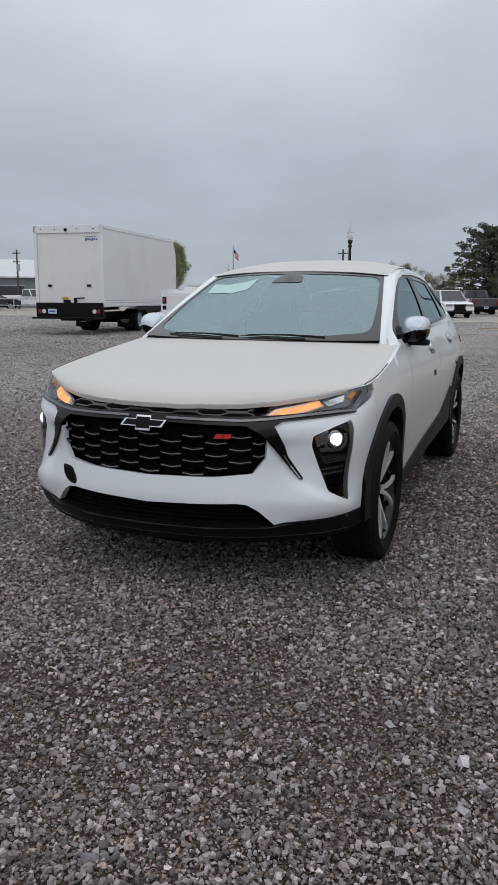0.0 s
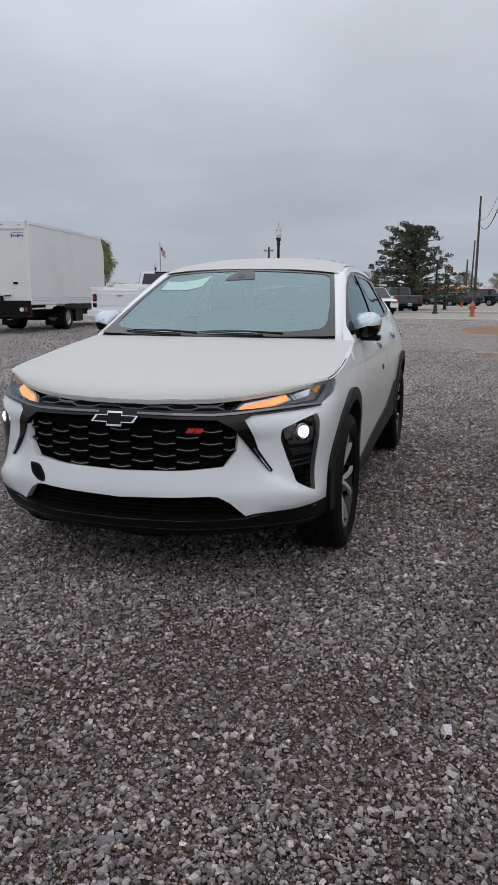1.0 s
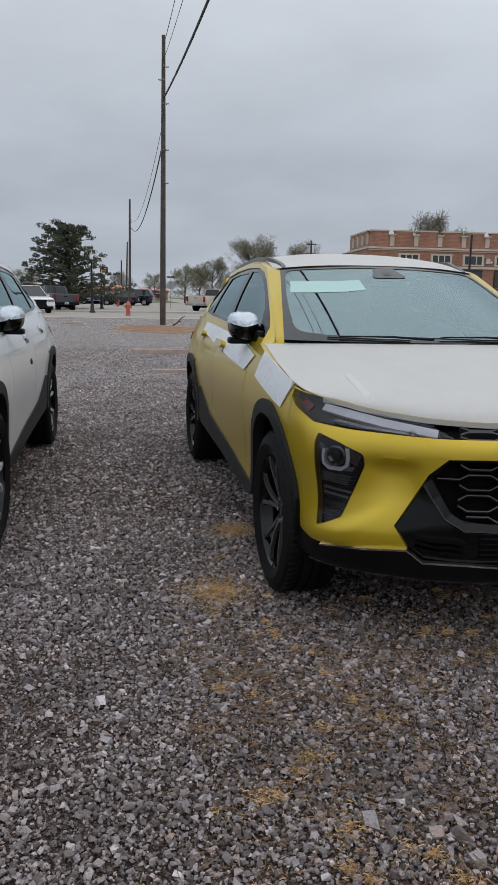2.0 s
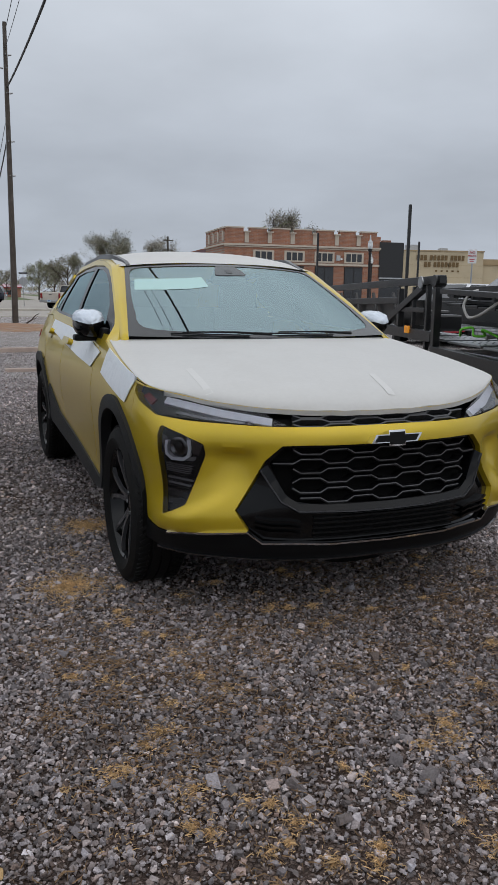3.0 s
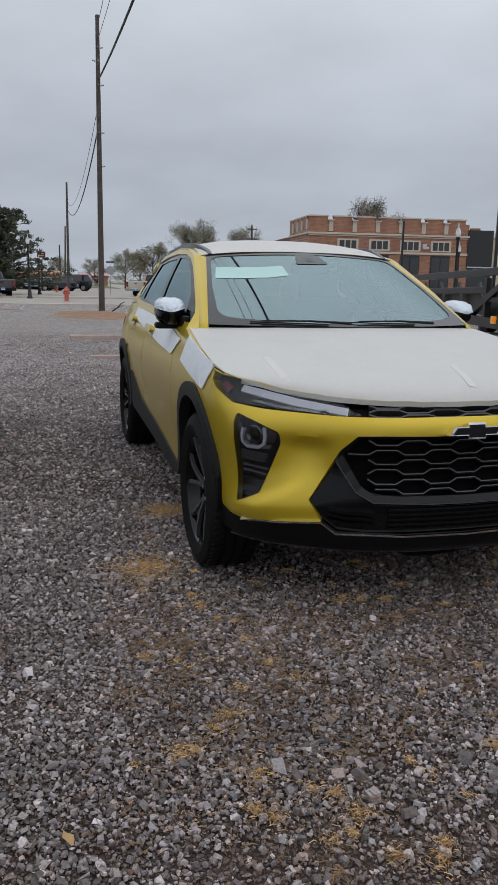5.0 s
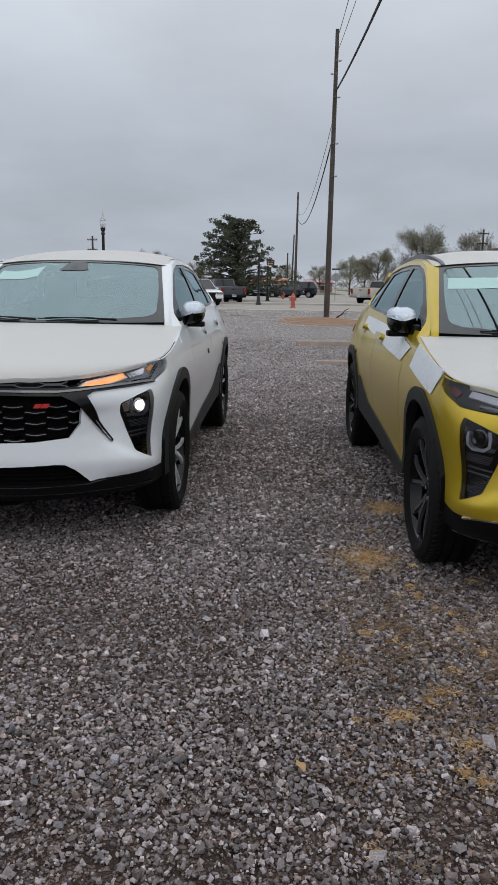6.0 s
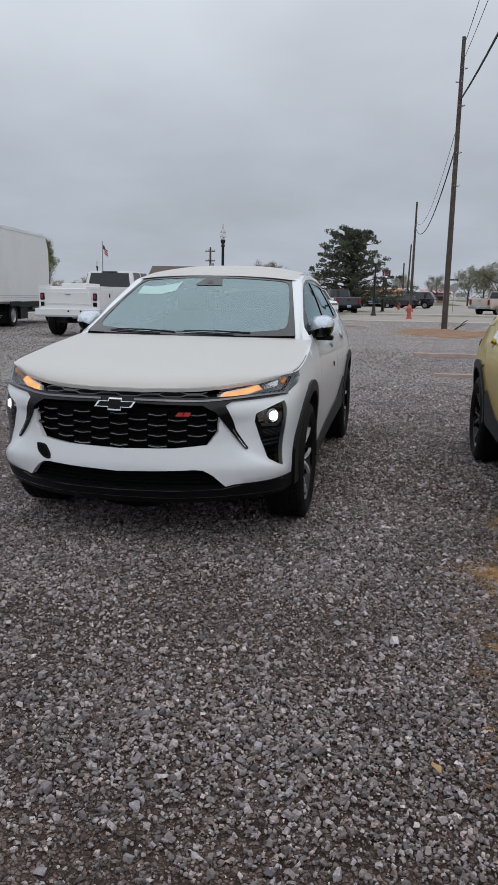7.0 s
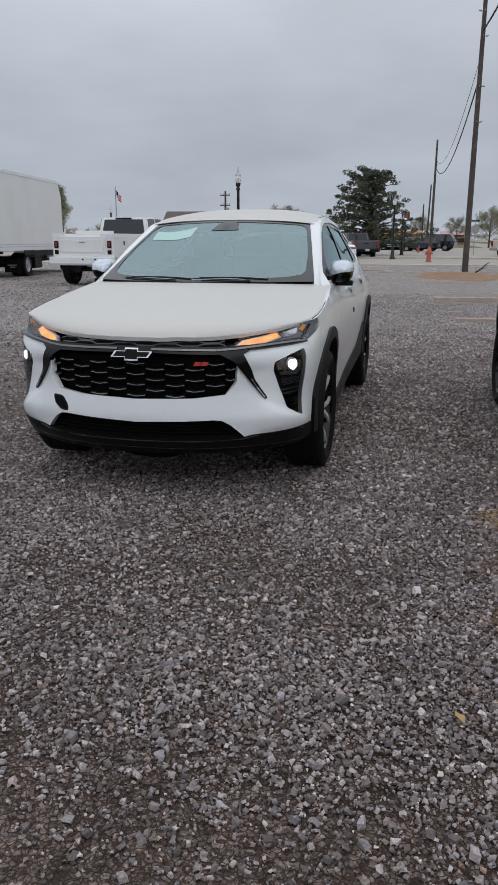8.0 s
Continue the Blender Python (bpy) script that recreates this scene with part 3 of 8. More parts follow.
ticks = [-3000, -800, -250, -90, -40, -20] + [-12 + i for i in range(33)] + [30, 45, 90, 250, 800, 3000]


def lot(x, y):
    z = .012 * noise.noise(Vector((x * .5, y * .5, 0))) if abs(x) < 20 and abs(y) < 22 else 0
    return Vector((x, y, z - .012))


grid(bm, lot, ticks, ticks)
bmesh.ops.recalc_face_normals(bm, faces=bm.faces)
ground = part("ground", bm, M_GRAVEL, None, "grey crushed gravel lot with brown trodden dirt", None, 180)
tagged(ground, "", "gravel lot", "", "structure")


def stones(name, count, x0, x1, y0, y1, mid, spread, seed, label, material=M_STONE, fade=.5, fan=None, rough=False, big=.024):
    """Loose crushed stones of many sizes, strewn over a stretch of the lot, as one mesh.
    mid is the usual half width; fan = (x, y, slope) keeps to a wedge that widens from a point."""
    rng = np.random.default_rng(seed)
    # a few broken shapes: blocks with knocked corners and irregular chips
    shapes = []
    for k in range(24):
        b = bmesh.new()
        if rough:
            for j in range(6):
                v = rng.normal(size=3)
                b.verts.new(v / np.linalg.norm(v) * rng.uniform(.8, 1.1))
        elif k % 3:
            for j in range(8):
                b.verts.new(np.array(((j & 1) * 2 - 1, (j >> 1 & 1) * 2 - 1, (j >> 2) * 2 - 1)) * rng.uniform(.42, .98, 3))
        else:
            for j in range(10):
                v = rng.normal(size=3)
                b.verts.new(v / np.linalg.norm(v) * rng.uniform(.85, 1.1))
        bmesh.ops.convex_hull(b, input=b.verts)
        bmesh.ops.delete(b, geom=[v for v in b.verts if not v.link_faces], context="VERTS")
        bmesh.ops.triangulate(b, faces=b.faces)
        bmesh.ops.recalc_face_normals(b, faces=b.faces)
        b.verts.index_update()
        shapes.append((np.array([v.co[:] for v in b.verts]), np.array([[v.index for v in f.verts] for f in b.faces])))
        b.free()
    vs, fs, base = [], [], 0
    px, py = rng.uniform(x0, x1, count), rng.uniform(y0, y1, count)
    # fewer stones on the bare, trodden spots, and fewer towards the rim of the stretch
    bare = np.array([noise.noise(Vector((a * .9, b * .9, 3))) + .5 * noise.noise(Vector((a * 2.6, b * 2.6, 8))) for a, b in zip(px, py)])
    fx, fy = fade if isinstance(fade, tuple) else (fade, fade)
    rim = np.minimum(np.minimum(px - x0, x1 - px) / fx, np.minimum(py - y0, y1 - py) / fy)
    if fan:
        rim = np.minimum(rim, ((py - fan[1]) * fan[2] - np.abs(px - fan[0])) / fx)
    keep = rng.uniform(0, 1, count) < (1 if rough else np.clip(1 - (bare - .12) * 1.5, .55, 1)) * np.clip(rim, 0, 1)
    px, py, count = px[keep], py[keep], int(keep.sum())
    size = np.clip(mid * np.exp(rng.normal(size=count) * spread), mid * .35, big)
    which = rng.integers(0, len(shapes), count)
    for i in range(count):
        v, f = shapes[which[i]]
        a, c, d = rng.uniform(0, math.tau), rng.normal() * .32, rng.normal() * .32
        ca, sa, cc, sc_, cd, sd = math.cos(a), math.sin(a), math.cos(c), math.sin(c), math.cos(d), math.sin(d)
        r = np.array([[1, 0, 0], [0, cd, -sd], [0, sd, cd]]) @ np.array([[cc, 0, sc_], [0, 1, 0], [-sc_, 0, cc]]) @ np.array([[ca, -sa, 0], [sa, ca, 0], [0, 0, 1]])
        q = (v * (size[i] * rng.uniform(.9, 1.35), size[i] * rng.uniform(.65, .95), size[i] * rng.uniform(.5, .95))) @ r.T
        # the buried underside is left away
        t = q[f]
        nz = (t[:, 1, 0] - t[:, 0, 0]) * (t[:, 2, 1] - t[:, 0, 1]) - (t[:, 1, 1] - t[:, 0, 1]) * (t[:, 2, 0] - t[:, 0, 0])
        f = f[nz > -.25 * size[i] ** 2]
        q = q + (px[i], py[i], lot(px[i], py[i]).z + size[i] * rng.uniform(.15, .55) + rng.uniform(0, .008))
        vs.append(q)
        fs.append(f + base)
        base += len(v)
    V, F = np.vstack(vs), np.vstack(fs)
    me = bpy.data.meshes.new(name)
    me.vertices.add(len(V))
    me.vertices.foreach_set("co", V.ravel())
    me.loops.add(F.size)
    me.loops.foreach_set("vertex_index", F.ravel().astype(np.int32))
    me.polygons.add(len(F))
    me.polygons.foreach_set("loop_start", np.arange(0, F.size, 3, dtype=np.int32))
    me.update(calc_edges=True)
    me.shade_flat()
    me.materials.append(material)
    return tagged(new(name, me), label, "gravel", "", "stuff")


FAN = (1.55, -4.45, .80)
stones("gravel", 72000, -2.4, 5.4, -3.4, .5, .0033, .25, 8, "brown crumbs between the gravel stones", M_FINES, .3, FAN, True)
stones("gravel", 318000, -2.4, 5.4, -3.4, .9, .0052, .42, 3, "loose crushed grey gravel stones on the lot", M_STONE, (.3, 1.0), FAN, False, .0145)
stones("gravel", 800, -2.4, 5.4, -3.4, .3, .0135, .28, 5, "larger pale stones strewn on the gravel", M_STONE_PALE, .3, FAN, False, .020)
stones("gravel", 16000, .2, 4.6, -3.3, -.9, .0058, .40, 18, "rust-brown stones mixed into the gravel", M_STONE_BROWN, .4, FAN, True)
stones("gravel", 16000, -5.0, 8.0, -9.0, -3.3, .0105, .34, 19, "loose crushed grey gravel stones on the open lot", M_STONE, (2.0, .6), None, True)
stones("gravel", 46000, .6, 2.6, -1.5, 8.0, .0085, .36, 4, "loose crushed grey gravel stones between the cars", M_STONE_BRIGHT, (.3, 2.4))
stones("gravel", 60000, -3.0, 6.0, 4.6, 16.0, .0105, .32, 6, "loose crushed grey gravel stones behind the cars", M_STONE_BRIGHT, 3.5, None, True)
stones("gravel", 22000, -5.5, -.6, -2.0, 6.5, .0100, .34, 7, "loose crushed grey gravel stones beside the white car", M_STONE, .8)
stones("gravel", 30000, -13.5, -3.6, 1.5, 15.0, .0125, .36, 14, "loose crushed grey gravel stones before the box truck", M_STONE, 2.5, None, True)
stones("gravel", 22000, -22, -2.5, 11.0, 30.0, .019, .36, 16, "loose crushed grey gravel stones round the box truck", M_STONE, 4, None, True, .045)
stones("gravel", 26, 2.1, 3.1, -2.8, -2.1, .0245, .16, 15, "fist-sized grey stones lying on the gravel", M_STONE, .1, None, False, .030)
stones("gravel", 12000, 3.6, 6.6, -1.6, 4.0, .0095, .34, 10, "loose crushed grey gravel stones beside the car hauler", M_STONE, .4)

# ---- the two parked crossovers ----
def spline(pts, per=24):
    """Catmull-Rom through the points: arc lengths and places."""
    p = np.array(pts, float)
    e = np.vstack([2 * p[0] - p[1], p, 2 * p[-1] - p[-2]])
    q = []
    for i in range(len(p) - 1):
        a, b, c, d = e[i:i + 4]
        for t in np.linspace(0, 1, per, endpoint=False):
            q.append(0.5 * (2 * b + (c - a) * t + (2 * a - 5 * b + 4 * c - d) * t * t + (3 * b - a - 3 * c + d) * t ** 3))
    q.append(p[-1])
    q = np.array(q)
    return np.r_[0, np.cumsum(np.linalg.norm(np.diff(q, axis=0), axis=1))], q


# plan of the body at its widest, from the middle of the nose along the left side to the tail; the nose points to -y
PLAN_S, PLAN = spline([(0, -.86), (.25, -.845), (.45, -.787), (.62, -.69), (.75, -.585), (.845, -.43), (.885, -.24), (.893, .1), (.885, .6),
                       (.88, 1.3), (.89, 2.2), (.895, 2.7), (.87, 3.1), (.80, 3.4), (.62, 3.58), (.3, 3.64), (0, 3.65)])
NOSE_Z, NOSE_D = [.18, .26, .32, .45, .58, .66, .75, .80, .84, .9], [-.10, -.02, .012, .02, .0, .0, .0, -.02, -.07, -.14]
SIDE_Z, SIDE_D = [.2, .3, .42, .55, .68, .80, .9, 1.0, 1.1], [-.06, -.01, -.022, -.016, -.004, .0, -.018, -.050, -.098]


def smooth_profile(zs, ds):
    fine = np.linspace(zs[0], zs[-1], 120)
    v = np.interp(fine, zs, ds)
    k = np.hanning(13)
    return fine, np.convolve(np.pad(v, 6, mode="reflect", reflect_type="odd"), k / k.sum(), mode="valid")


NOSE, SIDE = smooth_profile(NOSE_Z, NOSE_D), smooth_profile(SIDE_Z, SIDE_D)


def ease(t):
    t = min(1, max(0, t))
    return t * t * (3 - 2 * t)


CHEEK = {"hollow": .010}


def shell(s, z):
    a = abs(s)
    x, y = np.interp(a, PLAN_S, PLAN[:, 0]), np.interp(a, PLAN_S, PLAN[:, 1])
    x2, y2 = np.interp(a + .02, PLAN_S, PLAN[:, 0]), np.interp(a + .02, PLAN_S, PLAN[:, 1])
    lo = abs(a - .02)
    x1, y1 = np.interp(lo, PLAN_S, PLAN[:, 0]) * (1 if a > .02 else -1), np.interp(lo, PLAN_S, PLAN[:, 1])
    tx, ty = x2 - x1, y2 - y1
    n = math.hypot(tx, ty) + 1e-9
    k = ease((a - .75) / .35)
    d = (1 - k) * np.interp(z, *NOSE) + k * np.interp(z, *SIDE)
    # hollow cheek beside the headlamp, and the fold below it
    d -= CHEEK["hollow"] * math.exp(-((a - .62) / .085) ** 2) * ease((a - .48) / .08) * ease((.715 - z) / .04) * ease((z - .47) / .20)
    d += .016 * math.exp(-((a - .90) / .13) ** 2 - ((z - .68) / .13) ** 2)
    d += .012 * math.exp(-((a - .80) / .30) ** 2 - ((z - .425) / .055) ** 2)
    # the lower cheek stands proud below a crease that runs out to the headlamp
    crease = float(np.interp(a, [.5, .62, .70, .80, .95], [.56, .54, .505, .447, .418]))
    d += .014 * ease((crease - z) / .05 + .5) * ease((a - .60) / .10) * ease((1.02 - a) / .12) * ease((z - .345) / .04)
    return Vector(((x + ty / n * d) * (1 if s >= 0 else -1), y - tx / n * d, z))


def skin(s, z, off=0.0):
    """A place on the lower body: s metres round its plan, z high, off metres proud."""
    p = shell(s, z)
    if off:
        n = (shell(s + .01, z) - shell(s - .01, z)).cross(shell(s, z + .01) - shell(s, z - .01))
        n.normalize()
        if n.dot(p - Vector((0, 1.3, .6))) < 0:
            n = -n
        p = p + n * off
    return p


def s_at(y):
    """How far round the plan the side reaches y."""
    k = (PLAN[:, 1] > -.3) & (PLAN[:, 1] < 3.3) & (PLAN[:, 0] > .7)
    return float(np.interp(y, PLAN[k, 1], PLAN_S[k]))


S_F, S_R = s_at(0), s_at(2.70)
# belt line and roof rail by y
BELT_Y, BELT_Z = [.42, .5, .62, 1.15, 1.75, 2.6, 3.3], [1.018, 1.032, 1.047, 1.07, 1.09, 1.115, 1.10]
RAIL = np.array([(.42, .758, 1.030), (.46, .752, 1.058), (.8, .702, 1.245), (1.2, .640, 1.432), (1.45, .625, 1.475), (1.8, .615, 1.492), (2.5, .60, 1.462), (3.0, .565, 1.375), (3.25, .545, 1.30), (3.45, .60, 1.09)])
HOOD_S = np.array([1.0, 1.25, 1.6, 1.98])
HOOD_Z = np.array([.908, .943, .992, 1.045])


def rail(y):
    return float(np.interp(y, RAIL[:, 0], RAIL[:, 1])), float(np.interp(y, RAIL[:, 0], RAIL[:, 2]))


def belt(y):
    return float(np.interp(y, BELT_Y, BELT_Z))


def cabin(y, z, off=0.0, side=1):
    """The cabin's flank at y and z."""
    zb = belt(y)
    xb = abs(skin(s_at(min(y, 3.28)), zb).x)
    xr, zr = rail(y)
    t = (z - zb) / max(.02, zr - zb)
    x = xb + (xr - xb) * t + .03 * max(0, t * (1 - t)) * 2
    return Vector((side * (x + off * .9), y, z + off * .35))


HOOD_C = spline([(-.800, .846), (-.770, .876), (-.69, .908), (-.45, .955), (-.1, 1.012), (.26, 1.062)])


def hood(a, b, off=0.0):
    """The bonnet: a from -1 to 1 across, b from 0 at its lip to 1 at the windscreen."""
    L = HOOD_C[0][-1]
    bb = max(b, 0) ** 1.15 + min(b, 0)
    yc, zc = np.interp(bb * L, HOOD_C[0], HOOD_C[1][:, 0]), np.interp(bb * L, HOOD_C[0], HOOD_C[1][:, 1])
    s = 1.0 + (1.98 - 1.0) * bb
    e = skin(s, float(np.interp(s, HOOD_S, HOOD_Z)), .002)
    k = abs(a)
    roll = .035 * max(0, k - .8) / .2 * (1 - k)
    return Vector((a * e.x, yc + (e.y - yc) * k ** 2.2, zc + (e.z - zc) * k ** 3.4 + roll + off))


def screen(a, b, off=0.0):
    """The windscreen: a across, b from its foot to the roof."""
    yc, zc = .25 + .86 * b, 1.066 + .392 * b + .05 * b * (1 - b)
    xe, ye, ze = .720 - .148 * b, .43 + .75 * b, 1.068 + .366 * b + .035 * b * (1 - b)
    k = abs(a)
    return Vector((a * xe, yc + (ye - yc) * k ** 2.2 - off * .4, zc + (ze - zc) * k ** 2.2 + off * .9))


ROOF_C = spline([(1.11, 1.460), (1.35, 1.522), (1.75, 1.556), (2.3, 1.548), (2.9, 1.480), (3.32, 1.385)])


def roof(a, b, off=0.0):
    L = ROOF_C[0][-1]
    yc, zc = np.interp(b * L, ROOF_C[0], ROOF_C[1][:, 0]), np.interp(b * L, ROOF_C[0], ROOF_C[1][:, 1])
    ye = 1.19 + (3.2 - 1.19) * b
    xr, zr = rail(ye)
    k = abs(a)
    return Vector((a * xr, yc + (ye - yc) * k ** 2.2, zc + (zr - zc) * k ** 2.8 + off))


def tail(a, b, off=0.0):
    yc, zc = 3.32 + .27 * b, 1.375 - .29 * b
    ye = 3.2 + .2 * b
    xr, zr = rail(ye)
    xr += .12 * b
    k = abs(a)
    return Vector((a * xr, yc + (ye - yc) * k ** 2 + off, zc + (zr - zc) * k ** 2.5))


def arch(sc, grow=0.0, foot=.37):
    """The wheel arch as an outline from its front foot over the top to its rear foot."""
    pts = [(-.402, foot), (-.404, .45), (-.385, .56), (-.33, .68), (-.23, .775), (-.1, .828), (.05, .832), (.18, .79), (.28, .70), (.34, .57), (.365, .42), (.37, .33)]
    pts = [pts[0]] + rounded(pts, .06, 3)[4:-4] + [pts[-1]]
    out = []
    for u, v in pts:
        r = math.hypot(u, v - .35)
        k = (r + grow) / r
        out.append((sc + u * k, .35 + (v - .35) * k))
    return out


def zigzag(u0, u1, v, amp, period, phase):
    """A line of flat-topped waves."""
    pts = []
    i0, i1 = math.floor(u0 / period) - 1, math.ceil(u1 / period) + 1
    for i in range(i0, i1 + 1):
        for f, s in ((.0, 1), (.36, 1), (.5, -1), (.86, -1)):
            u = (i + f + phase) * period
            if u0 < u < u1:
                pts.append((u, v + s * amp))
    return pts


def row_span(poly, v):
    """Where an outline spans at height v."""
    xs = []
    for i in range(len(poly)):
        (x1, y1), (x2, y2) = poly[i - 1], poly[i]
        if (y1 > v) != (y2 > v):
            xs.append(x1 + (x2 - x1) * (v - y1) / (y2 - y1))
    return (min(xs), max(xs)) if len(xs) > 1 else None


def wheel(car, m, face, spoke):
    """An alloy wheel with its tyre, hub along x and its face to +x."""
    rim = part("wheel", lathe(bmesh.new(), [(.262, -.10), (.258, -.085), (.235, -.05), (.235, .06), (.250, .085), (.256, .098), (.248, .099), (.240, .085), (.228, .05), (.222, -.03), (.0, -.03)], 48, "X"), M_BLACK_GLOSS, car, "gloss black alloy wheel rim", m, 40)
    prof = [(.250, -.098), (.27, -.108), (.305, -.116), (.333, -.108), (.347, -.088), (.3475, -.048), (.341, -.047), (.341, -.040), (.352, -.039), (.352, -.004), (.344, -.003), (.344, .003), (.352, .004), (.352, .039), (.341, .040), (.341, .047), (.3475, .048), (.347, .088), (.333, .108), (.305, .118), (.295, .121), (.27, .112), (.250, .100)]
    tyre = part("tyre", lathe(bmesh.new(), prof, 72, "X"), M_RUBBER, rim, "black rubber tyre", None, 32)
    bm = bmesh.new()
    for k in range(72):
        for sgn in (-1, 1):
            a = k * math.tau / 72
            mm = Matrix.Rotation(a, 4, "X") @ Matrix.Translation((sgn * .074, 0, .3475)) @ Matrix.Rotation(sgn * .5, 4, "Z")
            box(bm, (0, 0, 0), (.046, .014, .009), 0, mm)
    tagged(part("tread", bm, M_RUBBER, rim), "", "", "", "stuff")
    part("brake_disc", lathe(bmesh.new(), [(.0, -.01), (.15, -.01), (.15, -.025), (.0, -.025)], 32, "X"), M_STEEL, rim, "", None, 30)
    for k in range(5):
        for sgn in (-1, 1):
            a0, a1 = k * math.tau / 5 + sgn * .10, k * math.tau / 5 + sgn * .30
            bm = bmesh.new()
            def ring(r, a, w, x):
                c = Vector((x, r * math.sin(a), r * math.cos(a)))
                t = Vector((0, math.cos(a), -math.sin(a))) * w
                return [bm.verts.new(v) for v in (c - t + Vector((-.016, 0, 0)), c - t, c + t, c + t + Vector((-.016, 0, 0)))]
            rs = [ring(.045, k * math.tau / 5 + sgn * .13, .012, .060), ring(.12, (a0 * .7 + a1 * .3), .009, .078), ring(.19, (a0 * .3 + a1 * .7), .009, .090), ring(.247, a1, .014, .092)]
            for p, q in zip(rs, rs[1:]):
                for i in range(4):
                    bm.faces.new((p[i], p[(i + 1) % 4], q[(i + 1) % 4], q[i]))
            bmesh.ops.recalc_face_normals(bm, faces=bm.faces)
            part("spoke", bm, face if (sgn > 0 or face is not M_ALLOY) else face, rim)
    part("hub_cap", lathe(bmesh.new(), [(.075, .02), (.070, .048), (.035, .056), (.032, .062), (.0, .063)], 28, "X"), spoke, rim, "", None, 40)
    bm = bmesh.new()
    for k in range(5):
        a = (k + .5) * math.tau / 5
        rod(bm, (.048, .052 * math.cos(a), .052 * math.sin(a)), (.062, .052 * math.cos(a), .052 * math.sin(a)), .010, .009, 6)
    part("lug_nuts", bm, M_STEEL, rim)
    return rim


GRILLE_W = both([(0, .772), (.30, .772), (.53, .772), (.522, .632), (.463, .572), (.30, .556), (0, .547)])
HOLE_W = both([(0, .797), (.54, .797), (.527, .632), (.468, .567), (.30, .551), (0, .542)])
POD = [(.920, .781), (.930, .743), (.902, .430), (.862, .446), (.797, .480), (.724, .680), (.730, .722), (.825, .757)]
DRL = [(.415, .797), (.50, .834), (.71, .860), (.872, .886), (1.02, .914), (1.118, .914), (1.075, .866), (.972, .819), (.805, .809)]
DARK_Y = both([(0, .722), (.33, .725), (.431, .722), (.494, .666), (.60, .476), (.55, .394), (.50, .350), (0, .350)])
GRILLE_Y = both([(0, .716), (.32, .717), (.425, .714), (.482, .655), (.425, .545), (.385, .514), (.32, .503), (0, .497)])
TOP_GRILLE_W = both([(0, .848), (.30, .847), (.56, .842), (.490, .803), (.2, .800), (0, .799)])
TOP_GRILLE = both([(0, .848), (.30, .847), (.50, .842), (.415, .803), (.2, .800), (0, .799)])


# faint straight pale streaks in the film of the yellow car: x and y of both ends
STREAKS = ((-.615, -.23, -.63, -.60), (.122, -.48, .066, -.74))


def interior(car):
    """What shows through the panes: a dashboard, seats, a wheel."""
    cab = part("dashboard", prism(bmesh.new(), [(.28, 1.03), (.62, 1.045), (.80, 1.01), (.86, .93), (.80, .80), (.30, .80)], -.68, .68, "X", .02), M_DASH, car, "dark grey dashboard")
    bm = bmesh.new()
    tor = [Vector((.37 + .185 * math.cos(t), .98 + .06 * math.sin(t), .98 + .165 * math.sin(t))) for t in lin(0, math.tau, 33)]
    tube(bm, tor, .016, 8)
    rod(bm, (.37, .99, .98), (.37, .80, .93), .03)
    box(bm, (.37, .985, .98), (.34, .03, .05), .008)
    part("steering_wheel", bm, M_BLACK, car, "black steering wheel", None, 40)
    for x in (-.37, .37):
        seat = part("seat", prism(bmesh.new(), [(1.15, .55), (1.68, .52), (1.85, 1.16), (1.76, 1.19), (1.62, .70), (1.15, .70)], x - .25, x + .25, "X", .05), M_SEAT, car, "front seat in a pale cover", None, 50)
        part("headrest", cbox((x, 1.84, 1.27), (.27, .10, .19), .04), M_SEAT, car, "", None, 50)
    part("rear_bench", prism(bmesh.new(), [(2.05, .55), (2.6, .52), (2.82, 1.15), (2.7, 1.18), (2.5, .72), (2.05, .72)], -.62, .62, "X", .05), M_SEAT, car, "", None, 50)
    part("cabin_floor", cbox((0, 1.8, .36), (1.5, 3.0, .08), .02), M_DARK, car)
    part("rear_view_mirror", cbox((.0, .98, 1.37), (.22, .03, .065), .02), M_BLACK, car, "", None, 40)
    part("sensor_cover", patch(lambda a, b, o: screen(a, b, o), rounded([(-.17, .80), (-.10, .962), (.12, .962), (.17, .81)], .04), .003, .05, (), 0), M_SENSOR, car, "grey sensor cover at the top of the windscreen")
    part("sensor_lens", patch(lambda a, b, o: screen(a, b, o), rounded([(-.03, .84), (-.03, .90), (.03, .90), (.03, .84)], .015), .005, .05, (), 0), M_BLACK_GLOSS, car)
    part("camera_housing", patch(lambda a, b, o: screen(a, b, o), rounded([(-.16, .82), (-.10, .985), (.16, .985), (.12, .82)], .04), -.012, .05, (), .03), M_BLACK, car, "black camera housing behind the windscreen")


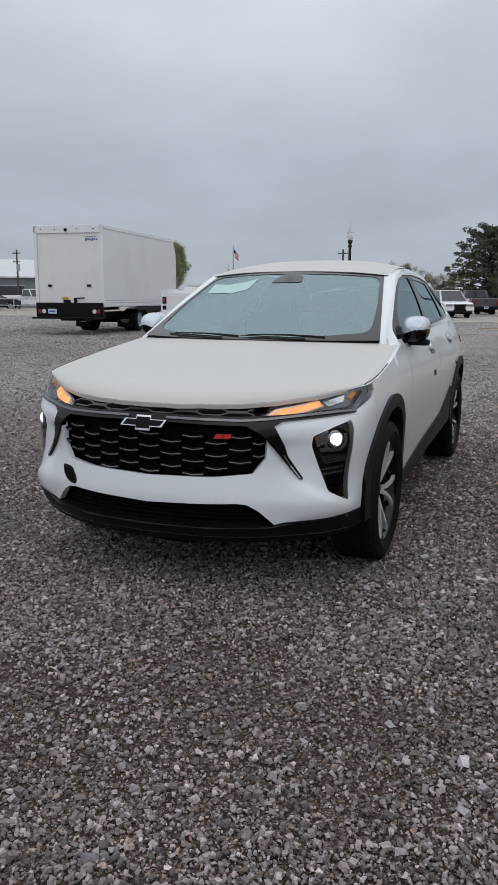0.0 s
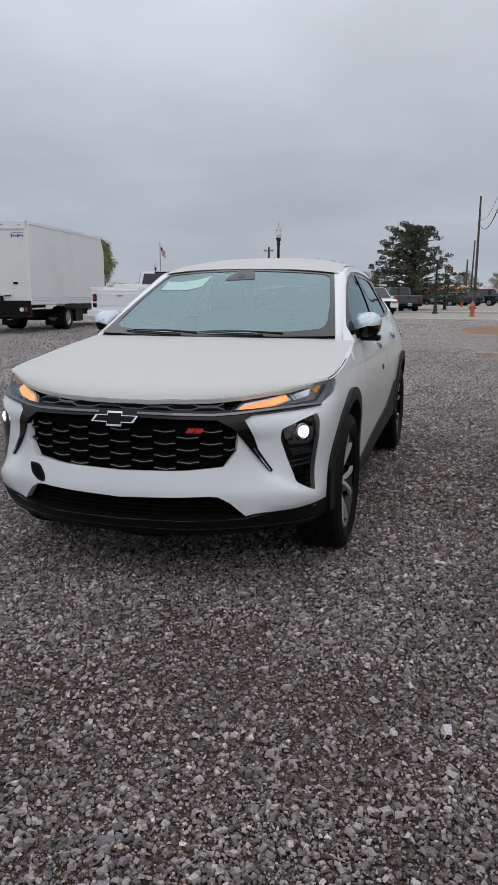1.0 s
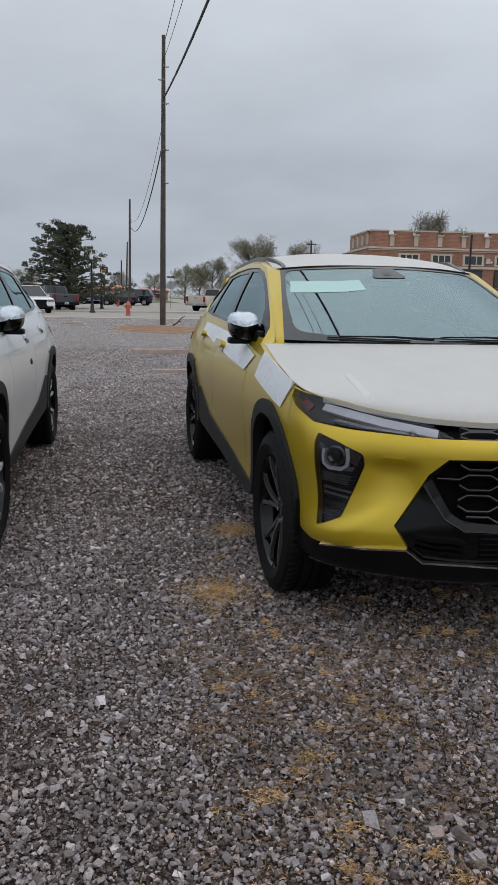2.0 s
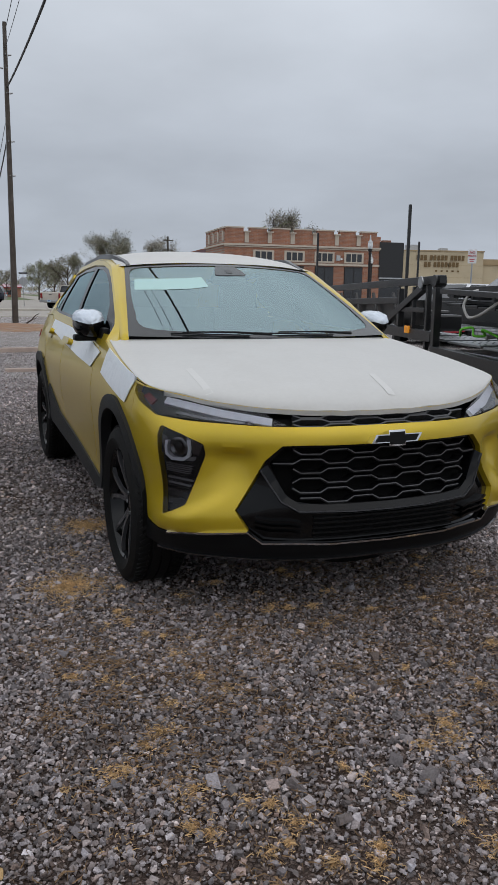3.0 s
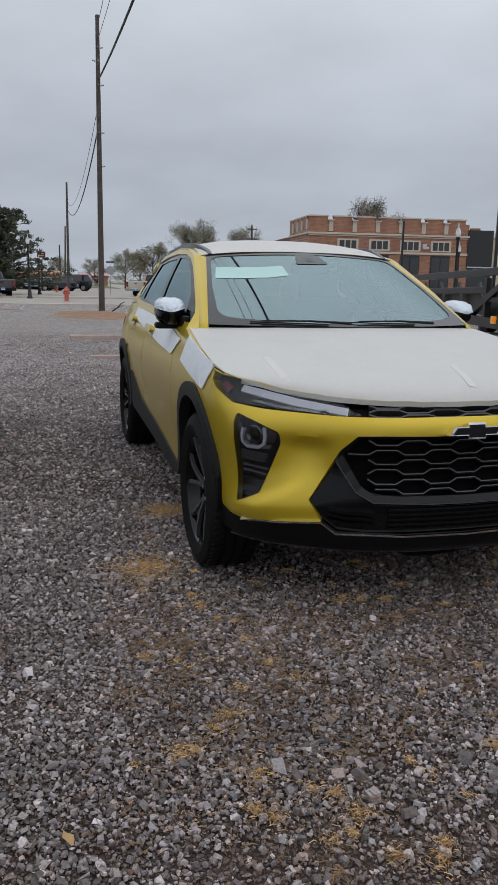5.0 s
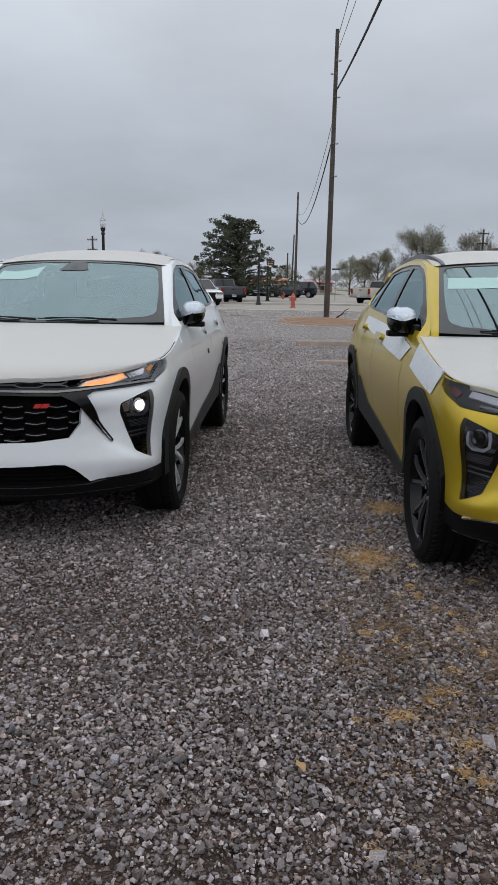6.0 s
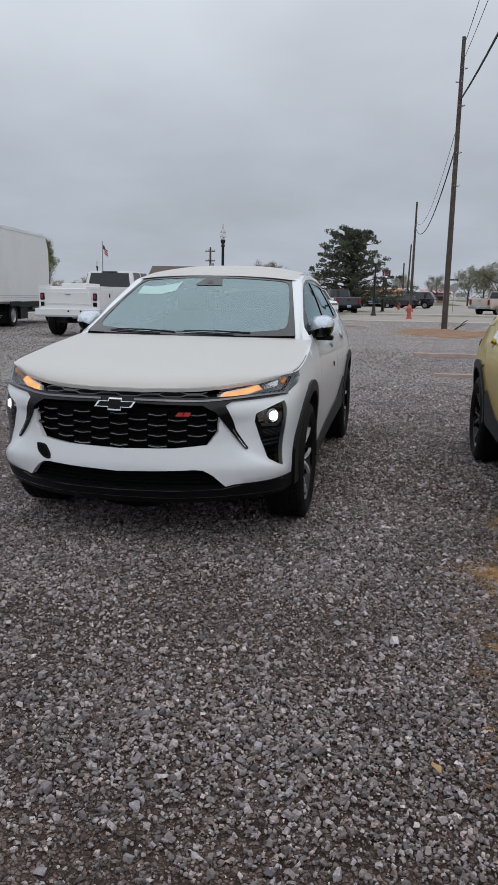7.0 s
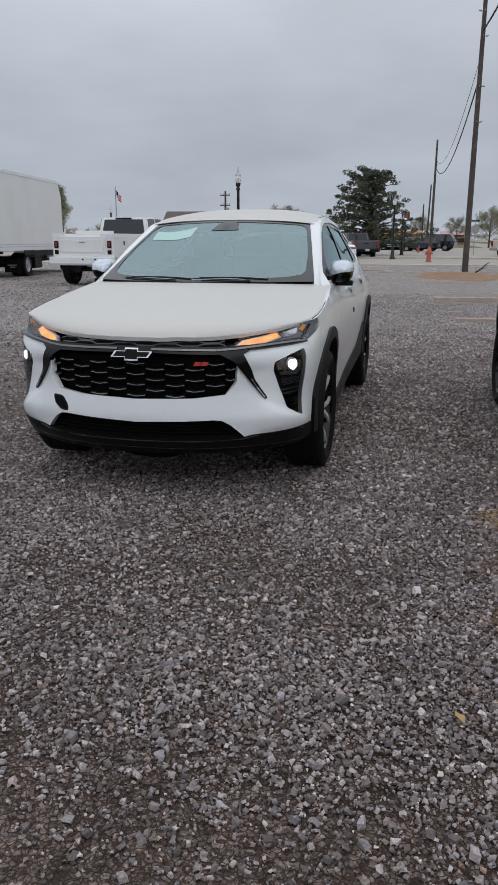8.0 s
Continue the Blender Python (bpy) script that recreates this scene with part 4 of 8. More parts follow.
def crossover(car, paint, kind):
    """A compact crossover with its nose to -y, its front axle over the origin. kind: 'sport' or 'rugged'."""
    sport = kind == "sport"
    sk = skin
    # dark inner shell that closes the body behind all openings
    inner = bmesh.new()
    grid(inner, lambda s, z: skin(s, z, -.085), lin(-1.12, 1.12, 61), lin(.24, .88, 14))
    part("inner_nose", inner, M_DARK, car)
    part("underbody", cbox((0, 1.35, .34), (1.30, 3.7, .22), .05), M_DARK, car)
    bm = bmesh.new()
    box(bm, (0, -.15, .62), (1.06, .95, .40), .05)
    part("engine_bay", bm, M_DARK, car)
    for yw in (0, 2.70):
        for sx in (-1, 1):
            well = lathe(bmesh.new(), [(.415, .86 * sx), (.41, .50 * sx), (.05, .50 * sx)], 32, "X", Matrix.Translation((0, yw, .38)))
            bmesh.ops.delete(well, geom=[v for v in well.verts if v.co.z < .27], context="VERTS")
            part("wheel_well", well, M_DARK, car, "", None, 60)
    # nose
    if sport:
        half = [(0, .797), (.485, .795), (.805, .804), (.962, .815), (1.082, .860), (1.131, .89), (1.128, .80), (1.13, .72)]
        low = [(1.045, .364), (.923, .366), (.69, .350), (.560, .346), (.49, .410), (.443, .437), (.40, .441), (0, .424)]
        edge = [p for p in arch(S_F) if .37 < p[1] < .70 and p[0] < S_F][::-1]
        fascia = both(half + edge + low)
        part("front_bumper", patch(sk, fascia, 0, .016, [HOLE_W, rounded(POD, .012), rounded(mirrored(POD), .012)], .03), paint, car, "glossy white front bumper", None, 28)
        # no opening is cut; its inner shade is painted as flat black patches
        hook = part("tow_hook_patch", patch(sk, rounded([(-.51, .532), (-.435, .530), (-.395, .485), (-.390, .452), (-.44, .455), (-.49, .485)], .02), .003, .03, (), .004), M_BLACK, car)
        part("hook_shade_patch", patch(sk, rounded([(-.495, .522), (-.44, .520), (-.408, .48), (-.405, .462), (-.44, .466), (-.48, .49)], .015), .0045, .03, (), .002), M_DARK, hook)
    else:
        half = [(0, .797), (.485, .795), (.805, .804), (.962, .815), (1.082, .860), (1.131, .89), (1.128, .80), (1.13, .72)]
        low = [(1.045, .395), (.935, .366), (.87, .364), (.70, .388), (.554, .396)]
        dark_edge = [(.604, .476), (.498, .668), (.433, .726), (.33, .729), (0, .726)]
        edge = [p for p in arch(S_F) if .39 < p[1] < .70 and p[0] < S_F][::-1]
        part("front_bumper", patch(sk, both(half + edge + low + dark_edge), 0, .016, [rounded(POD, .012), rounded(mirrored(POD), .012)], .04), paint, car, "metallic yellow front bumper", None, 28)
    # grilles
    main = GRILLE_W if sport else GRILLE_Y
    g = part("grille", patch(sk, main, -.06, .05, (), 0), M_DARK, car, "black grille with rows of waved bars", None, 40)
    v0, v1 = min(p[1] for p in main), max(p[1] for p in main)
    if sport:
        # staggered columns of cups, the light on each lower lip painted as a bright strip
        for c in range(-6, 7):
            for r in range(6):
                v = v0 + .010 + .054 * r + (.027 if c % 2 else 0)
                span = row_span(main, v)
                if span is None or v > .745:
                    continue
                u0, u1 = max(c * .104 - .048, span[0] + .004), min(c * .104 + .048, span[1] - .004)
                if u1 - u0 > .03:
                    line = [(u0 + (u1 - u0) * t, v + .006 * (1 - math.cos(t * math.tau)) * -.5 + .004) for t in lin(0, 1, 6)]
                    cup = part("grille_cup", strip(sk, line, -.014, .013, .045), M_BLACK, g)
                    part("lip", strip(sk, line, -.0125, .0035, .006), M_LIP_HIGHLIGHT, cup)
    else:
        for i in range(6):
            v = v0 + (i + .5) * (v1 - v0) / 6
            span = row_span(main, v)
            line = zigzag(span[0] + .004, span[1] - .004, v, .0085, .215, .5 * (i % 2) + .32)
            bar_ = part("grille_bar", strip(sk, line, -.016, .009, .05), M_BLACK, g)
            # the bar's satin highlight, painted as a thin grey strip
            part("lip", strip(sk, [(u, w + .002) for u, w in line], -.0145, .0034, .006), M_LIP_SHEEN, bar_)
    upper = TOP_GRILLE_W if sport else TOP_GRILLE
    tg = part("upper_grille", patch(sk, upper, -.04, .05, (), 0), M_DARK, car, "narrow black upper grille", None, 40)
    for v, ph in ((.808, 0), (.824, .5), (.838, 0)):
        span = row_span(upper, v)
        part("grille_bar", strip(sk, zigzag(span[0] + .02, span[1] - .02, v, .0045, .24, ph), -.014, .005, .03), M_LIP, tg)
    if sport:
        bar = both([(0, .802), (.42, .801), (.805, .812), (.948, .818), (.958, .808), (.805, .798), (.60, .785), (.560, .766), (.604, .690), (.620, .640), (.684, .545), (.680, .535), (.668, .541), (.586, .640), (.508, .735), (.44, .768), (0, .776)])
        part("grille_surround", patch(sk, bar, .012, .03, (), .03), M_BLACK_GLOSS, car, "gloss black bar with a spear down each cheek", None, 30)
        for sgn in (1, -1):
            part("chrome_strip", strip(sk, [(sgn * u, v) for u, v in ((.09, .789), (.25, .788), (.42, .786), (.52, .790), (.70, .801), (.85, .809), (.945, .813))], .018, .008, .01), M_SMOKE, car)
            part("spear", strip(sk, [(sgn * u, v) for u, v in ((.60, .645), (.63, .600), (.655, .565), (.671, .543))], .016, .0035, .02), M_CHROME, car)
    else:
        part("dark_mouth", patch(sk, DARK_Y, -.02, .05, [GRILLE_Y], .04), M_BLACK_GLOSS, car, "gloss black bumper mouth", None, 35)
        frame_run = [(-.503, .640), (-.468, .585), (-.425, .520), (-.365, .486), (-.17, .480), (0, .479), (.17, .480), (.365, .486), (.425, .520), (.468, .585), (.503, .640)]
        part("grille_frame", strip(sk, frame_run, .004, .034, .05, .020), M_PIANO, car, "gloss black sloping frame under the grille")
        # lighter strip that paints the sheen along the gloss frame's edge
        part("frame_line", strip(sk, [(-.513, .632), (-.480, .580), (-.434, .513), (-.368, .476), (-.17, .470), (0, .469), (.17, .470), (.368, .476), (.434, .513), (.480, .580), (.513, .632)], .007, .005, .012), M_LIP, car, "thin painted sheen line round the grille")
        for v in (.45, .43, .41, .39, .37):
            part("intake_slat", strip(sk, [(u, v) for u in lin(-.31, .31, 16)], -.004, .007, .04), M_BLACK, car)
        for sgn in (1, -1):
            for k in range(3):
                part("fog_trim", strip(sk, [(sgn * u, v - .022 * k) for u, v in ((.36, .43), (.40, .438), (.47, .438), (.53, .45))], .004, .008, .03), M_BLACK_GLOSS, car)
    # lower valance and lip
    if sport:
        part("lower_intake", patch(sk, both([(0, .428), (.44, .442), (.49, .410), (.55, .360), (.55, .32), (0, .315)]), -.05, .05, (), 0), M_DARK, car, "black lower intake", None, 40)
        for v in (.345, .365, .385, .405):
            u = .53 - (v - .345) * .9
            part("intake_slat", strip(sk, [(x, v) for x in lin(-u, u, 20)], -.03, .005, .02), M_DARK, car)
        part("lower_valance", patch(sk, both([(0, .335), (.55, .343), (.60, .353), (.925, .372), (1.05, .370), (1.05, .31), (.93, .278), (.55, .265), (0, .255)]), .006, .04, (), .06), M_BLACK, car, "matt black lower lip", None, 30)
        part("lip_line", strip(sk, [(x, .305 - .012 * math.cos(x * 1.6)) for x in lin(-.92, .92, 33)], .012, .004, .01), M_SMOKE, car)
        part("lip_line", strip(sk, [(-.90, .366), (-.60, .347), (-.55, .337), (-.3, .331), (0, .328), (.3, .331), (.55, .337), (.60, .347), (.90, .366)], .014, .0025, .012), M_LIP, car)
    else:
        part("lower_valance", patch(sk, both([(0, .345), (.50, .345), (.55, .385), (.70, .378), (.87, .359), (.935, .361), (1.05, .39), (1.05, .31), (.93, .285), (.5, .282), (0, .27)]), .004, .04, (), .06), M_BLACK, car, "black patterned skid panel", None, 30)
        part("skid_trim", strip(sk, [(-.875, .364), (-.70, .386), (-.555, .394), (-.50, .351), (-.25, .347), (0, .346), (.25, .347), (.50, .351), (.555, .394), (.70, .386), (.875, .364)], .012, .007, .02), M_CHROME, car, "bright line along the skid panel")
        part("lip_line", strip(sk, [(x, .285) for x in lin(-.95, .95, 33)], .012, .006, .01), M_SMOKE, car)
    # unseen flap added to keep light from getting under the car
    part("light_block_flap", patch(sk, both([(0, .285), (.80, .30), (.80, .20), (0, .165)]), -.13, .015, (), .05), M_DARK, car, "added black flap that blocks light under the nose")
    # badge: a plain cross shape
    def flat(u, v, o):
        return sk(u, v, o)
    z0 = .762 if sport else .745
    KX, KZ = .68, .44
    cross = [(-.160, z0 - .026), (-.130, z0 + .026), (-.05, z0 + .026), (-.05, z0 + .052), (.05, z0 + .052), (.05, z0 + .026), (.160, z0 + .026), (.130, z0 - .026), (.05, z0 - .026), (.05, z0 - .052), (-.05, z0 - .052), (-.05, z0 - .026)]
    cross = [(u * KX, z0 + (v - z0) * KZ) for u, v in cross]
    inn = [(u * .87, z0 + (v - z0) * .74) for u, v in cross]
    badge = part("badge", patch(flat, cross, .045, .03, (), .05), M_CHROME, car, "bright-rimmed black badge")
    part("badge_inlay", patch(flat, inn, .049, .03, (), .004), M_BLACK, badge)
    if sport:
        for u in (.322, .358):
            part("trim_badge", patch(sk, [(u - .018, .717), (u - .006, .736), (u + .026, .736), (u + .014, .717)], .006, .02, (), .02), M_RED, car, "small red trim badge")
    # lamps
    for sgn in (1, -1):
        def sd(u, v, o, sgn=sgn):
            return sk(sgn * u, v, o)
        lamp = [(.485, .798), (.562, .840)] + DRL[2:] if sport else DRL
        drl = part("running_lamp", patch(sd, rounded(lamp, .008), -.022, .03, (), .03), M_LAMP_GREY if sport else M_BLACK, car, "slim running lamp with a lit amber strip" if sport else "slim running lamp", None, 40)
        part("lens", patch(sd, rounded(lamp, .008), .002, .03, (), .0), M_LENS, drl, "", None, 40)
        amb = [(.530, .812), (.578, .838), (.71, .855), (.80, .869), (.822, .845), (.70, .822), (.56, .806)]
        if sport:
            ind = part("indicator", patch(sd, amb, -.010, .02, (), .01), M_GUIDE, drl, "lit ribbed amber indicator")
            for k in range(24):
                u = .553 + .0108 * k
                lo, hi = row_span([(b, a) for a, b in amb], u)
                m0 = lo + (hi - lo) * .12
                part("indicator_rib", strip(sd, [(u, m0), (u + .002, lo + (hi - lo) * .80)], -.006, .0052, .006), M_AMBER, ind)
            part("reflector", patch(sd, [(.822, .866), (.90, .882), (.945, .886), (.925, .858), (.84, .842)], -.010, .02, (), .008), M_CHROME, drl)
            part("side_marker", patch(sd, [(.950, .876), (.985, .896), (1.003, .890), (.968, .866)], -.006, .02, (), .01), M_AMBER_GLOW, drl, "amber side marker")
            part("lamp_sill", strip(sd, [(.50, .803), (.70, .814), (.84, .824), (.945, .832), (1.03, .895)], -.004, .010, .02), M_BLACK_GLOSS, drl)
        else:
            part("light_bar", strip(sd, [(.475, .813), (.68, .836), (.85, .858), (.95, .872)], -.006, .024, .015), M_GUIDE, drl, "pale unlit light guide")
            part("light_guide", strip(sd, [(.55, .806), (.74, .818), (.88, .832)], -.006, .008, .015), M_LAMP_GREY, drl)
            part("side_marker", patch(sd, [(.99, .872), (1.035, .895), (1.06, .880), (1.01, .850)], -.006, .02, (), .01), M_REDLENS, drl, "reddish side marker")
        pod = part("headlamp", patch(sd, rounded(POD, .012), -.024, .03, (), 0), M_BLACK, car, "black headlamp pod, lit" if sport else "black headlamp pod", None, 40)
        part("lens", patch(sd, rounded(POD, .012), .002, .04, (), 0), M_LENS, pod, "", None, 40)
        c = sk(sgn * .836, .704, -.028)
        nrm = (sk(sgn * .840, .705, .0) - sk(sgn * .840, .705, -.05)).normalized()
        turn = nrm.to_track_quat("X", "Z").to_matrix().to_4x4()
        mm = Matrix.Translation(c) @ turn
        part("lamp_bowl", lathe(bmesh.new(), [(.026, .016), (.023, .021), (.013, .026), (.0, .028)] if sport else [(.020, .016), (.018, .019), (.010, .022), (.0, .023)], 24, "X", mm), M_LED if sport else M_BLACK_GLOSS, pod, "lit white projector lamp" if sport else "unlit projector lamp", None, 50)
        part("lamp_bezel", lathe(bmesh.new(), [(.027 if sport else .020, .012), (.032, .020), (.038, .018), (.040, .0)], 24, "X", mm), M_CHROME if sport else M_SMOKE, pod, "", None, 40)
        frame_line = [(.792, .735), (.786, .70), (.790, .672), (.812, .656), (.862, .656), (.884, .672), (.888, .70), (.884, .725)]
        part("lamp_frame", strip(sd, frame_line, -.003, .013, .02), M_GUIDE if not sport else M_LAMP_GREY, pod, "pale U-shaped light guide")
        part("reflector", patch(sd, [(.738, .716), (.802, .744), (.800, .690), (.752, .672)], -.010, .03, (), .006), M_CHROME if sport else M_SMOKE, pod)
        part("reflector", patch(sd, [(.760, .668), (.84, .664), (.84, .652), (.770, .650)], -.010, .03, (), .006), M_LAMP_GREY, pod)
        part("reflector", patch(sd, [(.888, .74), (.912, .748), (.914, .675), (.888, .67)], -.010, .03, (), .006), M_SMOKE, pod)
        for k in range(5):
            part("reflector_rib", strip(sd, [(.775 + .004 * k, .628 - .0075 * k), (.900, .632 - .0075 * k)], -.012, .0035, .012), M_LAMP_GREY, pod)
        for k in range(3):
            v = .572 - .020 * k
            part("lamp_rib", strip(sd, [(.775 + .012 * k, v), (.895, v + .004)], -.014, .008, .02), M_LAMP_GREY if k < 2 else M_BLACK_GLOSS, pod)
        for k in range(3):
            v = .50 - .024 * k
            part("lamp_rib", strip(sd, [(.81 + .02 * k, v), (.890, v + .003)], -.012, .006, .02), M_BLACK_GLOSS, pod)
        # flank: fender, doors, quarter
        def top(y):
            return belt(y)
        fender = [(1.134, .893), (1.126, .920)] + [(float(s), float(z)) for s, z in zip(HOOD_S[1:], HOOD_Z[1:] + .0)] + [(s_at(.62), 1.048), (s_at(.60), .80), (s_at(.58), .56), (s_at(.54), .355), (s_at(.40), .345)] + [p for p in arch(S_F) if p[0] > S_F and .38 < p[1]][::-1] + [p for p in arch(S_F) if p[0] <= S_F and p[1] > .69][::-1] + [(1.133, .72), (1.131, .80)]
        part("fender", patch(sd, fender, 0, .05, (), .03), paint, car, "", None, 28)
        fd = [(s_at(.628), 1.048), (s_at(1.15), top(1.15)), (s_at(1.70), top(1.70)), (s_at(1.72), .9), (s_at(1.70), .60), (s_at(1.66), .45), (s_at(1.0), .39), (s_at(.55), .355), (s_at(.588), .56), (s_at(.608), .80)]
        door = part("front_door", patch(sd, fd, 0, .05, (), .03), paint, car, "", None, 28)
        rd = [(s_at(1.708), top(1.70)), (s_at(2.3), top(2.3)), (s_at(2.55), top(2.55)), (s_at(2.50), .95), (s_at(2.40), .82)] + [p for p in arch(S_R) if p[0] < S_R - .2 and .5 < p[1] < .80][::-1] + [(s_at(2.1), .53), (s_at(1.9), .47), (s_at(1.668), .452), (s_at(1.708), .60), (s_at(1.728), .9)]
        rdoor = part("rear_door", patch(sd, rd, 0, .05, (), .03), paint, car, "", None, 28)
        qt = [(s_at(2.558), top(2.55)), (s_at(3.2), 1.10), (s_at(3.2) + .25, 1.09), (PLAN_S[-1] - .7, 1.08), (PLAN_S[-1] - .7, .55), (s_at(3.2) + .1, .50)] + [p for p in arch(S_R) if .5 < p[1]][::-1]
        qt = [q for q in qt if not (q[0] < S_R - .2 and q[1] < .80)] + [(s_at(2.408), .822), (s_at(2.508), .95)]
        part("rear_quarter", patch(sd, qt, 0, .06, (), .03), paint, car, "", None, 28)
        for d, y in ((door, 1.52), (rdoor, 2.36)):
            s, v = s_at(y), belt(y) - .105
            part("door_handle", patch(sd, rounded([(s - .12, v - .004), (s - .11, v + .018), (s + .10, v + .022), (s + .115, v - .002), (s + .10, v - .018), (s - .10, v - .018)], .015), .019 if sport else .034, .03, (), .016 if sport else .03), paint, d, "", None, 40)
            # flat patch, no hollow; smoked on the white car for the cup's shade
            part("handle_cup_patch", patch(sd, rounded([(s - .055, v - .045), (s - .06, v - .005), (s + .03, v - .002), (s + .035, v - .042)], .02), .004, .03, (), 0), paint if not sport else M_SMOKE, d)
            part("handle_recess", patch(sd, rounded([(s - .07, v - .05), (s - .08, v + .03), (s + .04, v + .035), (s + .05, v - .045)], .03), .0025, .03, (), 0), paint, d, "", None, 40)
        # cladding round the wheels and along the sill
        for sc, nm in ((S_F, "front_arch"), (S_R, "rear_arch")):
            foot = .30 if sc == S_F else .37
            ring = arch(sc, .006, foot) + arch(sc, -.055, foot)[::-1]
            part("arch_trim", patch(sd, ring, .016, .035, (), .05), M_CLAD, car, "grey-black plastic wheel arch trim", None, 35)
        sill = [(s_at(.36), .36), (s_at(.45), .368), (s_at(.9), .402), (s_at(1.5), .452), (s_at(1.85), .492), (s_at(2.05), .56), (s_at(2.22), .64), (s_at(2.29), .60), (s_at(2.31), .50), (s_at(2.315), .415), (s_at(2.2), .375), (s_at(1.3), .335), (s_at(.5), .30), (s_at(.38), .32)]
        part("sill_trim", patch(sd, sill, .010, .05, (), .05), M_CLAD, car, "grey-black plastic sill", None, 30)
        # cabin side
        def cs(u, v, o, sgn=sgn):
            return cabin(u, v, o, sgn)
        ys = lin(.42, 3.40, 32)
        outl = [(y, belt(y)) for y in ys] + [(y, rail(y)[1] - .001) for y in reversed(lin(.42, 3.40, 32))]
        dlo = [(.545, 1.072), (.60, 1.120), (.68, 1.166), (.80, 1.230), (.95, 1.300), (1.10, 1.369), (1.22, 1.414), (1.42, 1.446), (1.75, 1.456), (2.2, 1.444), (2.6, 1.404), (2.88, 1.335), (3.02, 1.25), (2.80, 1.165), (2.4, 1.135), (1.75, 1.112), (1.15, 1.092)]
        part("cabin_side", patch(cs, outl, 0, .05, [dlo], .02), paint, car, "", None, 30)
        wf = part("window_surround", patch(cs, dlo, -.008, .05, [[(.72, 1.115), (.86, 1.220), (1.10, 1.338), (1.25, 1.392), (1.45, 1.425), (1.62, 1.432), (1.62, 1.125), (1.15, 1.11)], [(1.70, 1.13), (1.70, 1.425), (2.1, 1.42), (2.36, 1.40), (2.42, 1.155)], [(2.48, 1.16), (2.45, 1.39), (2.62, 1.37), (2.84, 1.31), (2.93, 1.245), (2.78, 1.185)]], .012), M_BLACK_GLOSS, car, "gloss black window frame", None, 30)
        part("window_pane", patch(cs, [(.72, 1.115), (.86, 1.220), (1.10, 1.338), (1.25, 1.392), (1.45, 1.425), (1.62, 1.432), (1.62, 1.125), (1.15, 1.11)], -.014, .06, (), 0), M_SIDEGLASS, wf, "", None, 40)
        part("window_pane", patch(cs, [(1.70, 1.13), (1.70, 1.425), (2.1, 1.42), (2.36, 1.40), (2.42, 1.155)], -.014, .06, (), 0), M_PRIVACY, wf, "dark tinted pane", None, 40)
        part("window_pane", patch(cs, [(2.48, 1.16), (2.45, 1.39), (2.62, 1.37), (2.84, 1.31), (2.93, 1.245), (2.78, 1.185)], -.014, .06, (), 0), M_PRIVACY, wf, "dark tinted pane", None, 40)
        # windscreen pillar
        bm = bmesh.new()
        def pillar(u, b, sgn=sgn):
            e = screen(1.0, b)
            y = e.y + .02
            xr, zr = rail(max(.44, y))
            o = Vector((xr, y, zr)) if b > 0 else Vector((xr, y, zr + b * .5))
            p = e.lerp(o, u)
            p.z += .006 * math.sin(max(0, min(1, u)) * math.pi)
            p.x += .004 * math.sin(max(0, min(1, u)) * math.pi)
            p.z -= .055 * ease((.03 - b) / .09)
            return Vector((sgn * p.x, p.y, p.z))
        grid(bm, pillar, lin(-.04, 1.03, 9), [-.07, -.05, -.03, -.015, 0, .015, .03, .05] + lin(.08, 1.03, 24))
        bmesh.ops.recalc_face_normals(bm, faces=bm.faces)
        part("pillar", bm, paint, car, "", None, 50)
        # door mirror
        bm = bmesh.new()
        box(bm, (sgn * .855, .80, 1.045), (.15, .075, .035), .014, Matrix.Rotation(0, 4, "Z"))
        box(bm, (sgn * .790, .74, 1.065), (.045, .22, .075), .018)
        arm = part("door_mirror", bm, M_BLACK, car, "door mirror in crinkled film on a black arm", None, 40)
        prof = []
        bm = bmesh.new()
        bmesh.ops.create_uvsphere(bm, u_segments=24, v_segments=14, radius=1)
        for v in bm.verts:
            x, y, z = v.co
            w = .080 * (1 - .16 * x)
            zz = .074 * (1 - .18 * x)
            q = lambda t, e: math.copysign(abs(t) ** e, t)
            fl = max(y, -.98) if y < .25 else .25
            v.co = Vector((sgn * (.862 + w * q(x, .75)), .80 + .12 * fl, 1.118 + zz * q(z, .75) + .008 * x))
        part("mirror_shell", bm, M_BLACK_GLOSS, arm, "", None, 60)
        bm = bmesh.new()
        def film(u, v, sgn=sgn):
            ph, th = u, v
            x, z, y = math.sin(th) * math.cos(ph), math.sin(th) * math.sin(ph), -math.cos(th)
            q = lambda t, e: math.copysign(abs(t) ** e, t)
            r = 1.05 + .05 * noise.noise(Vector((x * 4, y * 4, z * 4 + sgn))) + .05 * noise.noise(Vector((x * 9, y * 9, z * 9 + sgn)))
            y2 = y if y < .28 else .28
            return Vector((sgn * (.862 + .080 * (1 - .16 * x) * r * q(x, .75)), .80 + .12 * r * y2, 1.118 + .074 * (1 - .18 * x) * r * q(z, .75) + .008 * x))
        for ph0, ph1 in ((.0 if sport else .1, 3.3 if sport else 2.9),):
            grid(bm, film, lin(ph0, ph1, 28), lin(.02, 2.0, 18))
        part("mirror_film", bm, M_MIRRORFILM, arm, "crinkled clear white film", None, 50)
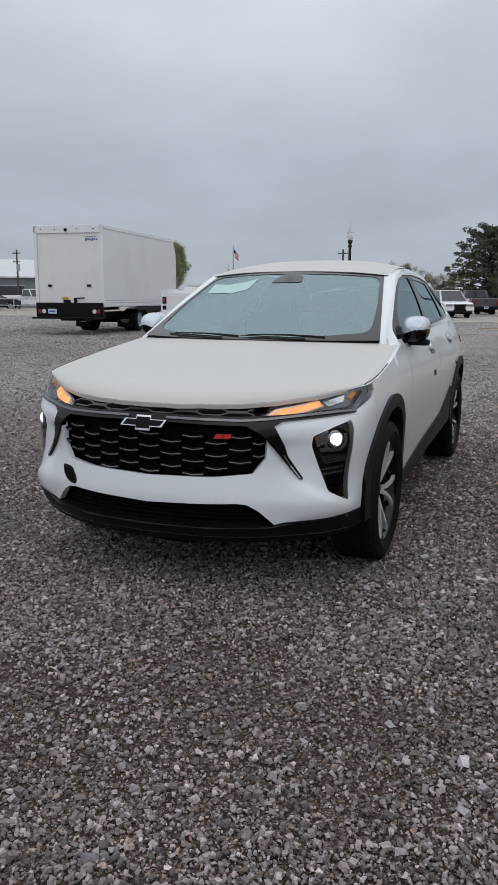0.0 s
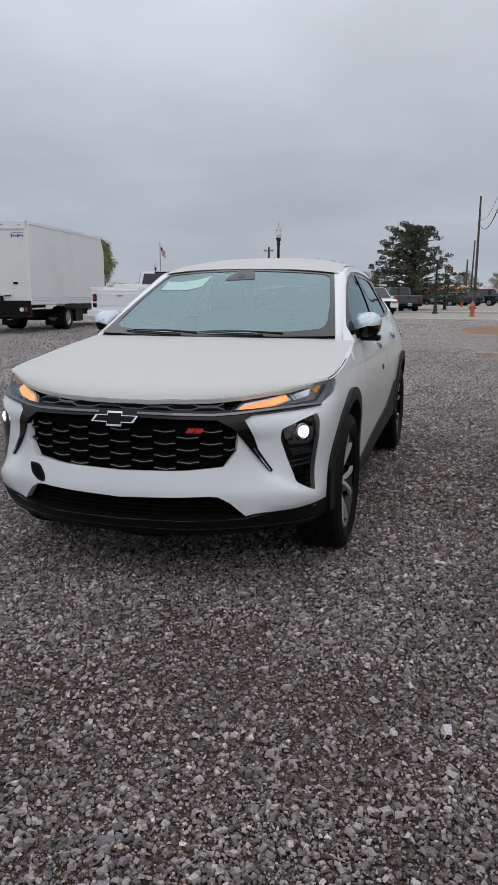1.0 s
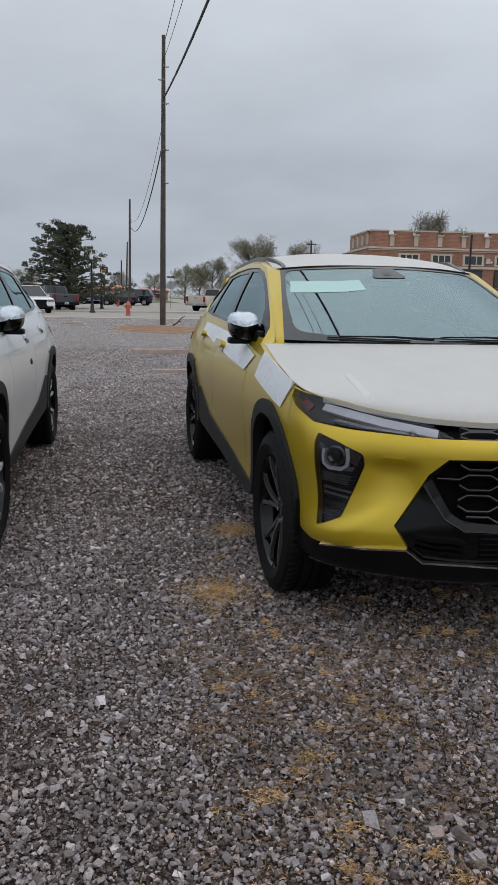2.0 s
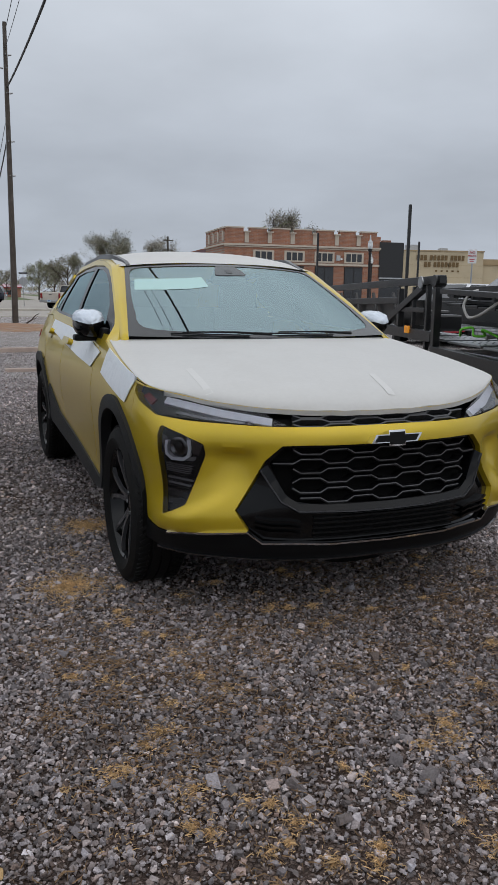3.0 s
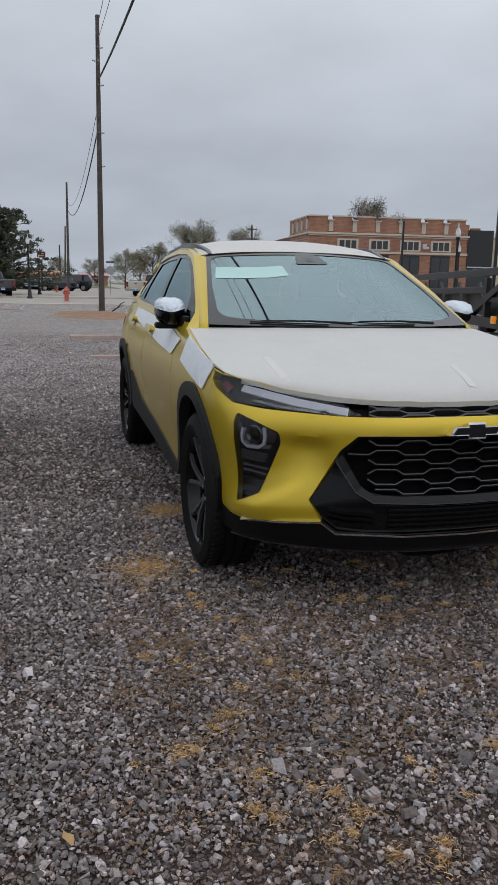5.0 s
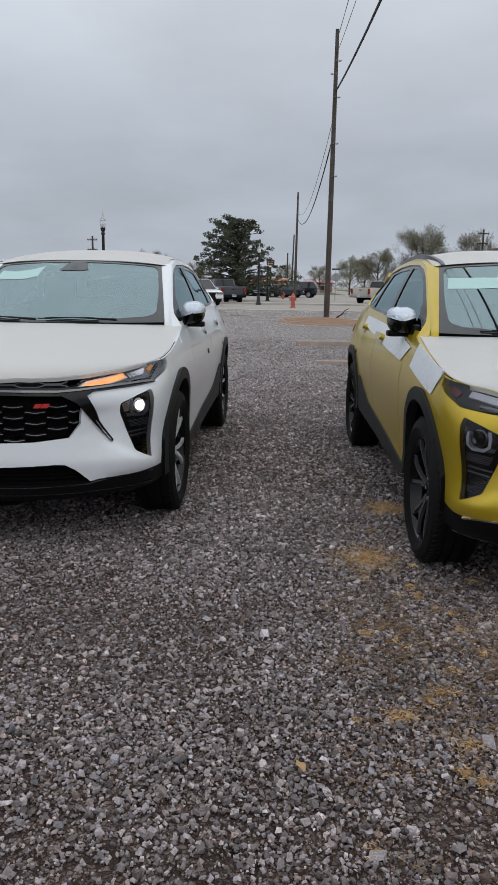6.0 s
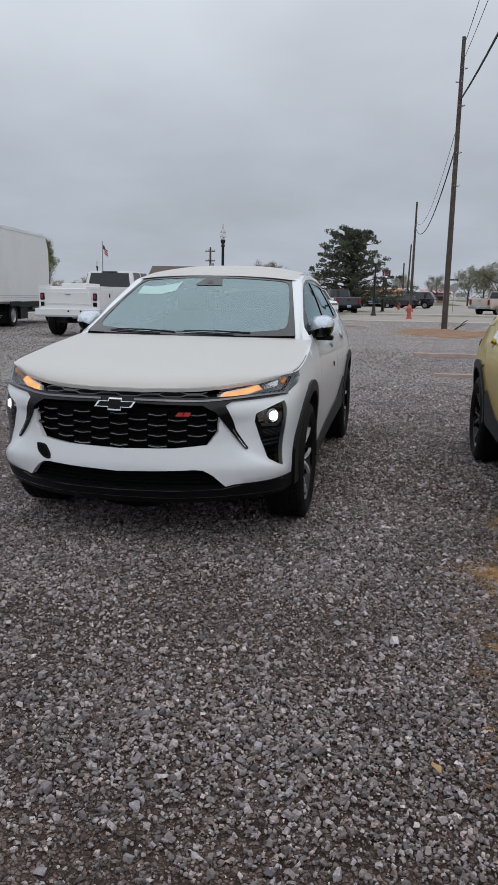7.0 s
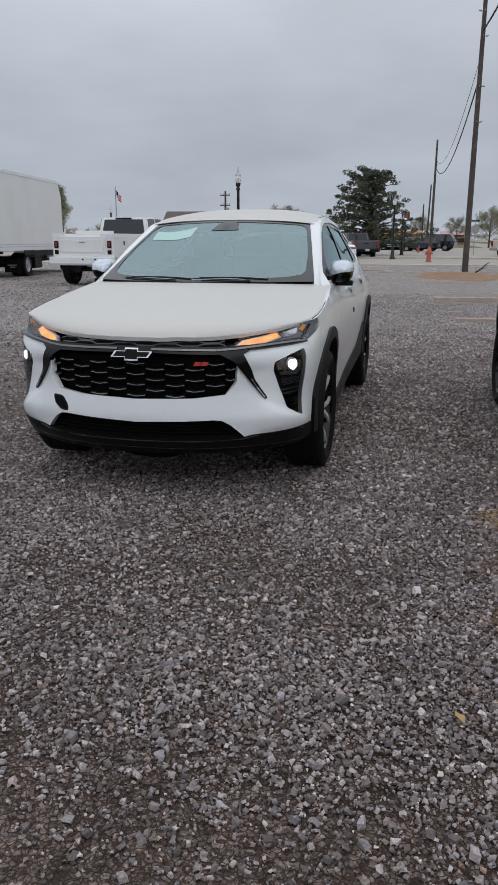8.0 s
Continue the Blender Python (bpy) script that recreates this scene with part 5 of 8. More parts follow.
        # wiper-side cowl bits and roof rails
        if not sport:
            def rl(t, sgn=sgn):
                y = 1.17 + 1.80 * t
                xr, zr = rail(y)
                lift = .012 * ease(min(t, 1 - t) / .16)
                inset = .045 + .05 * (1 - ease(t / .2))
                return Vector((sgn * (xr - inset), y, zr + .014 + .05 * inset + lift))
            bm = bmesh.new()
            pts = [rl(t) for t in lin(0, 1, 26)]
            secs = []
            for i, p in enumerate(pts):
                w = .017
                secs.append([bm.verts.new(p + Vector(d)) for d in ((-w, 0, -.026), (-w * .7, 0, .009), (w * .6, 0, .010), (w, 0, -.026))])
            for a, b in zip(secs, secs[1:]):
                for i in range(4):
                    bm.faces.new((a[i], a[(i + 1) % 4], b[(i + 1) % 4], b[i]))
            bm.faces.new(secs[0])
            bm.faces.new(secs[-1][::-1])
            bmesh.ops.recalc_face_normals(bm, faces=bm.faces)
            part("roof_rail", bm, M_RAIL, car, "grey-black roof rail", None, 40)
    # tail
    bm = bmesh.new()
    n = PLAN_S[-1] - .69
    grid(bm, lambda s, z: skin(s, z), [n + i * .69 / 12 for i in range(13)], lin(.42, 1.09, 12))
    grid(bm, lambda s, z: skin(-s, z), [n + i * .69 / 12 for i in range(13)], lin(.42, 1.09, 12))
    part("tailgate", bm, paint, car, "", None, 40)
    bm = bmesh.new()
    grid(bm, lambda s, z: skin(s, z, .01), lin(s_at(3.1), PLAN_S[-1], 24), lin(.26, .52, 6))
    grid(bm, lambda s, z: skin(-s, z, .01), lin(s_at(3.1), PLAN_S[-1], 24), lin(.26, .52, 6))
    part("rear_bumper", bm, M_CLAD, car, "", None, 40)
    for sgn in (1, -1):
        part("tail_lamp", patch(lambda u, v, o, g=sgn: sk(g * u, v, o), [(s_at(3.2), .98), (s_at(3.2) + .3, .97), (s_at(3.2) + .5, .92), (s_at(3.2) + .28, .88), (s_at(3.2), .92)], .008, .05, (), .02), M_REDLENS, car, "", None, 40)
    bm = bmesh.new()
    grid(bm, lambda a, b: tail(a, b), lin(-1, 1, 21), lin(0, 1, 8))
    part("rear_window", bm, M_DARKGLASS, car, "", None, 50)
    bm = bmesh.new()
    prism(bm, [(3.18, 1.385), (3.48, 1.345), (3.50, 1.36), (3.2, 1.425)], -.55, .55, "X", .006)
    part("roof_spoiler", bm, paint, car, "", None, 40)
    # bonnet, roof and their film
    ah = [math.sin(t) for t in lin(-math.pi / 2, math.pi / 2, 45)]
    bh = [0, .015, .035, .06, .1, .15] + lin(.2, 1, 22)
    bm = bmesh.new()
    grid(bm, lambda a, b: hood(a, b), ah, bh)
    for a0, a1 in zip(ah, ah[1:]):
        p, q = hood(a0, 0), hood(a1, 0)
        d = Vector((0, .03, .004))
        bm.faces.new([bm.verts.new(v) for v in (p, q, q + d, p + d)])
    bonnet = part("bonnet", bm, paint, car, "bonnet under white protective film", None, 40)
    bm = bmesh.new()
    def filmed(a, b):
        p = hood(a, b, .0035)
        w = .0018 * noise.noise(Vector((p.x * 5, p.y * 5, 0))) + .004 * max(0, 1 - b * 9) * noise.noise(Vector((p.x * 16, b * 20, 0)))
        for x0, sl in ((-.30, .18), (.36, -.25)):
            q = (p.x - x0 - sl * (p.y + .3)) / .012
            if -.75 < p.y < -.1:
                w += .0022 * math.exp(-q * q)
        p.z += w
        return p
    grid(bm, filmed, [a * .978 for a in ah], [-.012] + bh[1:-1] + [.985])
    for a0, a1 in zip(ah, ah[1:]):
        p, q = filmed(a0 * .978, -.012), filmed(a1 * .978, -.012)
        d = Vector((0, .004, -.021))
        bm.faces.new([bm.verts.new(v) for v in (p, q, q + d, p + d)])
    for sgn in (1, -1):
        part("shut_line", strip(lambda a, b, o: hood(a, b, o), [(sgn * u, v) for u, v in ((.988, .10), (.990, .2), (.991, .36), (.992, .55))], .004, .0026, .003), M_DARK, bonnet)
    if not sport:
        def on_hood(x, y, o):
            a = x / .88
            lo, hi = 0.0, 1.0
            for _ in range(18):
                mid = (lo + hi) / 2
                a = x / max(.3, hood(1, mid).x)
                lo, hi = (mid, hi) if hood(a, mid).y < y else (lo, mid)
            return hood(a, lo, .0052 + o)
        for line in STREAKS:
            part("film_streak", strip(on_hood, [(line[0] + (line[2] - line[0]) * t, line[1] + (line[3] - line[1]) * t) for t in lin(0, 1, 9)], -.0004, .030, .0006), M_STREAK, bonnet, "pale straight streak in the film")
    part("protective_film", bm, M_FILM if sport else M_FILM_GREY, bonnet, "white film with faint creases", None, 50)
    bm = bmesh.new()
    grid(bm, lambda a, b: roof(a, b), [math.sin(t) for t in lin(-math.pi / 2, math.pi / 2, 33)], lin(0, 1, 30))
    top_panel = part("roof", bm, paint, car, "roof under white film", None, 50)
    bm = bmesh.new()
    grid(bm, lambda a, b: roof(a * .95, -.002 + .92 * b, .004), [math.sin(t) for t in lin(-math.pi / 2, math.pi / 2, 33)], lin(0, 1, 30))
    part("protective_film", bm, M_FILM, top_panel, "white film", None, 50)
    # windscreen with its black border
    def sc2(a, b, o):
        return screen(a, b, o)
    brd = [(-1, 0), (1, 0), (1, 1), (-1, 1)]
    opening = rounded([(-.93, .095), (-.45, .036), (0, .026), (.45, .036), (.93, .095), (.962, .5), (.958, .955), (0, .965), (-.958, .955), (-.962, .5)], .10)
    part("windscreen_border", patch(sc2, brd, .003, .07, [opening], 0), M_FRIT, car, "black windscreen border", None, 40)
    bm = bmesh.new()
    grid(bm, lambda a, b: screen(a, b), lin(-1, 1, 33), lin(0, 1, 17))
    pane = part("windscreen", bm, M_GLASS, car, "pale green tinted windscreen", None, 60)
    pane.visible_shadow = False
    bm = bmesh.new()
    def cowl(u, v):
        p, q = hood(u * .93, 1.0), screen(u, .02, .0)
        r = p.lerp(q, v)
        r.z -= .012 + .008 * math.sin(v * math.pi)
        return r
    grid(bm, cowl, lin(-1, 1, 31), lin(-.3, 1, 5))
    part("cowl", bm, M_BLACK, car, "", None, 40)
    for a0, a1, b1 in ((.62, .02, .035), (-.05, -.66, .03)):
        bm = bmesh.new()
        piv = screen(a0, .0, .022)
        tip = screen(a1, b1, .016)
        tube(bm, [piv, piv.lerp(tip, .45) + Vector((0, -.005, .006)), tip], [.008, .005, .0035], 6)
        blade = [screen(a0 + (a1 - a0) * t, .012 + (b1 - .012) * t, .008) for t in lin(.25, 1.12, 9)]
        tube(bm, blade, .0035, 6)
        part("wiper", bm, M_BLACK, car, "black wiper", None, 50)
    # a sheet behind the glass
    if sport:
        lab = [(-.84, .66), (-.88, .83), (-.69, .79), (-.5, .82), (-.36, .885), (-.36, .69), (-.5, .635), (-.67, .64)]
    else:
        lab = [(-.93, .60), (-.92, .775), (-.70, .76), (-.48, .755), (-.31, .775), (-.30, .625), (-.48, .595), (-.70, .59)]
    part("windscreen_sheet", patch(lambda a, b, o: screen(a, b, o), lab, .0016, .06, (), 0), M_PALE_VINYL, car, "pale green sheet on the windscreen", None, 40)
    interior(car)
    # wheels
    for y in (0, 2.70):
        y = y if y or sport else -.06
        wheel(car, pose(.775, y, .352, 13 if y > 1 else 40, 0, 0), M_ALLOY if sport else M_WHEELGREY, M_BLACK_GLOSS)
        wheel(car, pose(-.775, y, .352, 25 if y > 1 else 8, 0, 180), M_ALLOY if sport else M_WHEELGREY, M_BLACK_GLOSS)
    if sport:
        s = s_at(1.457)
        part("sticker", patch(sk, [(s - .03, .795), (s - .03, .83), (s + .03, .83), (s + .03, .795)], .004, .03, (), .003), M_BLACK, car, "small black square sticker")
    else:
        for sgn in (-1,):
            part("fender_film", patch(lambda u, v, o, g=sgn: sk(g * u, v, o), [(1.135, .945), (1.23, .832), (1.40, .852), (1.60, .876), (1.80, .90), (1.77, 1.02), (1.5, .99), (1.3, .965)], .006, .04, (), .004), M_FILM_LOOSE, car, "crinkled white film on the fender", None, 40)
            part("door_film", patch(lambda u, v, o, g=sgn: sk(g * u, v, o), [(1.96, .985), (2.11, .90), (2.6, .92), (3.2, .965), (3.85, 1.02), (3.86, 1.085), (3.2, 1.065), (2.4, 1.035)], .006, .05, (), .004), M_FILM_LOOSE, car, "white film along the doors", None, 40)


white_car = thing("crossover_car", pose(0, 0, 0), "white compact crossover with film-covered bonnet, lit headlamps, parked on gravel", "car", "parked crossovers")
crossover(white_car, M_WHITE, "sport")
yellow_car = thing("crossover_car", pose(3.048, -.63, 0, 0, 0, 2.7) @ Matrix.Diagonal((1.02, 1, 1, 1)), "metallic yellow compact crossover with white film patches and roof rails", "car", "parked crossovers")
CHEEK["hollow"] = .036
crossover(yellow_car, M_YELLOW, "rugged")

# ---- road, kerbs and verges beyond the lot ----
def slab(name, x0, x1, y0, y1, z0, z1, material, label, category, bevel=0.02):
    return tagged(part(name, cbox(((x0 + x1) / 2, (y0 + y1) / 2, (z0 + z1) / 2), (x1 - x0, y1 - y0, z1 - z0), bevel), material), label, category, "", "structure")


slab("road", -160, 160, 38.6, 50.5, -.3, .012, M_ASPHALT, "pale worn asphalt road along the lot", "road")
slab("kerb", -120, 9.5, 50.5, 50.75, -.3, .14, M_CONCRETE, "pale concrete kerb", "kerb")
slab("pavement", -120, 9.5, 50.75, 53.2, -.3, .12, M_CONCRETE, "pale concrete pavement", "pavement")
slab("pavement_edge", -40, 14, 37.9, 38.6, -.3, .03, M_CONCRETE, "cracked concrete strip at the lot's edge", "pavement")
slab("parking_lot", -120, 9.3, 53.2, 120, -.3, .05, M_ASPHALT, "grey asphalt parking lot", "parking lot")
slab("side_road", 9.5, 17, 50.5, 320, -.3, .016, M_ASPHALT, "side road running away", "road")
slab("verge", 17.2, 120, 62, 400, -.3, .06, M_GRASS, "green grass verge", "grass")
slab("far_verge", -120, 9.3, 120.2, 420, -.3, .06, M_GRASS, "green grass beyond the parking lot", "grass")
slab("pavement", 17.2, 60, 38.9, 47.2, -.3, .08, M_CONCRETE, "pale concrete pavement before the buildings", "pavement")


def mound(name, cx, cy, rx, ry, h, material, label, category):
    def f(r, a):
        w = 1 + .18 * noise.noise(Vector((math.cos(a) * 1.5 + cx, math.sin(a) * 1.5, 3)))
        z = h * (1 - r ** 2) + .02 * noise.noise(Vector((r * 6 * math.cos(a), r * 6 * math.sin(a), 1)))
        return Vector((cx + rx * r * w * math.cos(a), cy + ry * r * w * math.sin(a), max(z, -.02) - .012 * r))
    bm = grid(bmesh.new(), f, lin(.001, 1, 8), lin(0, math.tau, 40))
    return tagged(part(name, bm, material, None, label, None, 60), "", category, "", "structure")


mound("mulch_bed", 2.5, 26.0, 1.6, 3.9, .05, M_MULCH, "reddish pine straw round the utility pole", "mulch")
mound("mulch_bed", 4.6, 25.6, 1.4, 2.6, .04, M_MULCH, "reddish pine straw beside the utility pole", "mulch")


def timber(a, b, w, h, label):
    bm = bmesh.new()
    a, b = Vector(a), Vector(b)
    k = 9
    secs = []
    side = (b - a).cross(Vector((0, 0, 1))).normalized()
    for i in range(k):
        p = a.lerp(b, i / (k - 1))
        j = .02 * noise.noise(Vector((i * .8, a.x, 0)))
        secs.append([bm.verts.new(p + side * (sx * w / 2 + j) + Vector((0, 0, z))) for sx, z in ((-1, -.03), (-.92, h * .9 + j), (-.4, h + j), (.5, h - j), (.95, h * .85), (1, -.03))])
    for p, q in zip(secs, secs[1:]):
        for i in range(6):
            bm.faces.new((p[i], p[(i + 1) % 6], q[(i + 1) % 6], q[i]))
    bm.faces.new(secs[0])
    bm.faces.new(secs[-1][::-1])
    bmesh.ops.recalc_face_normals(bm, faces=bm.faces)
    return tagged(part("timber_beam", bm, M_WOOD, None, label), "", "timber", "half-buried timbers")


timber((1.55, 13.35, 0), (4.6, 13.6, 0), .20, .085, "weathered pale timber lying half-buried in the gravel")
timber((3.1, 10.3, 0), (5.2, 10.45, 0), .16, .06, "dark weathered timber sunk in the gravel")
timber((1.9, 9.0, 0), (4.2, 9.05, 0), .18, .045, "pale weathered board flush in the gravel")


def drain_cover(x, y):
    t = thing("drain_cover", pose(x, y, 0), "rusty low drain cover in the gravel", "drain cover")
    part("cover", lathe(bmesh.new(), [(.48, -.02), (.47, .03), (.40, .045), (0, .05)], 20), M_MULCH, t, "", None, 40)
    part("ring", lathe(bmesh.new(), [(.56, -.03), (.55, .02), (.49, .02), (.49, -.03)], 20), M_STEEL, t, "", None, 40)


drain_cover(-.95, 29.5)


# ---- poles, lamps, signs ----
def utility_pole(x, y, h, r, lean, label, pins=()):
    t = thing("utility_pole", pose(x, y, -.05), label, "utility pole", "utility poles")
    part("shaft", tube(bmesh.new(), [(lean[0] * i / 8, lean[1] * i / 8, h * i / 8) for i in range(9)], [r * (1 - .4 * i / 8) for i in range(9)], 12), M_POLE, t, "", None, 50)
    part("ground_wire", tube(bmesh.new(), [(lean[0] * i / 8 - r * (1 - .4 * i / 8), lean[1] * i / 8 - .02, h * .92 * i / 8) for i in range(9)], .012, 5), M_STEEL, t)
    for z, s in pins:
        bm = bmesh.new()
        rod(bm, (lean[0] * z / h, lean[1] * z / h - r - .06, z), (lean[0] * z / h, lean[1] * z / h + r, z), .018, .018, 6)
        rod(bm, (lean[0] * z / h + s * .10, lean[1] * z / h - .05, z), (lean[0] * z / h + s * .22, lean[1] * z / h - .05, z + .02), .04, .03, 8)
        part("bracket", bm, M_STEEL, t)
    return t


main_pole = utility_pole(2.85, 29.4, 11.6, .128, (.06, 0), "tall dark wooden utility pole standing in mulch", ((10.4, 1), (9.0, 1), (7.2, 1), (5.9, 1), (9.9, -1)))
utility_pole(1.29, 81.5, 11.3, .16, (.1, 0), "dark wooden utility pole by the road", ((9.2, 1), (8.9, 1)))
utility_pole(.43, 145, 11.0, .2, (.3, 0), "distant wooden utility pole", ((10.6, -1),))
utility_pole(-.35, 140, 7.4, .2, (.0, 0), "short distant wooden pole")


def wire(pts_a, pts_b, sag, r, label):
    a, b = Vector(pts_a), Vector(pts_b)
    bm = tube(bmesh.new(), [a.lerp(b, t) - Vector((0, 0, 4 * sag * t * (1 - t))) for t in lin(0, 1, 40)], r, 5)
    return tagged(part("overhead_cable", bm, M_WIRE, None, label, None, 60), "", "cable", "overhead cables")


wire((2.95, 29.4, 7.8), (1.42, 81.5, 8.5), 1.85, .03, "black overhead cable sagging between poles")
wire((2.95, 29.4, 8.6), (1.40, 81.5, 9.2), 1.7, .012, "thin black overhead wire between poles")
wire((2.93, 29.35, 9.2), (4.0, -12, 7.0), .7, .035, "thick black overhead cable over the lot")
wire((2.92, 29.4, 11.2), (3.4, -12, 9.4), .7, .012, "thin black overhead wire over the lot")
wire((2.90, 29.4, 10.6), (3.7, -12, 8.4), .7, .010, "thin grey overhead wire over the lot")


def cross_pole(x, y, h, label, k=1.0):
    t = thing("power_pole", pose(x, y, -.05) @ Matrix.Diagonal((k, k, k, 1)), label, "utility pole", "utility poles")
    part("shaft", rod(bmesh.new(), (0, 0, 0), (0, 0, h), .17, .11, 10), M_POLE, t, "", None, 50)
    for z in (h - .5, h - 1.7):
        part("crossarm", cbox((0, -.1, z), (1.3, .1, .12), .01), M_POLE, t)
        for q in (-.55, -.25, .25, .55):
            part("insulator", rod(bmesh.new(), (q, -.1, z + .06), (q, -.1, z + .26), .05, .03, 7), M_STEEL, t)
    part("transformer", rod(bmesh.new(), (.3, -.15, h - 3.0), (.3, -.15, h - 2.0), .24, .24, 12), M_STEEL, t, "", None, 40)


cross_pole(-47.5, 58.2, 8.4, "distant power pole with crossarms", .68)
cross_pole(-24.1, 92.2, 7.2, "distant power pole with crossarms and transformer")
cross_pole(24.5, 95.0, 8.6, "distant power pole with crossarms")
cross_pole(45.5, 80, 7.0, "distant power pole behind the bank")


def street_lamp(x, y, h, label, glass=M_GLOBE):
    t = thing("street_lamp", pose(x, y, 0), label, "street lamp", "street lamps")
    part("post", lathe(bmesh.new(), [(.20, 0), (.20, .10), (.14, .16), (.12, .5), (.085, .62), (.07, .7), (.055, h - .95), (.08, h - .90), (.08, h - .86), (.055, h - .82), (.10, h - .72), (.10, h - .66)], 14), M_IRON, t, "black cast post", None, 45)
    part("globe", lathe(bmesh.new(), [(.07, h - .66), (.115, h - .58), (.125, h - .48), (.11, h - .38)], 16), glass, t, "frosted glass globe", None, 60)
    part("cap", lathe(bmesh.new(), [(.13, h - .38), (.10, h - .32), (.05, h - .26), (.03, h - .20), (.02, h - .02), (0, h)], 14), M_STEEL, t, "", None, 45)
    return t


for lx, ly, lh in ((-6.24, 26.6, 4.15), (-25.9, 60, 4.2), (-1.13, 49.5, 4.2), (19.3, 29.6, 4.2), (25.9, 41.9, 4.1)):
    street_lamp(lx, ly, lh, "black cast street lamp with a frosted globe")


street_lamp(-1.0, 62.5, 3.3, "black cast street lamp with a dark globe", M_IRON)


def hydrant(x, y, s=1.0):
    t = thing("fire_hydrant", pose(x, y, 0) @ Matrix.Diagonal((s, s, s, 1)), "faded red fire hydrant at the kerb", "hydrant")
    part("barrel", lathe(bmesh.new(), [(.17, 0), (.17, .05), (.12, .06), (.115, .55), (.15, .56), (.15, .60), (.125, .62), (.11, .70), (.06, .76), (.035, .78), (.035, .83), (0, .84)], 16), M_HYDRANT, t, "", None, 45)
    for a, b, r in (((-.2, 0, .47), (.2, 0, .47), .06), ((0, -.2, .44), (0, 0, .44), .075)):
        part("nozzle", rod(bmesh.new(), a, b, r, r, 10), M_HYDRANT, t)


hydrant(1.3, 43.4, 1.1)
hydrant(.16, 73.9, .95)


def flag_pole(x, y, h):
    t = thing("flag_pole", pose(x, y, 0), "flagpole with a limp red, white and blue flag", "flagpole")
    part("pole", rod(bmesh.new(), (0, 0, 0), (0, 0, h), .06, .03, 8), M_STEEL, t)
    for k in range(6):
        bm = bmesh.new()
        def f(u, v, k=k):
            zz = h - .3 - (k + v) * .09 - .4 * u
            return Vector((.06 + u * .34, .12 * math.sin(u * 7 + k * .3), zz))
        grid(bm, f, lin(.38 if k < 3 else 0, 1, 8), lin(0, 1, 2))
        part("flag_stripe", bm, M_FLAGRED if k % 2 == 0 else M_SIGNWHITE, t)
    bm = bmesh.new()
    grid(bm, lambda u, v: Vector((.06 + u * .34, .12 * math.sin(u * 7) - .01, h - .3 - v * .27 - .4 * u)), lin(0, .38, 5), lin(0, 1, 3))
    part("flag_canton", bm, M_FLAGBLUE, t)


flag_pole(-21.6, 50.9, 5.1)


def words(body, size, m, material, parent, name="lettering", label=""):
    """Raised lettering in the built-in font, as a mesh."""
    cu = bpy.data.curves.new(name, "FONT")
    cu.body, cu.size, cu.align_x, cu.align_y, cu.extrude = body, size, "CENTER", "CENTER", .01
    tmp = new("tmp_text", cu)
    dg = bpy.context.evaluated_depsgraph_get()
    me = bpy.data.meshes.new_from_object(tmp.evaluated_get(dg))
    bpy.data.objects.remove(tmp)
    me.materials.clear()
    me.materials.append(material)
    ob = new(name, me)
    ob.parent, ob.matrix_basis = parent, m
    return tagged(ob, label)


def parking_sign(x, y, rz):
    t = thing("parking_sign", pose(x, y, 0, 0, 0, rz), "white no-parking sign with red lettering on a steel post", "sign")
    part("post", cbox((0, .03, 1.5), (.05, .04, 3.0), .005), M_STEEL, t)
    part("plate", prism(bmesh.new(), rounded([(-.16, 2.55), (.16, 2.55), (.16, 3.05), (-.16, 3.05)], .03), -.004, .004, "Y"), M_SIGNWHITE, t)
    words("NO", .13, pose(0, -.008, 2.94, 90, 0, 0), M_SIGNRED, t, "lettering", "red word NO")
    words("PARKING", .075, pose(0, -.008, 2.82, 90, 0, 0), M_SIGNRED, t, "lettering", "red word PARKING")
    for k in range(2):
        part("text_bar", cbox((0, -.007, 2.70 - .07 * k), (.20 - .04 * k, .006, .03)), M_SIGNRED, t)


parking_sign(18.8, 20.6, -50)


def back_sign(x, y):
    t = thing("road_sign", pose(x, y, 0), "back of a pale octagonal road sign", "sign")
    part("post", rod(bmesh.new(), (0, 0, 0), (0, 0, 2.9), .03, .03, 6), M_STEEL, t)
    part("plate", prism(bmesh.new(), [(.38 * math.cos(a), 2.15 + .38 * math.sin(a)) for a in [math.pi / 8 + k * math.pi / 4 for k in range(8)]], -.01, .01, "Y"), M_STEEL, t)
    part("street_plate", cbox((0, 0, 2.85), (.7, .01, .16), .003), M_GREYPAINT, t)


back_sign(4.95, 65.4)


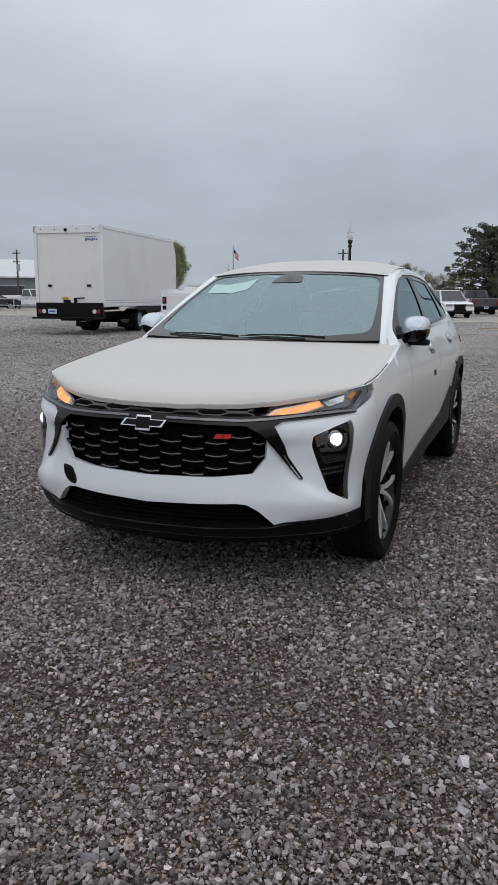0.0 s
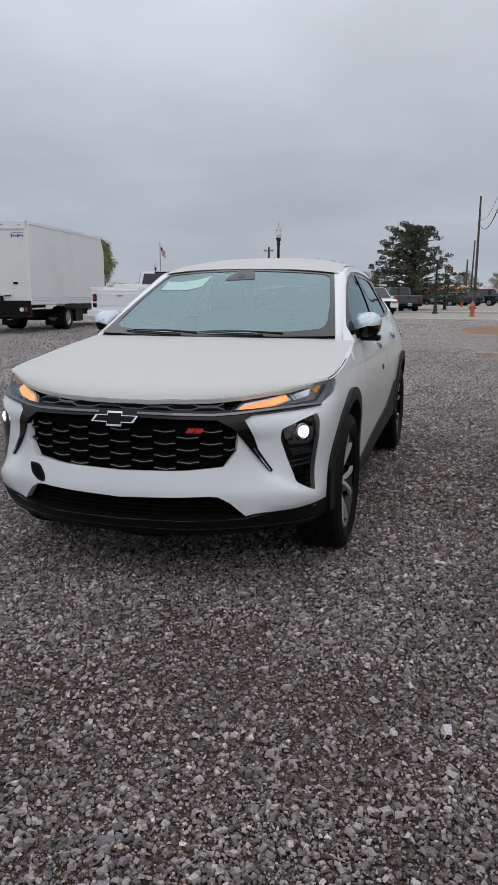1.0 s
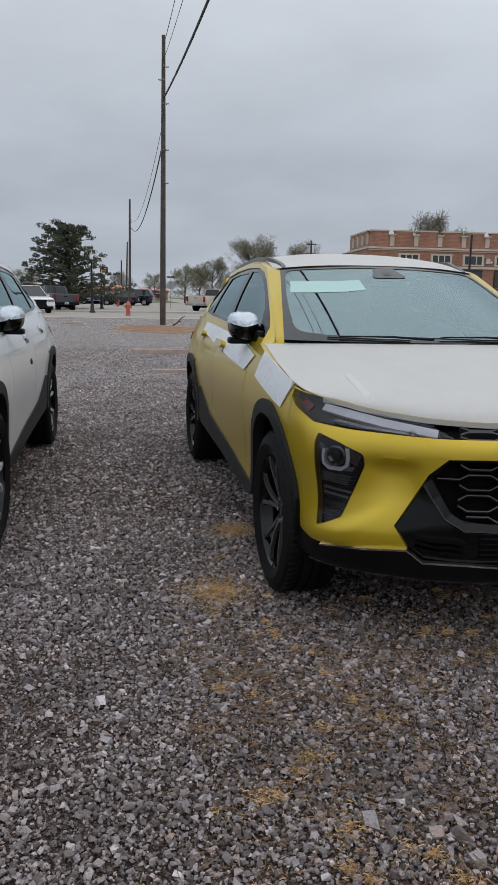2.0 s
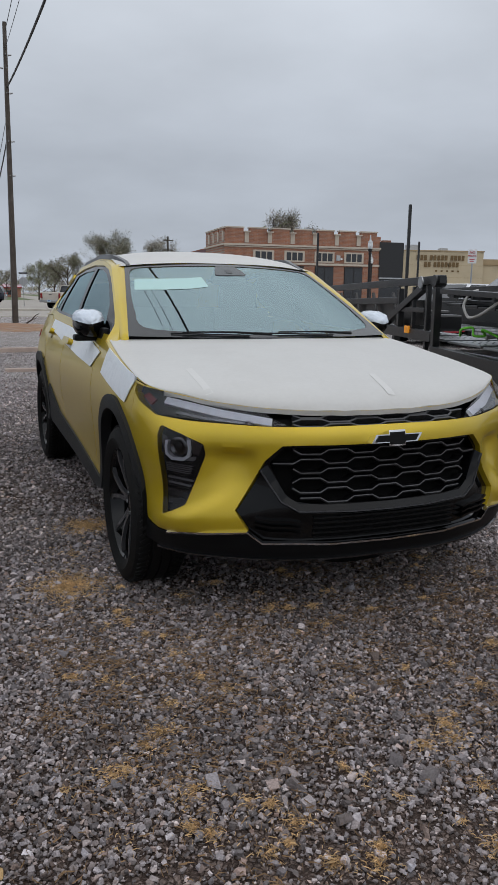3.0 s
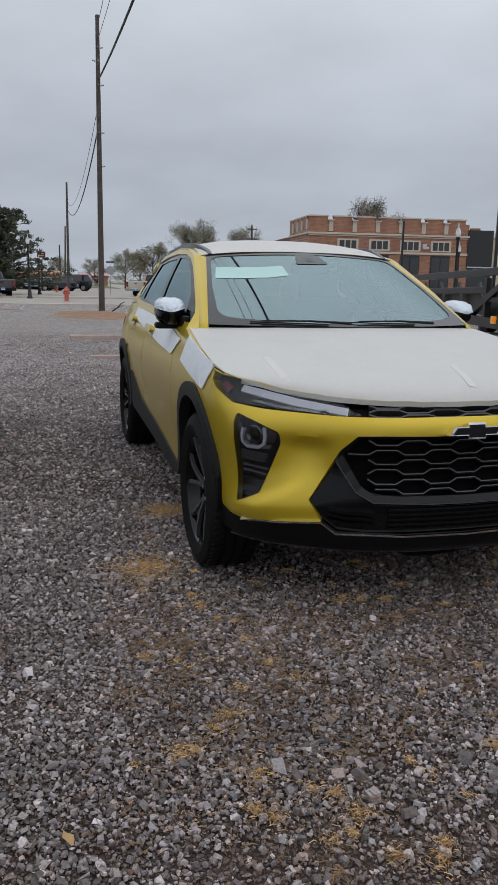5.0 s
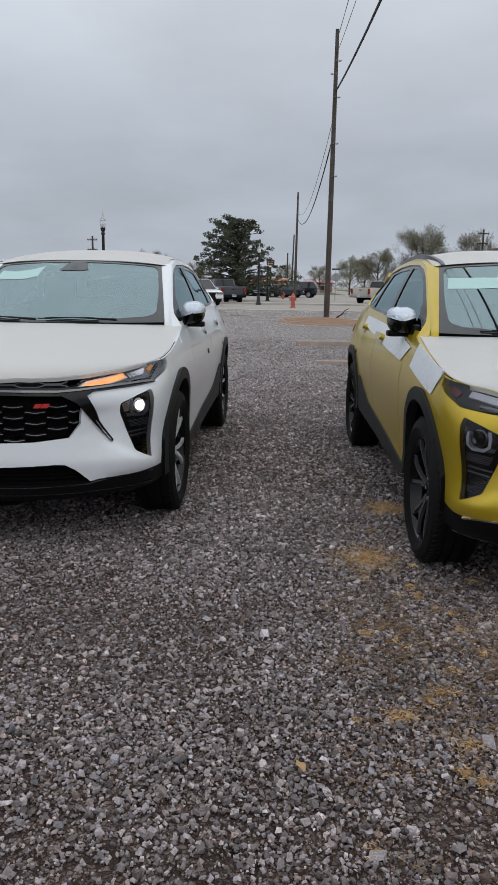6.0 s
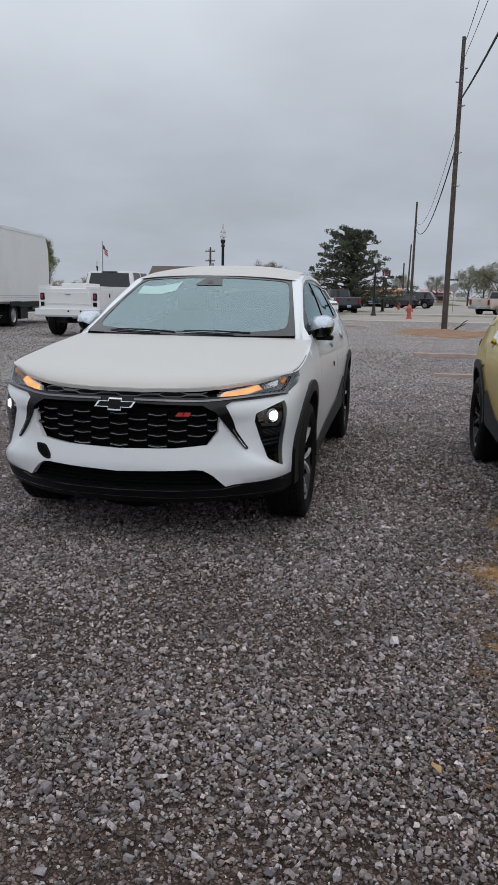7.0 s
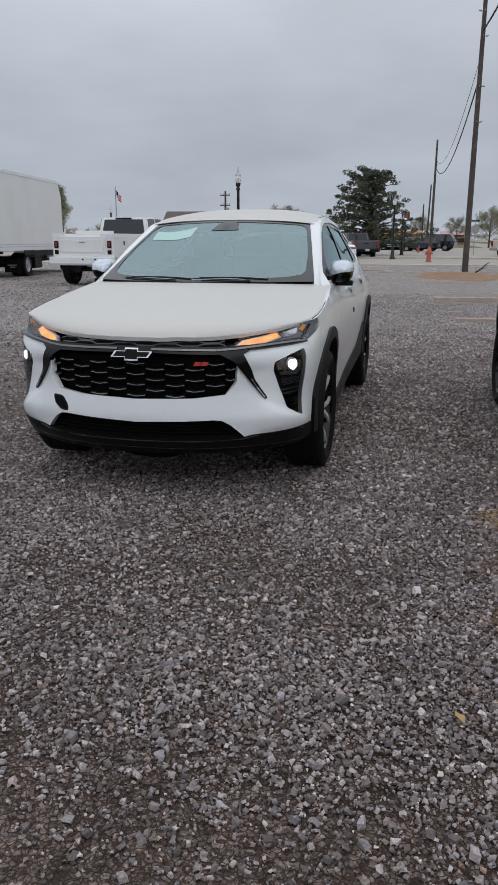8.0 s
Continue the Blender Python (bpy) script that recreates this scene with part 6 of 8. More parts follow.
# ---- buildings ----
def brick_hall():
    """The orange brick hall with a battlemented parapet; its corner over the origin, its front along +x."""
    t = thing("brick_building", pose(17.90, 48.75, 0, 0, 0, -3) @ Matrix.Diagonal((1, 1, 1.08, 1)), "orange brick building with pale battlemented parapet and storefronts", "building")
    part("wall", cbox((6.0, .2, 2.35), (12.0, .4, 4.7)), M_BRICK, t, "orange brick front wall")
    part("side_wall", cbox((.2, 3.0, 2.35), (.4, 5.2, 4.7)), M_BRICK, t, "orange brick side wall")
    part("back_wall", cbox((6.0, 5.8, 2.35), (12.0, .4, 4.7)), M_BRICK, t)
    part("end_wall", cbox((11.8, 3.0, 2.35), (.4, 5.2, 4.7)), M_BRICK, t)
    part("roof_deck", cbox((6.0, 3.0, 4.6), (11.2, 5.2, .15)), M_ROOFBROWN, t)
    x, i = 0.0, 0
    part("parapet", cbox((6.0, .2, 4.98), (12.0, .4, .56)), M_BRICK, t)
    part("parapet_side", cbox((.2, 3.2, 4.98), (.4, 5.6, .56)), M_BRICK, t)
    for k in range(7):
        x0 = k * 1.72
        part("merlon", cbox((x0 + .74, .2, 5.38), (1.26, .4, .26)), M_BRICK, t)
        part("coping", cbox((x0 + .74, .2, 5.54), (1.38, .5, .09), .01), M_CAST, t)
        if k:
            part("crenel_stone", cbox((x0 - .12, -.03, 4.95), (.30, .10, .74), .01), M_CAST, t)
            part("crenel_sill", cbox((x0 - .12, .0, 5.28), (.46, .46, .07), .01), M_CAST, t)
    for k in range(4):
        y0 = k * 1.43 + .5
        part("merlon", cbox((.2, y0 + .62, 5.38), (.4, 1.02, .26)), M_BRICK, t)
        part("coping", cbox((.2, y0 + .62, 5.54), (.5, 1.14, .09), .01), M_CAST, t)
        part("crenel_stone", cbox((-.03, y0 - .09, 4.98), (.10, .30, .62), .01), M_CAST, t)
    part("cornice", cbox((5.95, -.05, 4.45), (12.1, .22, .12), .015), M_CAST, t)
    part("cornice", cbox((5.95, -.02, 4.33), (12.0, .12, .07), .01), M_CAST, t)
    part("cornice", cbox((-.03, 3.0, 4.45), (.22, 6.0, .12), .015), M_CAST, t)
    part("string_course", cbox((5.95, -.03, 3.30), (12.0, .12, .14), .015), M_CAST, t)
    for x0, w in ((2.1, 1.55), (4.44, 1.55), (6.77, 1.55), (9.1, 1.55)):
        win = part("window", cbox((x0 + w / 2, -.015, 3.78), (w, .10, .72), .01), M_CAST, t, "transom window in a pale stone frame")
        for k in range(3):
            part("pane", cbox((x0 + .12 + (w - .24) * (k + .5) / 3, -.06, 3.78), ((w - .24) / 3 - .08, .03, .52)), M_DARKGLASS, win)
        shop = part("shopfront", cbox((x0 + w / 2, -.02, 1.62), (w - .1, .10, 3.1), .01), M_IRON, t, "dark glazed shopfront")
        for k in range(2):
            part("pane", cbox((x0 + .05 + (w - .1) * (k + .5) / 2, -.075, 1.65), ((w - .1) / 2 - .09, .02, 2.8)), M_DARKGLASS, shop)
    part("vent_box", cbox((8.62, -.06, 3.75), (.30, .14, .35), .02), M_SHED, t)
    part("flood_lamp", cbox((8.86, -.05, 3.68), (.14, .16, .12), .02), M_SIGNWHITE, t)
    part("brick_annex", cbox((.9, 13, 2.25), (1.6, 14, 4.5)), M_BRICK, t, "lower dark red wing")
    part("annex_band", cbox((.05, 13, 4.0), (.12, 14, .8)), M_MAROON, t)


brick_hall()


def bank():
    t = thing("bank_building", pose(31.7, 47.9, 0, 0, 0, -16), "cream stucco bank building with gold lettering", "building")
    part("wall", cbox((3.1, 3, 2.36), (6.2, 6, 4.72), .02), M_STUCCO, t, "cream wall with shallow joints")
    part("coping", cbox((3.1, 3, 4.76), (6.3, 6.1, .09), .01), M_STUCCO2, t)
    for z in (1.0, 1.9, 2.8, 3.7):
        part("joint", cbox((3.1, -.004, z), (6.18, .012, .02)), M_STUCCO2, t)
    part("low_wing", cbox((10.2, 3.4, 2.1), (8.0, 6, 4.2), .02), M_STUCCO, t, "lower cream wing")
    part("wing_fascia", cbox((10.2, .36, 4.0), (8.05, .14, .45), .01), M_STUCCO2, t)
    part("roof_unit", cbox((1.6, 3.5, 5.1), (1.0, 1.0, .6), .03), M_SHED, t)
    part("roof_unit", cbox((4.2, 3.9, 5.0), (.6, .8, .4), .03), M_SHED, t)
    # the name in gold, as plain bars
    rows = ((4.28, (.40, .37, .30), (1.05,)), (3.72, (.4,), ()))
    x = 1.15
    for word in (3, 5, 4):
        for k in range(word):
            part("letter_bar", cbox((x, -.05, 4.25), (.20, .06, .36), .01), M_GOLD, t)
            x += .285
        x += .16
    x = 1.75
    for word in (2, 7):
        for k in range(word):
            part("letter_bar", cbox((x, -.05, 3.75), (.20, .06, .36), .01), M_GOLD, t)
            x += .285
        x += .16
    for k in range(5):
        part("mark_bar", cbox((2.6 + .42 * k, -.03, 3.28), (.16, .03, .12)), M_GOLD, t)


bank()


def dark_board():
    t = thing("black_storefront", pose(29.8, 48.0, 0, 0, 0, -8), "black boarded storefront between brick and cream walls", "building")
    part("upper_board", cbox((.95, .3, 4.0), (1.9, .5, 2.6), .01), M_BLACKPANEL, t)
    part("lower_front", cbox((.95, .5, 1.35), (1.9, .5, 2.7)), M_DARKGLASS, t)
    part("sill", cbox((.95, .2, 2.68), (1.9, .6, .08)), M_SHED, t)
    part("red_coping", cbox((.6, .4, 5.38), (.7, .3, .16), .03), M_BRICK, t)


dark_board()


def shed(name, x, y, rz, w, d, h, wall, roof_mat, label, ridge=1.2, doors=0):
    t = thing(name, pose(x, y, 0, 0, 0, rz), label, "building")
    part("wall", cbox((0, 0, h / 2), (w, d, h), .02), wall, t)
    part("roof", prism(bmesh.new(), [(-d / 2 - .4, h), (0, h + ridge), (d / 2 + .4, h), (d / 2 + .4, h + .15), (0, h + ridge + .15), (-d / 2 - .4, h + .15)], -w / 2 - .3, w / 2 + .3, "X"), roof_mat, t)
    for k in range(doors):
        win = part("window", cbox((-w / 2 + w * (k + .5) / doors, -d / 2 - .01, h * .5), (w / doors * .5, .06, h * .45)), M_DARKGLASS, t)
        part("frame", cbox((-w / 2 + w * (k + .5) / doors, -d / 2 - .02, h * .74), (w / doors * .56, .1, .08)), M_SHED, win)
    return t


shed("warehouse", -57, 69, 38, 16, 18, 3.1, M_SHEDGREY, M_ROOFPALE, "low grey metal warehouse with a pale roof", 2.1, 3)
shed("brown_roof_house", -21.9, 74, 10, 6.5, 8, 2.35, M_STUCCO2, M_ROOFBROWN, "low house with a brown metal roof", 1.6, 2)
shed("restaurant", -4.3, 98, 0, 8.5, 8, 1.75, M_STUCCO, M_ORANGE, "low restaurant with an orange roof", .45, 4)
shed("far_red_shed", 5.6, 190, 0, 9, 8, 2.2, M_BRICK, M_REDPAINT, "distant low red building", .8, 2)
shed("far_white_shed", -1.5, 150, 0, 8, 8, 2.0, M_SHED, M_SHED, "distant low white building", .8, 2)


def pylon_sign(x, y):
    t = thing("pylon_sign", pose(x, y, 0), "dark red restaurant sign on a pole", "sign")
    part("pole", rod(bmesh.new(), (0, 0, 0), (0, 0, 3.2), .1, .1, 8), M_IRON, t)
    part("panel", cbox((0, 0, 3.85), (.85, .2, .62), .03), M_MAROON, t)
    for k in range(2):
        part("text_bar", cbox((0, -.105, 3.97 - .24 * k), (.5, .02, .07)), M_STUCCO, t)


pylon_sign(-1.46, 82)


def rail_fence(x0, y0, x1, y1):
    t = thing("pipe_fence", pose(x0, y0, 0), "low pipe fence at the lot's far edge", "fence")
    d = Vector((x1 - x0, y1 - y0, 0))
    k = 7
    for i in range(k):
        p = d * i / (k - 1)
        part("post", rod(bmesh.new(), (p.x, p.y, 0), (p.x, p.y, 1.1), .045, .045, 6), M_STEEL, t)
    for z in (.55, 1.05):
        part("pipe", rod(bmesh.new(), (0, 0, z), (d.x, d.y, z), .035, .035, 6), M_STEEL, t)


rail_fence(-42, 44.5, -29, 46.5)


# ---- trees ----
def leaf_cloud(name, centres, radii, per, size, material, parent, seed, flat=.7, label="", slim=.5):
    """A crown of many small leaf blades or twigs gathered in clumps; slim is a blade's breadth to its length."""
    rng = np.random.default_rng(seed)
    c = np.repeat(np.array(centres), per, axis=0)
    r = np.repeat(np.array(radii), per)
    v = rng.normal(size=c.shape)
    v /= np.linalg.norm(v, axis=1)[:, None]
    p = c + v * (r * rng.uniform(.25, 1, len(r)) ** .6)[:, None] * (1, 1, flat)
    a, b = rng.normal(size=p.shape), rng.normal(size=p.shape)
    if slim < .3:
        a = a * .7 + v + (0, 0, .5)
    a /= np.linalg.norm(a, axis=1)[:, None]
    b -= a * (a * b).sum(1)[:, None]
    b /= np.linalg.norm(b, axis=1)[:, None]
    s = size * rng.uniform(.6, 1.4, len(p))[:, None]
    V = np.stack([p - a * s, p + b * s * slim, p + a * s, p - b * s * slim], 1).reshape(-1, 3)
    me = bpy.data.meshes.new(name)
    n = len(p)
    me.vertices.add(4 * n)
    me.vertices.foreach_set("co", V.ravel())
    me.loops.add(4 * n)
    me.loops.foreach_set("vertex_index", np.arange(4 * n, dtype=np.int32))
    me.polygons.add(n)
    me.polygons.foreach_set("loop_start", np.arange(0, 4 * n, 4, dtype=np.int32))
    me.update(calc_edges=True)
    me.materials.append(material)
    ob = new(name, me)
    ob.parent = parent
    return tagged(ob, label, "", "", "stuff") if label else ob


def limbs(bm, p, d, length, r, depth, rng, tips, spread=.6, up=.15):
    """Grows a limb and its forks; gathers the twig ends."""
    pts = [p]
    q, e = Vector(p), Vector(d)
    for _ in range(4):
        e = (e + Vector(rng.normal(size=3)) * .14 + Vector((0, 0, up * .3))).normalized()
        q = q + e * length / 4
        pts.append(q.copy())
    tube(bm, pts, [r * (1 - .55 * i / 4) for i in range(5)], 6 if depth > 1 else 4, False)
    if depth == 0:
        tips += pts[2:]
        return
    for k in range(3 if depth > 1 else 4):
        n = Vector(rng.normal(size=3))
        c = (e + n * spread * .6 + Vector((0, 0, up))).normalized()
        limbs(bm, pts[rng.integers(2, 5)], c, length * rng.uniform(.6, .8), r * .5, depth - 1, rng, tips, spread, up)


def broadleaf(x, y, h, seed, leaf, per, size, label, width=.6, name="tree", twigs=14):
    """A spring tree: a forked trunk, a haze of fine twigs and young leaves among them."""
    rng = np.random.default_rng(seed)
    t = thing(name, pose(x, y, 0), label, "tree", "street trees")
    bm, tips = bmesh.new(), []
    tube(bm, [(0, 0, -.1), (.03, .02, h * .2), (0, .05, h * .7)], [h * .026, h * .020, h * .006], 8)
    for k in range(12):
        a = k * 2.4 + rng.uniform(-.3, .3)
        f = k / 11
        limbs(bm, Vector((0, .05, h * (.13 + .45 * f))), Vector((math.cos(a) * width, math.sin(a) * width, .55 + .4 * f)).normalized(), h * (.34 - .10 * f) * (.45 + .7 * min(width, .8)), h * .010, 2, rng, tips, .8)
    k = h / max(p.z for p in tips)
    for v in bm.verts:
        v.co.z *= k
    tips = [Vector((p.x, p.y, p.z * k)) for p in tips]
    part("trunk", bm, M_BARK, t, "bare brown trunk and limbs", None, 60)
    at = [tuple(p) for p in tips]
    leaf_cloud("twig_haze", at, [h * .07] * len(at), twigs, h * .035, M_TWIG, t, seed + 100, .9, "", .045)
    leaf_cloud("crown", at, [h * .085] * len(at), max(2, per // 3), size * .8, leaf, t, seed, .8)
    return t


def pine(x, y, h, w, seed):
    rng = np.random.default_rng(seed)
    t = thing("pine_tree", pose(x, y, 0), "dark green pine with uneven tiers of needles", "tree")
    part("trunk", tube(bmesh.new(), [(0, 0, -.1), (.05, 0, h * .3), (-.05, .05, h * .65), (.05, 0, h * .96)], [.17, .13, .08, .02], 9), M_BARK, t, "brown trunk", None, 60)
    cs, rs = [], []
    for k in range(76):
        z = h * (.07 + .90 * (k / 83) ** 1.25)
        f = z / h
        reach = w * .5 * float(np.interp(f, [0, .08, .2, .32, .45, .6, .75, .9, 1], [.9, 1.0, .95, .78, .62, .52, .42, .26, .08])) * rng.uniform(.68, 1.08)
        a = k * 2.4 + rng.uniform(-.5, .5)
        d = Vector((math.cos(a), math.sin(a), .08 + .22 * f))
        bm = bmesh.new()
        p = [Vector((0, 0, z)), Vector((0, 0, z)) + d * reach * .5 + Vector((0, 0, .04 * reach)), Vector((0, 0, z)) + d * reach]
        tube(bm, p, [.06, .04, .015], 5, False)
        tagged(part("limb", bm, M_BARK, t))
        for j in range(6):
            u = .14 + .9 * j / 5
            q = Vector((0, 0, z)) + d * reach * u + Vector((rng.normal() * .22, rng.normal() * .22, rng.normal() * .1 + .1))
            cs.append(tuple(q))
            rs.append(rng.uniform(.24, .46))
    leaf_cloud("crown", cs, rs, 80, .080, M_NEEDLE, t, seed, .55)


pine(-3.75, 61.3, 7.3, 10.2, 11)
broadleaf(-26.0, 49.9, 5.2, 21, M_SPRING, 40, .085, "young broadleaf tree with fresh green leaves behind a truck", .20)
broadleaf(10.2, 125, 6.2, 22, M_HAZELEAF, 26, .10, "budding broadleaf tree by the side road", .8)
broadleaf(13.2, 132, 6.6, 23, M_BUD, 7, .10, "sparse budding broadleaf tree", .6)
broadleaf(12.6, 104, 6.6, 24, M_OLIVE, 26, .10, "olive budding tree on the verge", .8)
broadleaf(17.6, 97, 9.0, 25, M_OLIVE, 33, .10, "large olive budding tree on the verge", .9)
broadleaf(25.5, 103, 9.0, 26, M_BUD, 4, .08, "nearly bare tree behind the brick wing", .7)
broadleaf(27.2, 61.2, 8.6, 27, M_LEAF, 7, .08, "young green tree behind the brick hall", .22)
broadleaf(30.6, 63.2, 7.6, 28, M_LEAF, 4, .08, "sparse young tree behind the brick hall", .22)
broadleaf(-12.5, 84, 4.3, 29, M_HAZELEAF, 8, .09, "pale green tree behind the pine", .9)
broadleaf(-16.5, 86, 5.2, 30, M_BUD, 6, .10, "bare tree beyond the road", .8)
broadleaf(-9.0, 78, 3.7, 31, M_HAZELEAF, 8, .09, "pale green tree beside the pine", 1.0)
broadleaf(-20.0, 110, 6.0, 32, M_BUD, 6, .11, "bare distant roadside tree", .8)
broadleaf(-1.0, 160, 6.0, 33, M_BUD, 6, .12, "bare tree far off", .8)
broadleaf(6.5, 170, 6.0, 34, M_BUD, 6, .12, "bare distant tree by the road", .8)


def far_woods(name, cx, cy, length, rz, h, seed, label):
    """A low belt of far trees."""
    rng = np.random.default_rng(seed)
    cs, rs = [], []
    for i in range(int(length / 3)):
        x = -length / 2 + i * 3 + rng.uniform(-1, 1)
        hh = h * rng.uniform(.45, 1.0)
        for k in range(6):
            cs.append((x + rng.normal() * 1.3, rng.normal() * 1.5, hh * rng.uniform(.15, .9)))
            rs.append(rng.uniform(.9, 1.7))
    holder = new(name)
    holder.matrix_basis = pose(cx, cy, 0, 0, 0, rz)
    tagged(holder, label, "woods", "", "stuff")
    leaf_cloud("crown", cs, rs, 34, .3, M_BUD, holder, seed, .8)


far_woods("far_trees", 0, 420, 500, 0, 9, 41, "low belt of distant trees")
far_woods("far_trees", -170, 190, 260, 55, 8, 42, "low belt of distant trees")
far_woods("far_trees", 130, 230, 240, -40, 9, 43, "low belt of distant trees")

# ---- other vehicles ----
def plain_wheel(t, m, r=.38, w=.26, rim=M_STEEL):
    hub = part("wheel", lathe(bmesh.new(), [(r * .66, -w * .4), (r * .62, .0), (r * .64, w * .42), (r * .60, w * .44), (r * .52, w * .30), (r * .22, w * .34), (r * .2, w * .44), (0, w * .45)], 22, "X"), rim, t, "", m, 40)
    part("tyre", lathe(bmesh.new(), [(r * .64, -w * .48), (r * .9, -w * .5), (r, -w * .36), (r, w * .36), (r * .9, w * .5), (r * .64, w * .48)], 26, "X"), M_RUBBER, hub, "black tyre", None, 40)
    return hub


def body_shell(bm, top, low, wheels, r, W, tuck=.06):
    """A closed body: top is a list of (y, z) from tail to nose, low the sill height, arches over the wheels."""
    bottom = []
    for yw in sorted(wheels, reverse=True):
        bottom += [(yw + r * math.cos(a), max(low, .38 + r * math.sin(a))) for a in lin(0, math.pi, 13)]
    outline = top + bottom
    k = len(outline)
    cols = []
    for f, inset in ((-1, tuck), (-.96, 0), (.96, 0), (1, tuck)):
        cols.append([bm.verts.new((f * W / 2, y, z)) for y, z in outline])
    ym, zm = sum(p[0] for p in outline) / k, .8
    for ci in (0, 3):
        for v, (y, z) in zip(cols[ci], outline):
            v.co.y = y + (.05 if y < ym else -.05) * (1 if z > low + .1 else 0)
            v.co.z = z - (.05 if z > .85 else 0)
    for a, b in zip(cols, cols[1:]):
        for i in range(k):
            bm.faces.new((a[i], a[(i + 1) % k], b[(i + 1) % k], b[i]))
    f1, f2 = bm.faces.new(cols[0]), bm.faces.new(cols[-1][::-1])
    bmesh.ops.triangulate(bm, faces=[f1, f2])
    bmesh.ops.recalc_face_normals(bm, faces=bm.faces)
    return bm


def cab_block(t, pts, W, Wt, paint, glass=M_DARKGLASS, pillars=(), rear_glass=True):
    """A cabin: pts = rear foot, rear top, front top, front foot as (y, z); windows on all sides."""
    (y0, z0), (y1, z1), (y2, z2), (y3, z3) = pts
    bm = bmesh.new()
    c = [bm.verts.new(v) for v in ((-W / 2, y0, z0), (W / 2, y0, z0), (W / 2, y3, z3), (-W / 2, y3, z3), (-Wt / 2, y1, z1), (Wt / 2, y1, z1), (Wt / 2, y2, z2), (-Wt / 2, y2, z2))]
    fs = [bm.faces.new([c[i] for i in f]) for f in ((0, 1, 2, 3), (4, 5, 6, 7), (0, 1, 5, 4), (1, 2, 6, 5), (2, 3, 7, 6), (3, 0, 4, 7))]
    bmesh.ops.recalc_face_normals(bm, faces=fs)
    bmesh.ops.bevel(bm, geom=list(bm.edges), offset=.05, segments=2, affect="EDGES")
    part("cab", bm, paint, t, "", None, 40)
    def quad(name, a, b, cc, d, inset, off, label=""):
        a, b, cc, d = map(Vector, (a, b, cc, d))
        m = (a + b + cc + d) / 4
        n = (b - a).cross(d - a).normalized()
        q = [p + (m - p) * inset for p in (a, b, cc, d)]
        bm = bmesh.new()
        lo = [bm.verts.new(p) for p in q]
        hi = [bm.verts.new(p + n * off) for p in q]
        bm.faces.new(hi)
        for i in range(4):
            bm.faces.new((lo[i], lo[(i + 1) % 4], hi[(i + 1) % 4], hi[i]))
        part(name, bm, glass, t, label)
    if rear_glass:
        quad("rear_window", (-W / 2, y0, z0), (W / 2, y0, z0), (Wt / 2, y1, z1), (-Wt / 2, y1, z1), .16, .012)
    quad("windscreen", (W / 2, y3, z3), (-W / 2, y3, z3), (-Wt / 2, y2, z2), (Wt / 2, y2, z2), .1, .012)
    edges = [0] + list(pillars) + [1]
    for a, b in zip(edges, edges[1:]):
        for s in (1, -1):
            lo0, lo1 = y0 + (y3 - y0) * a, y0 + (y3 - y0) * b
            hi0, hi1 = y1 + (y2 - y1) * a, y1 + (y2 - y1) * b
            zl0, zl1 = z0 + (z3 - z0) * a, z0 + (z3 - z0) * b
            q = [(s * W / 2, lo0, zl0), (s * W / 2, lo1, zl1), (s * Wt / 2, hi1, z1 + (z2 - z1) * b), (s * Wt / 2, hi0, z1 + (z2 - z1) * a)]
            if s < 0:
                q = [q[1], q[0], q[3], q[2]]
            quad("side_window", *q, .13, .012)


def plate(t, y, z, ny=-1, x=0):
    p = part("number_plate", cbox((x, y, z), (.31, .015, .16), .004), M_PLATE, t, "pale blue plate with plain bars")
    part("plate_bar", cbox((x, y + ny * .009, z), (.22, .004, .05)), M_BLUEMARK, p)


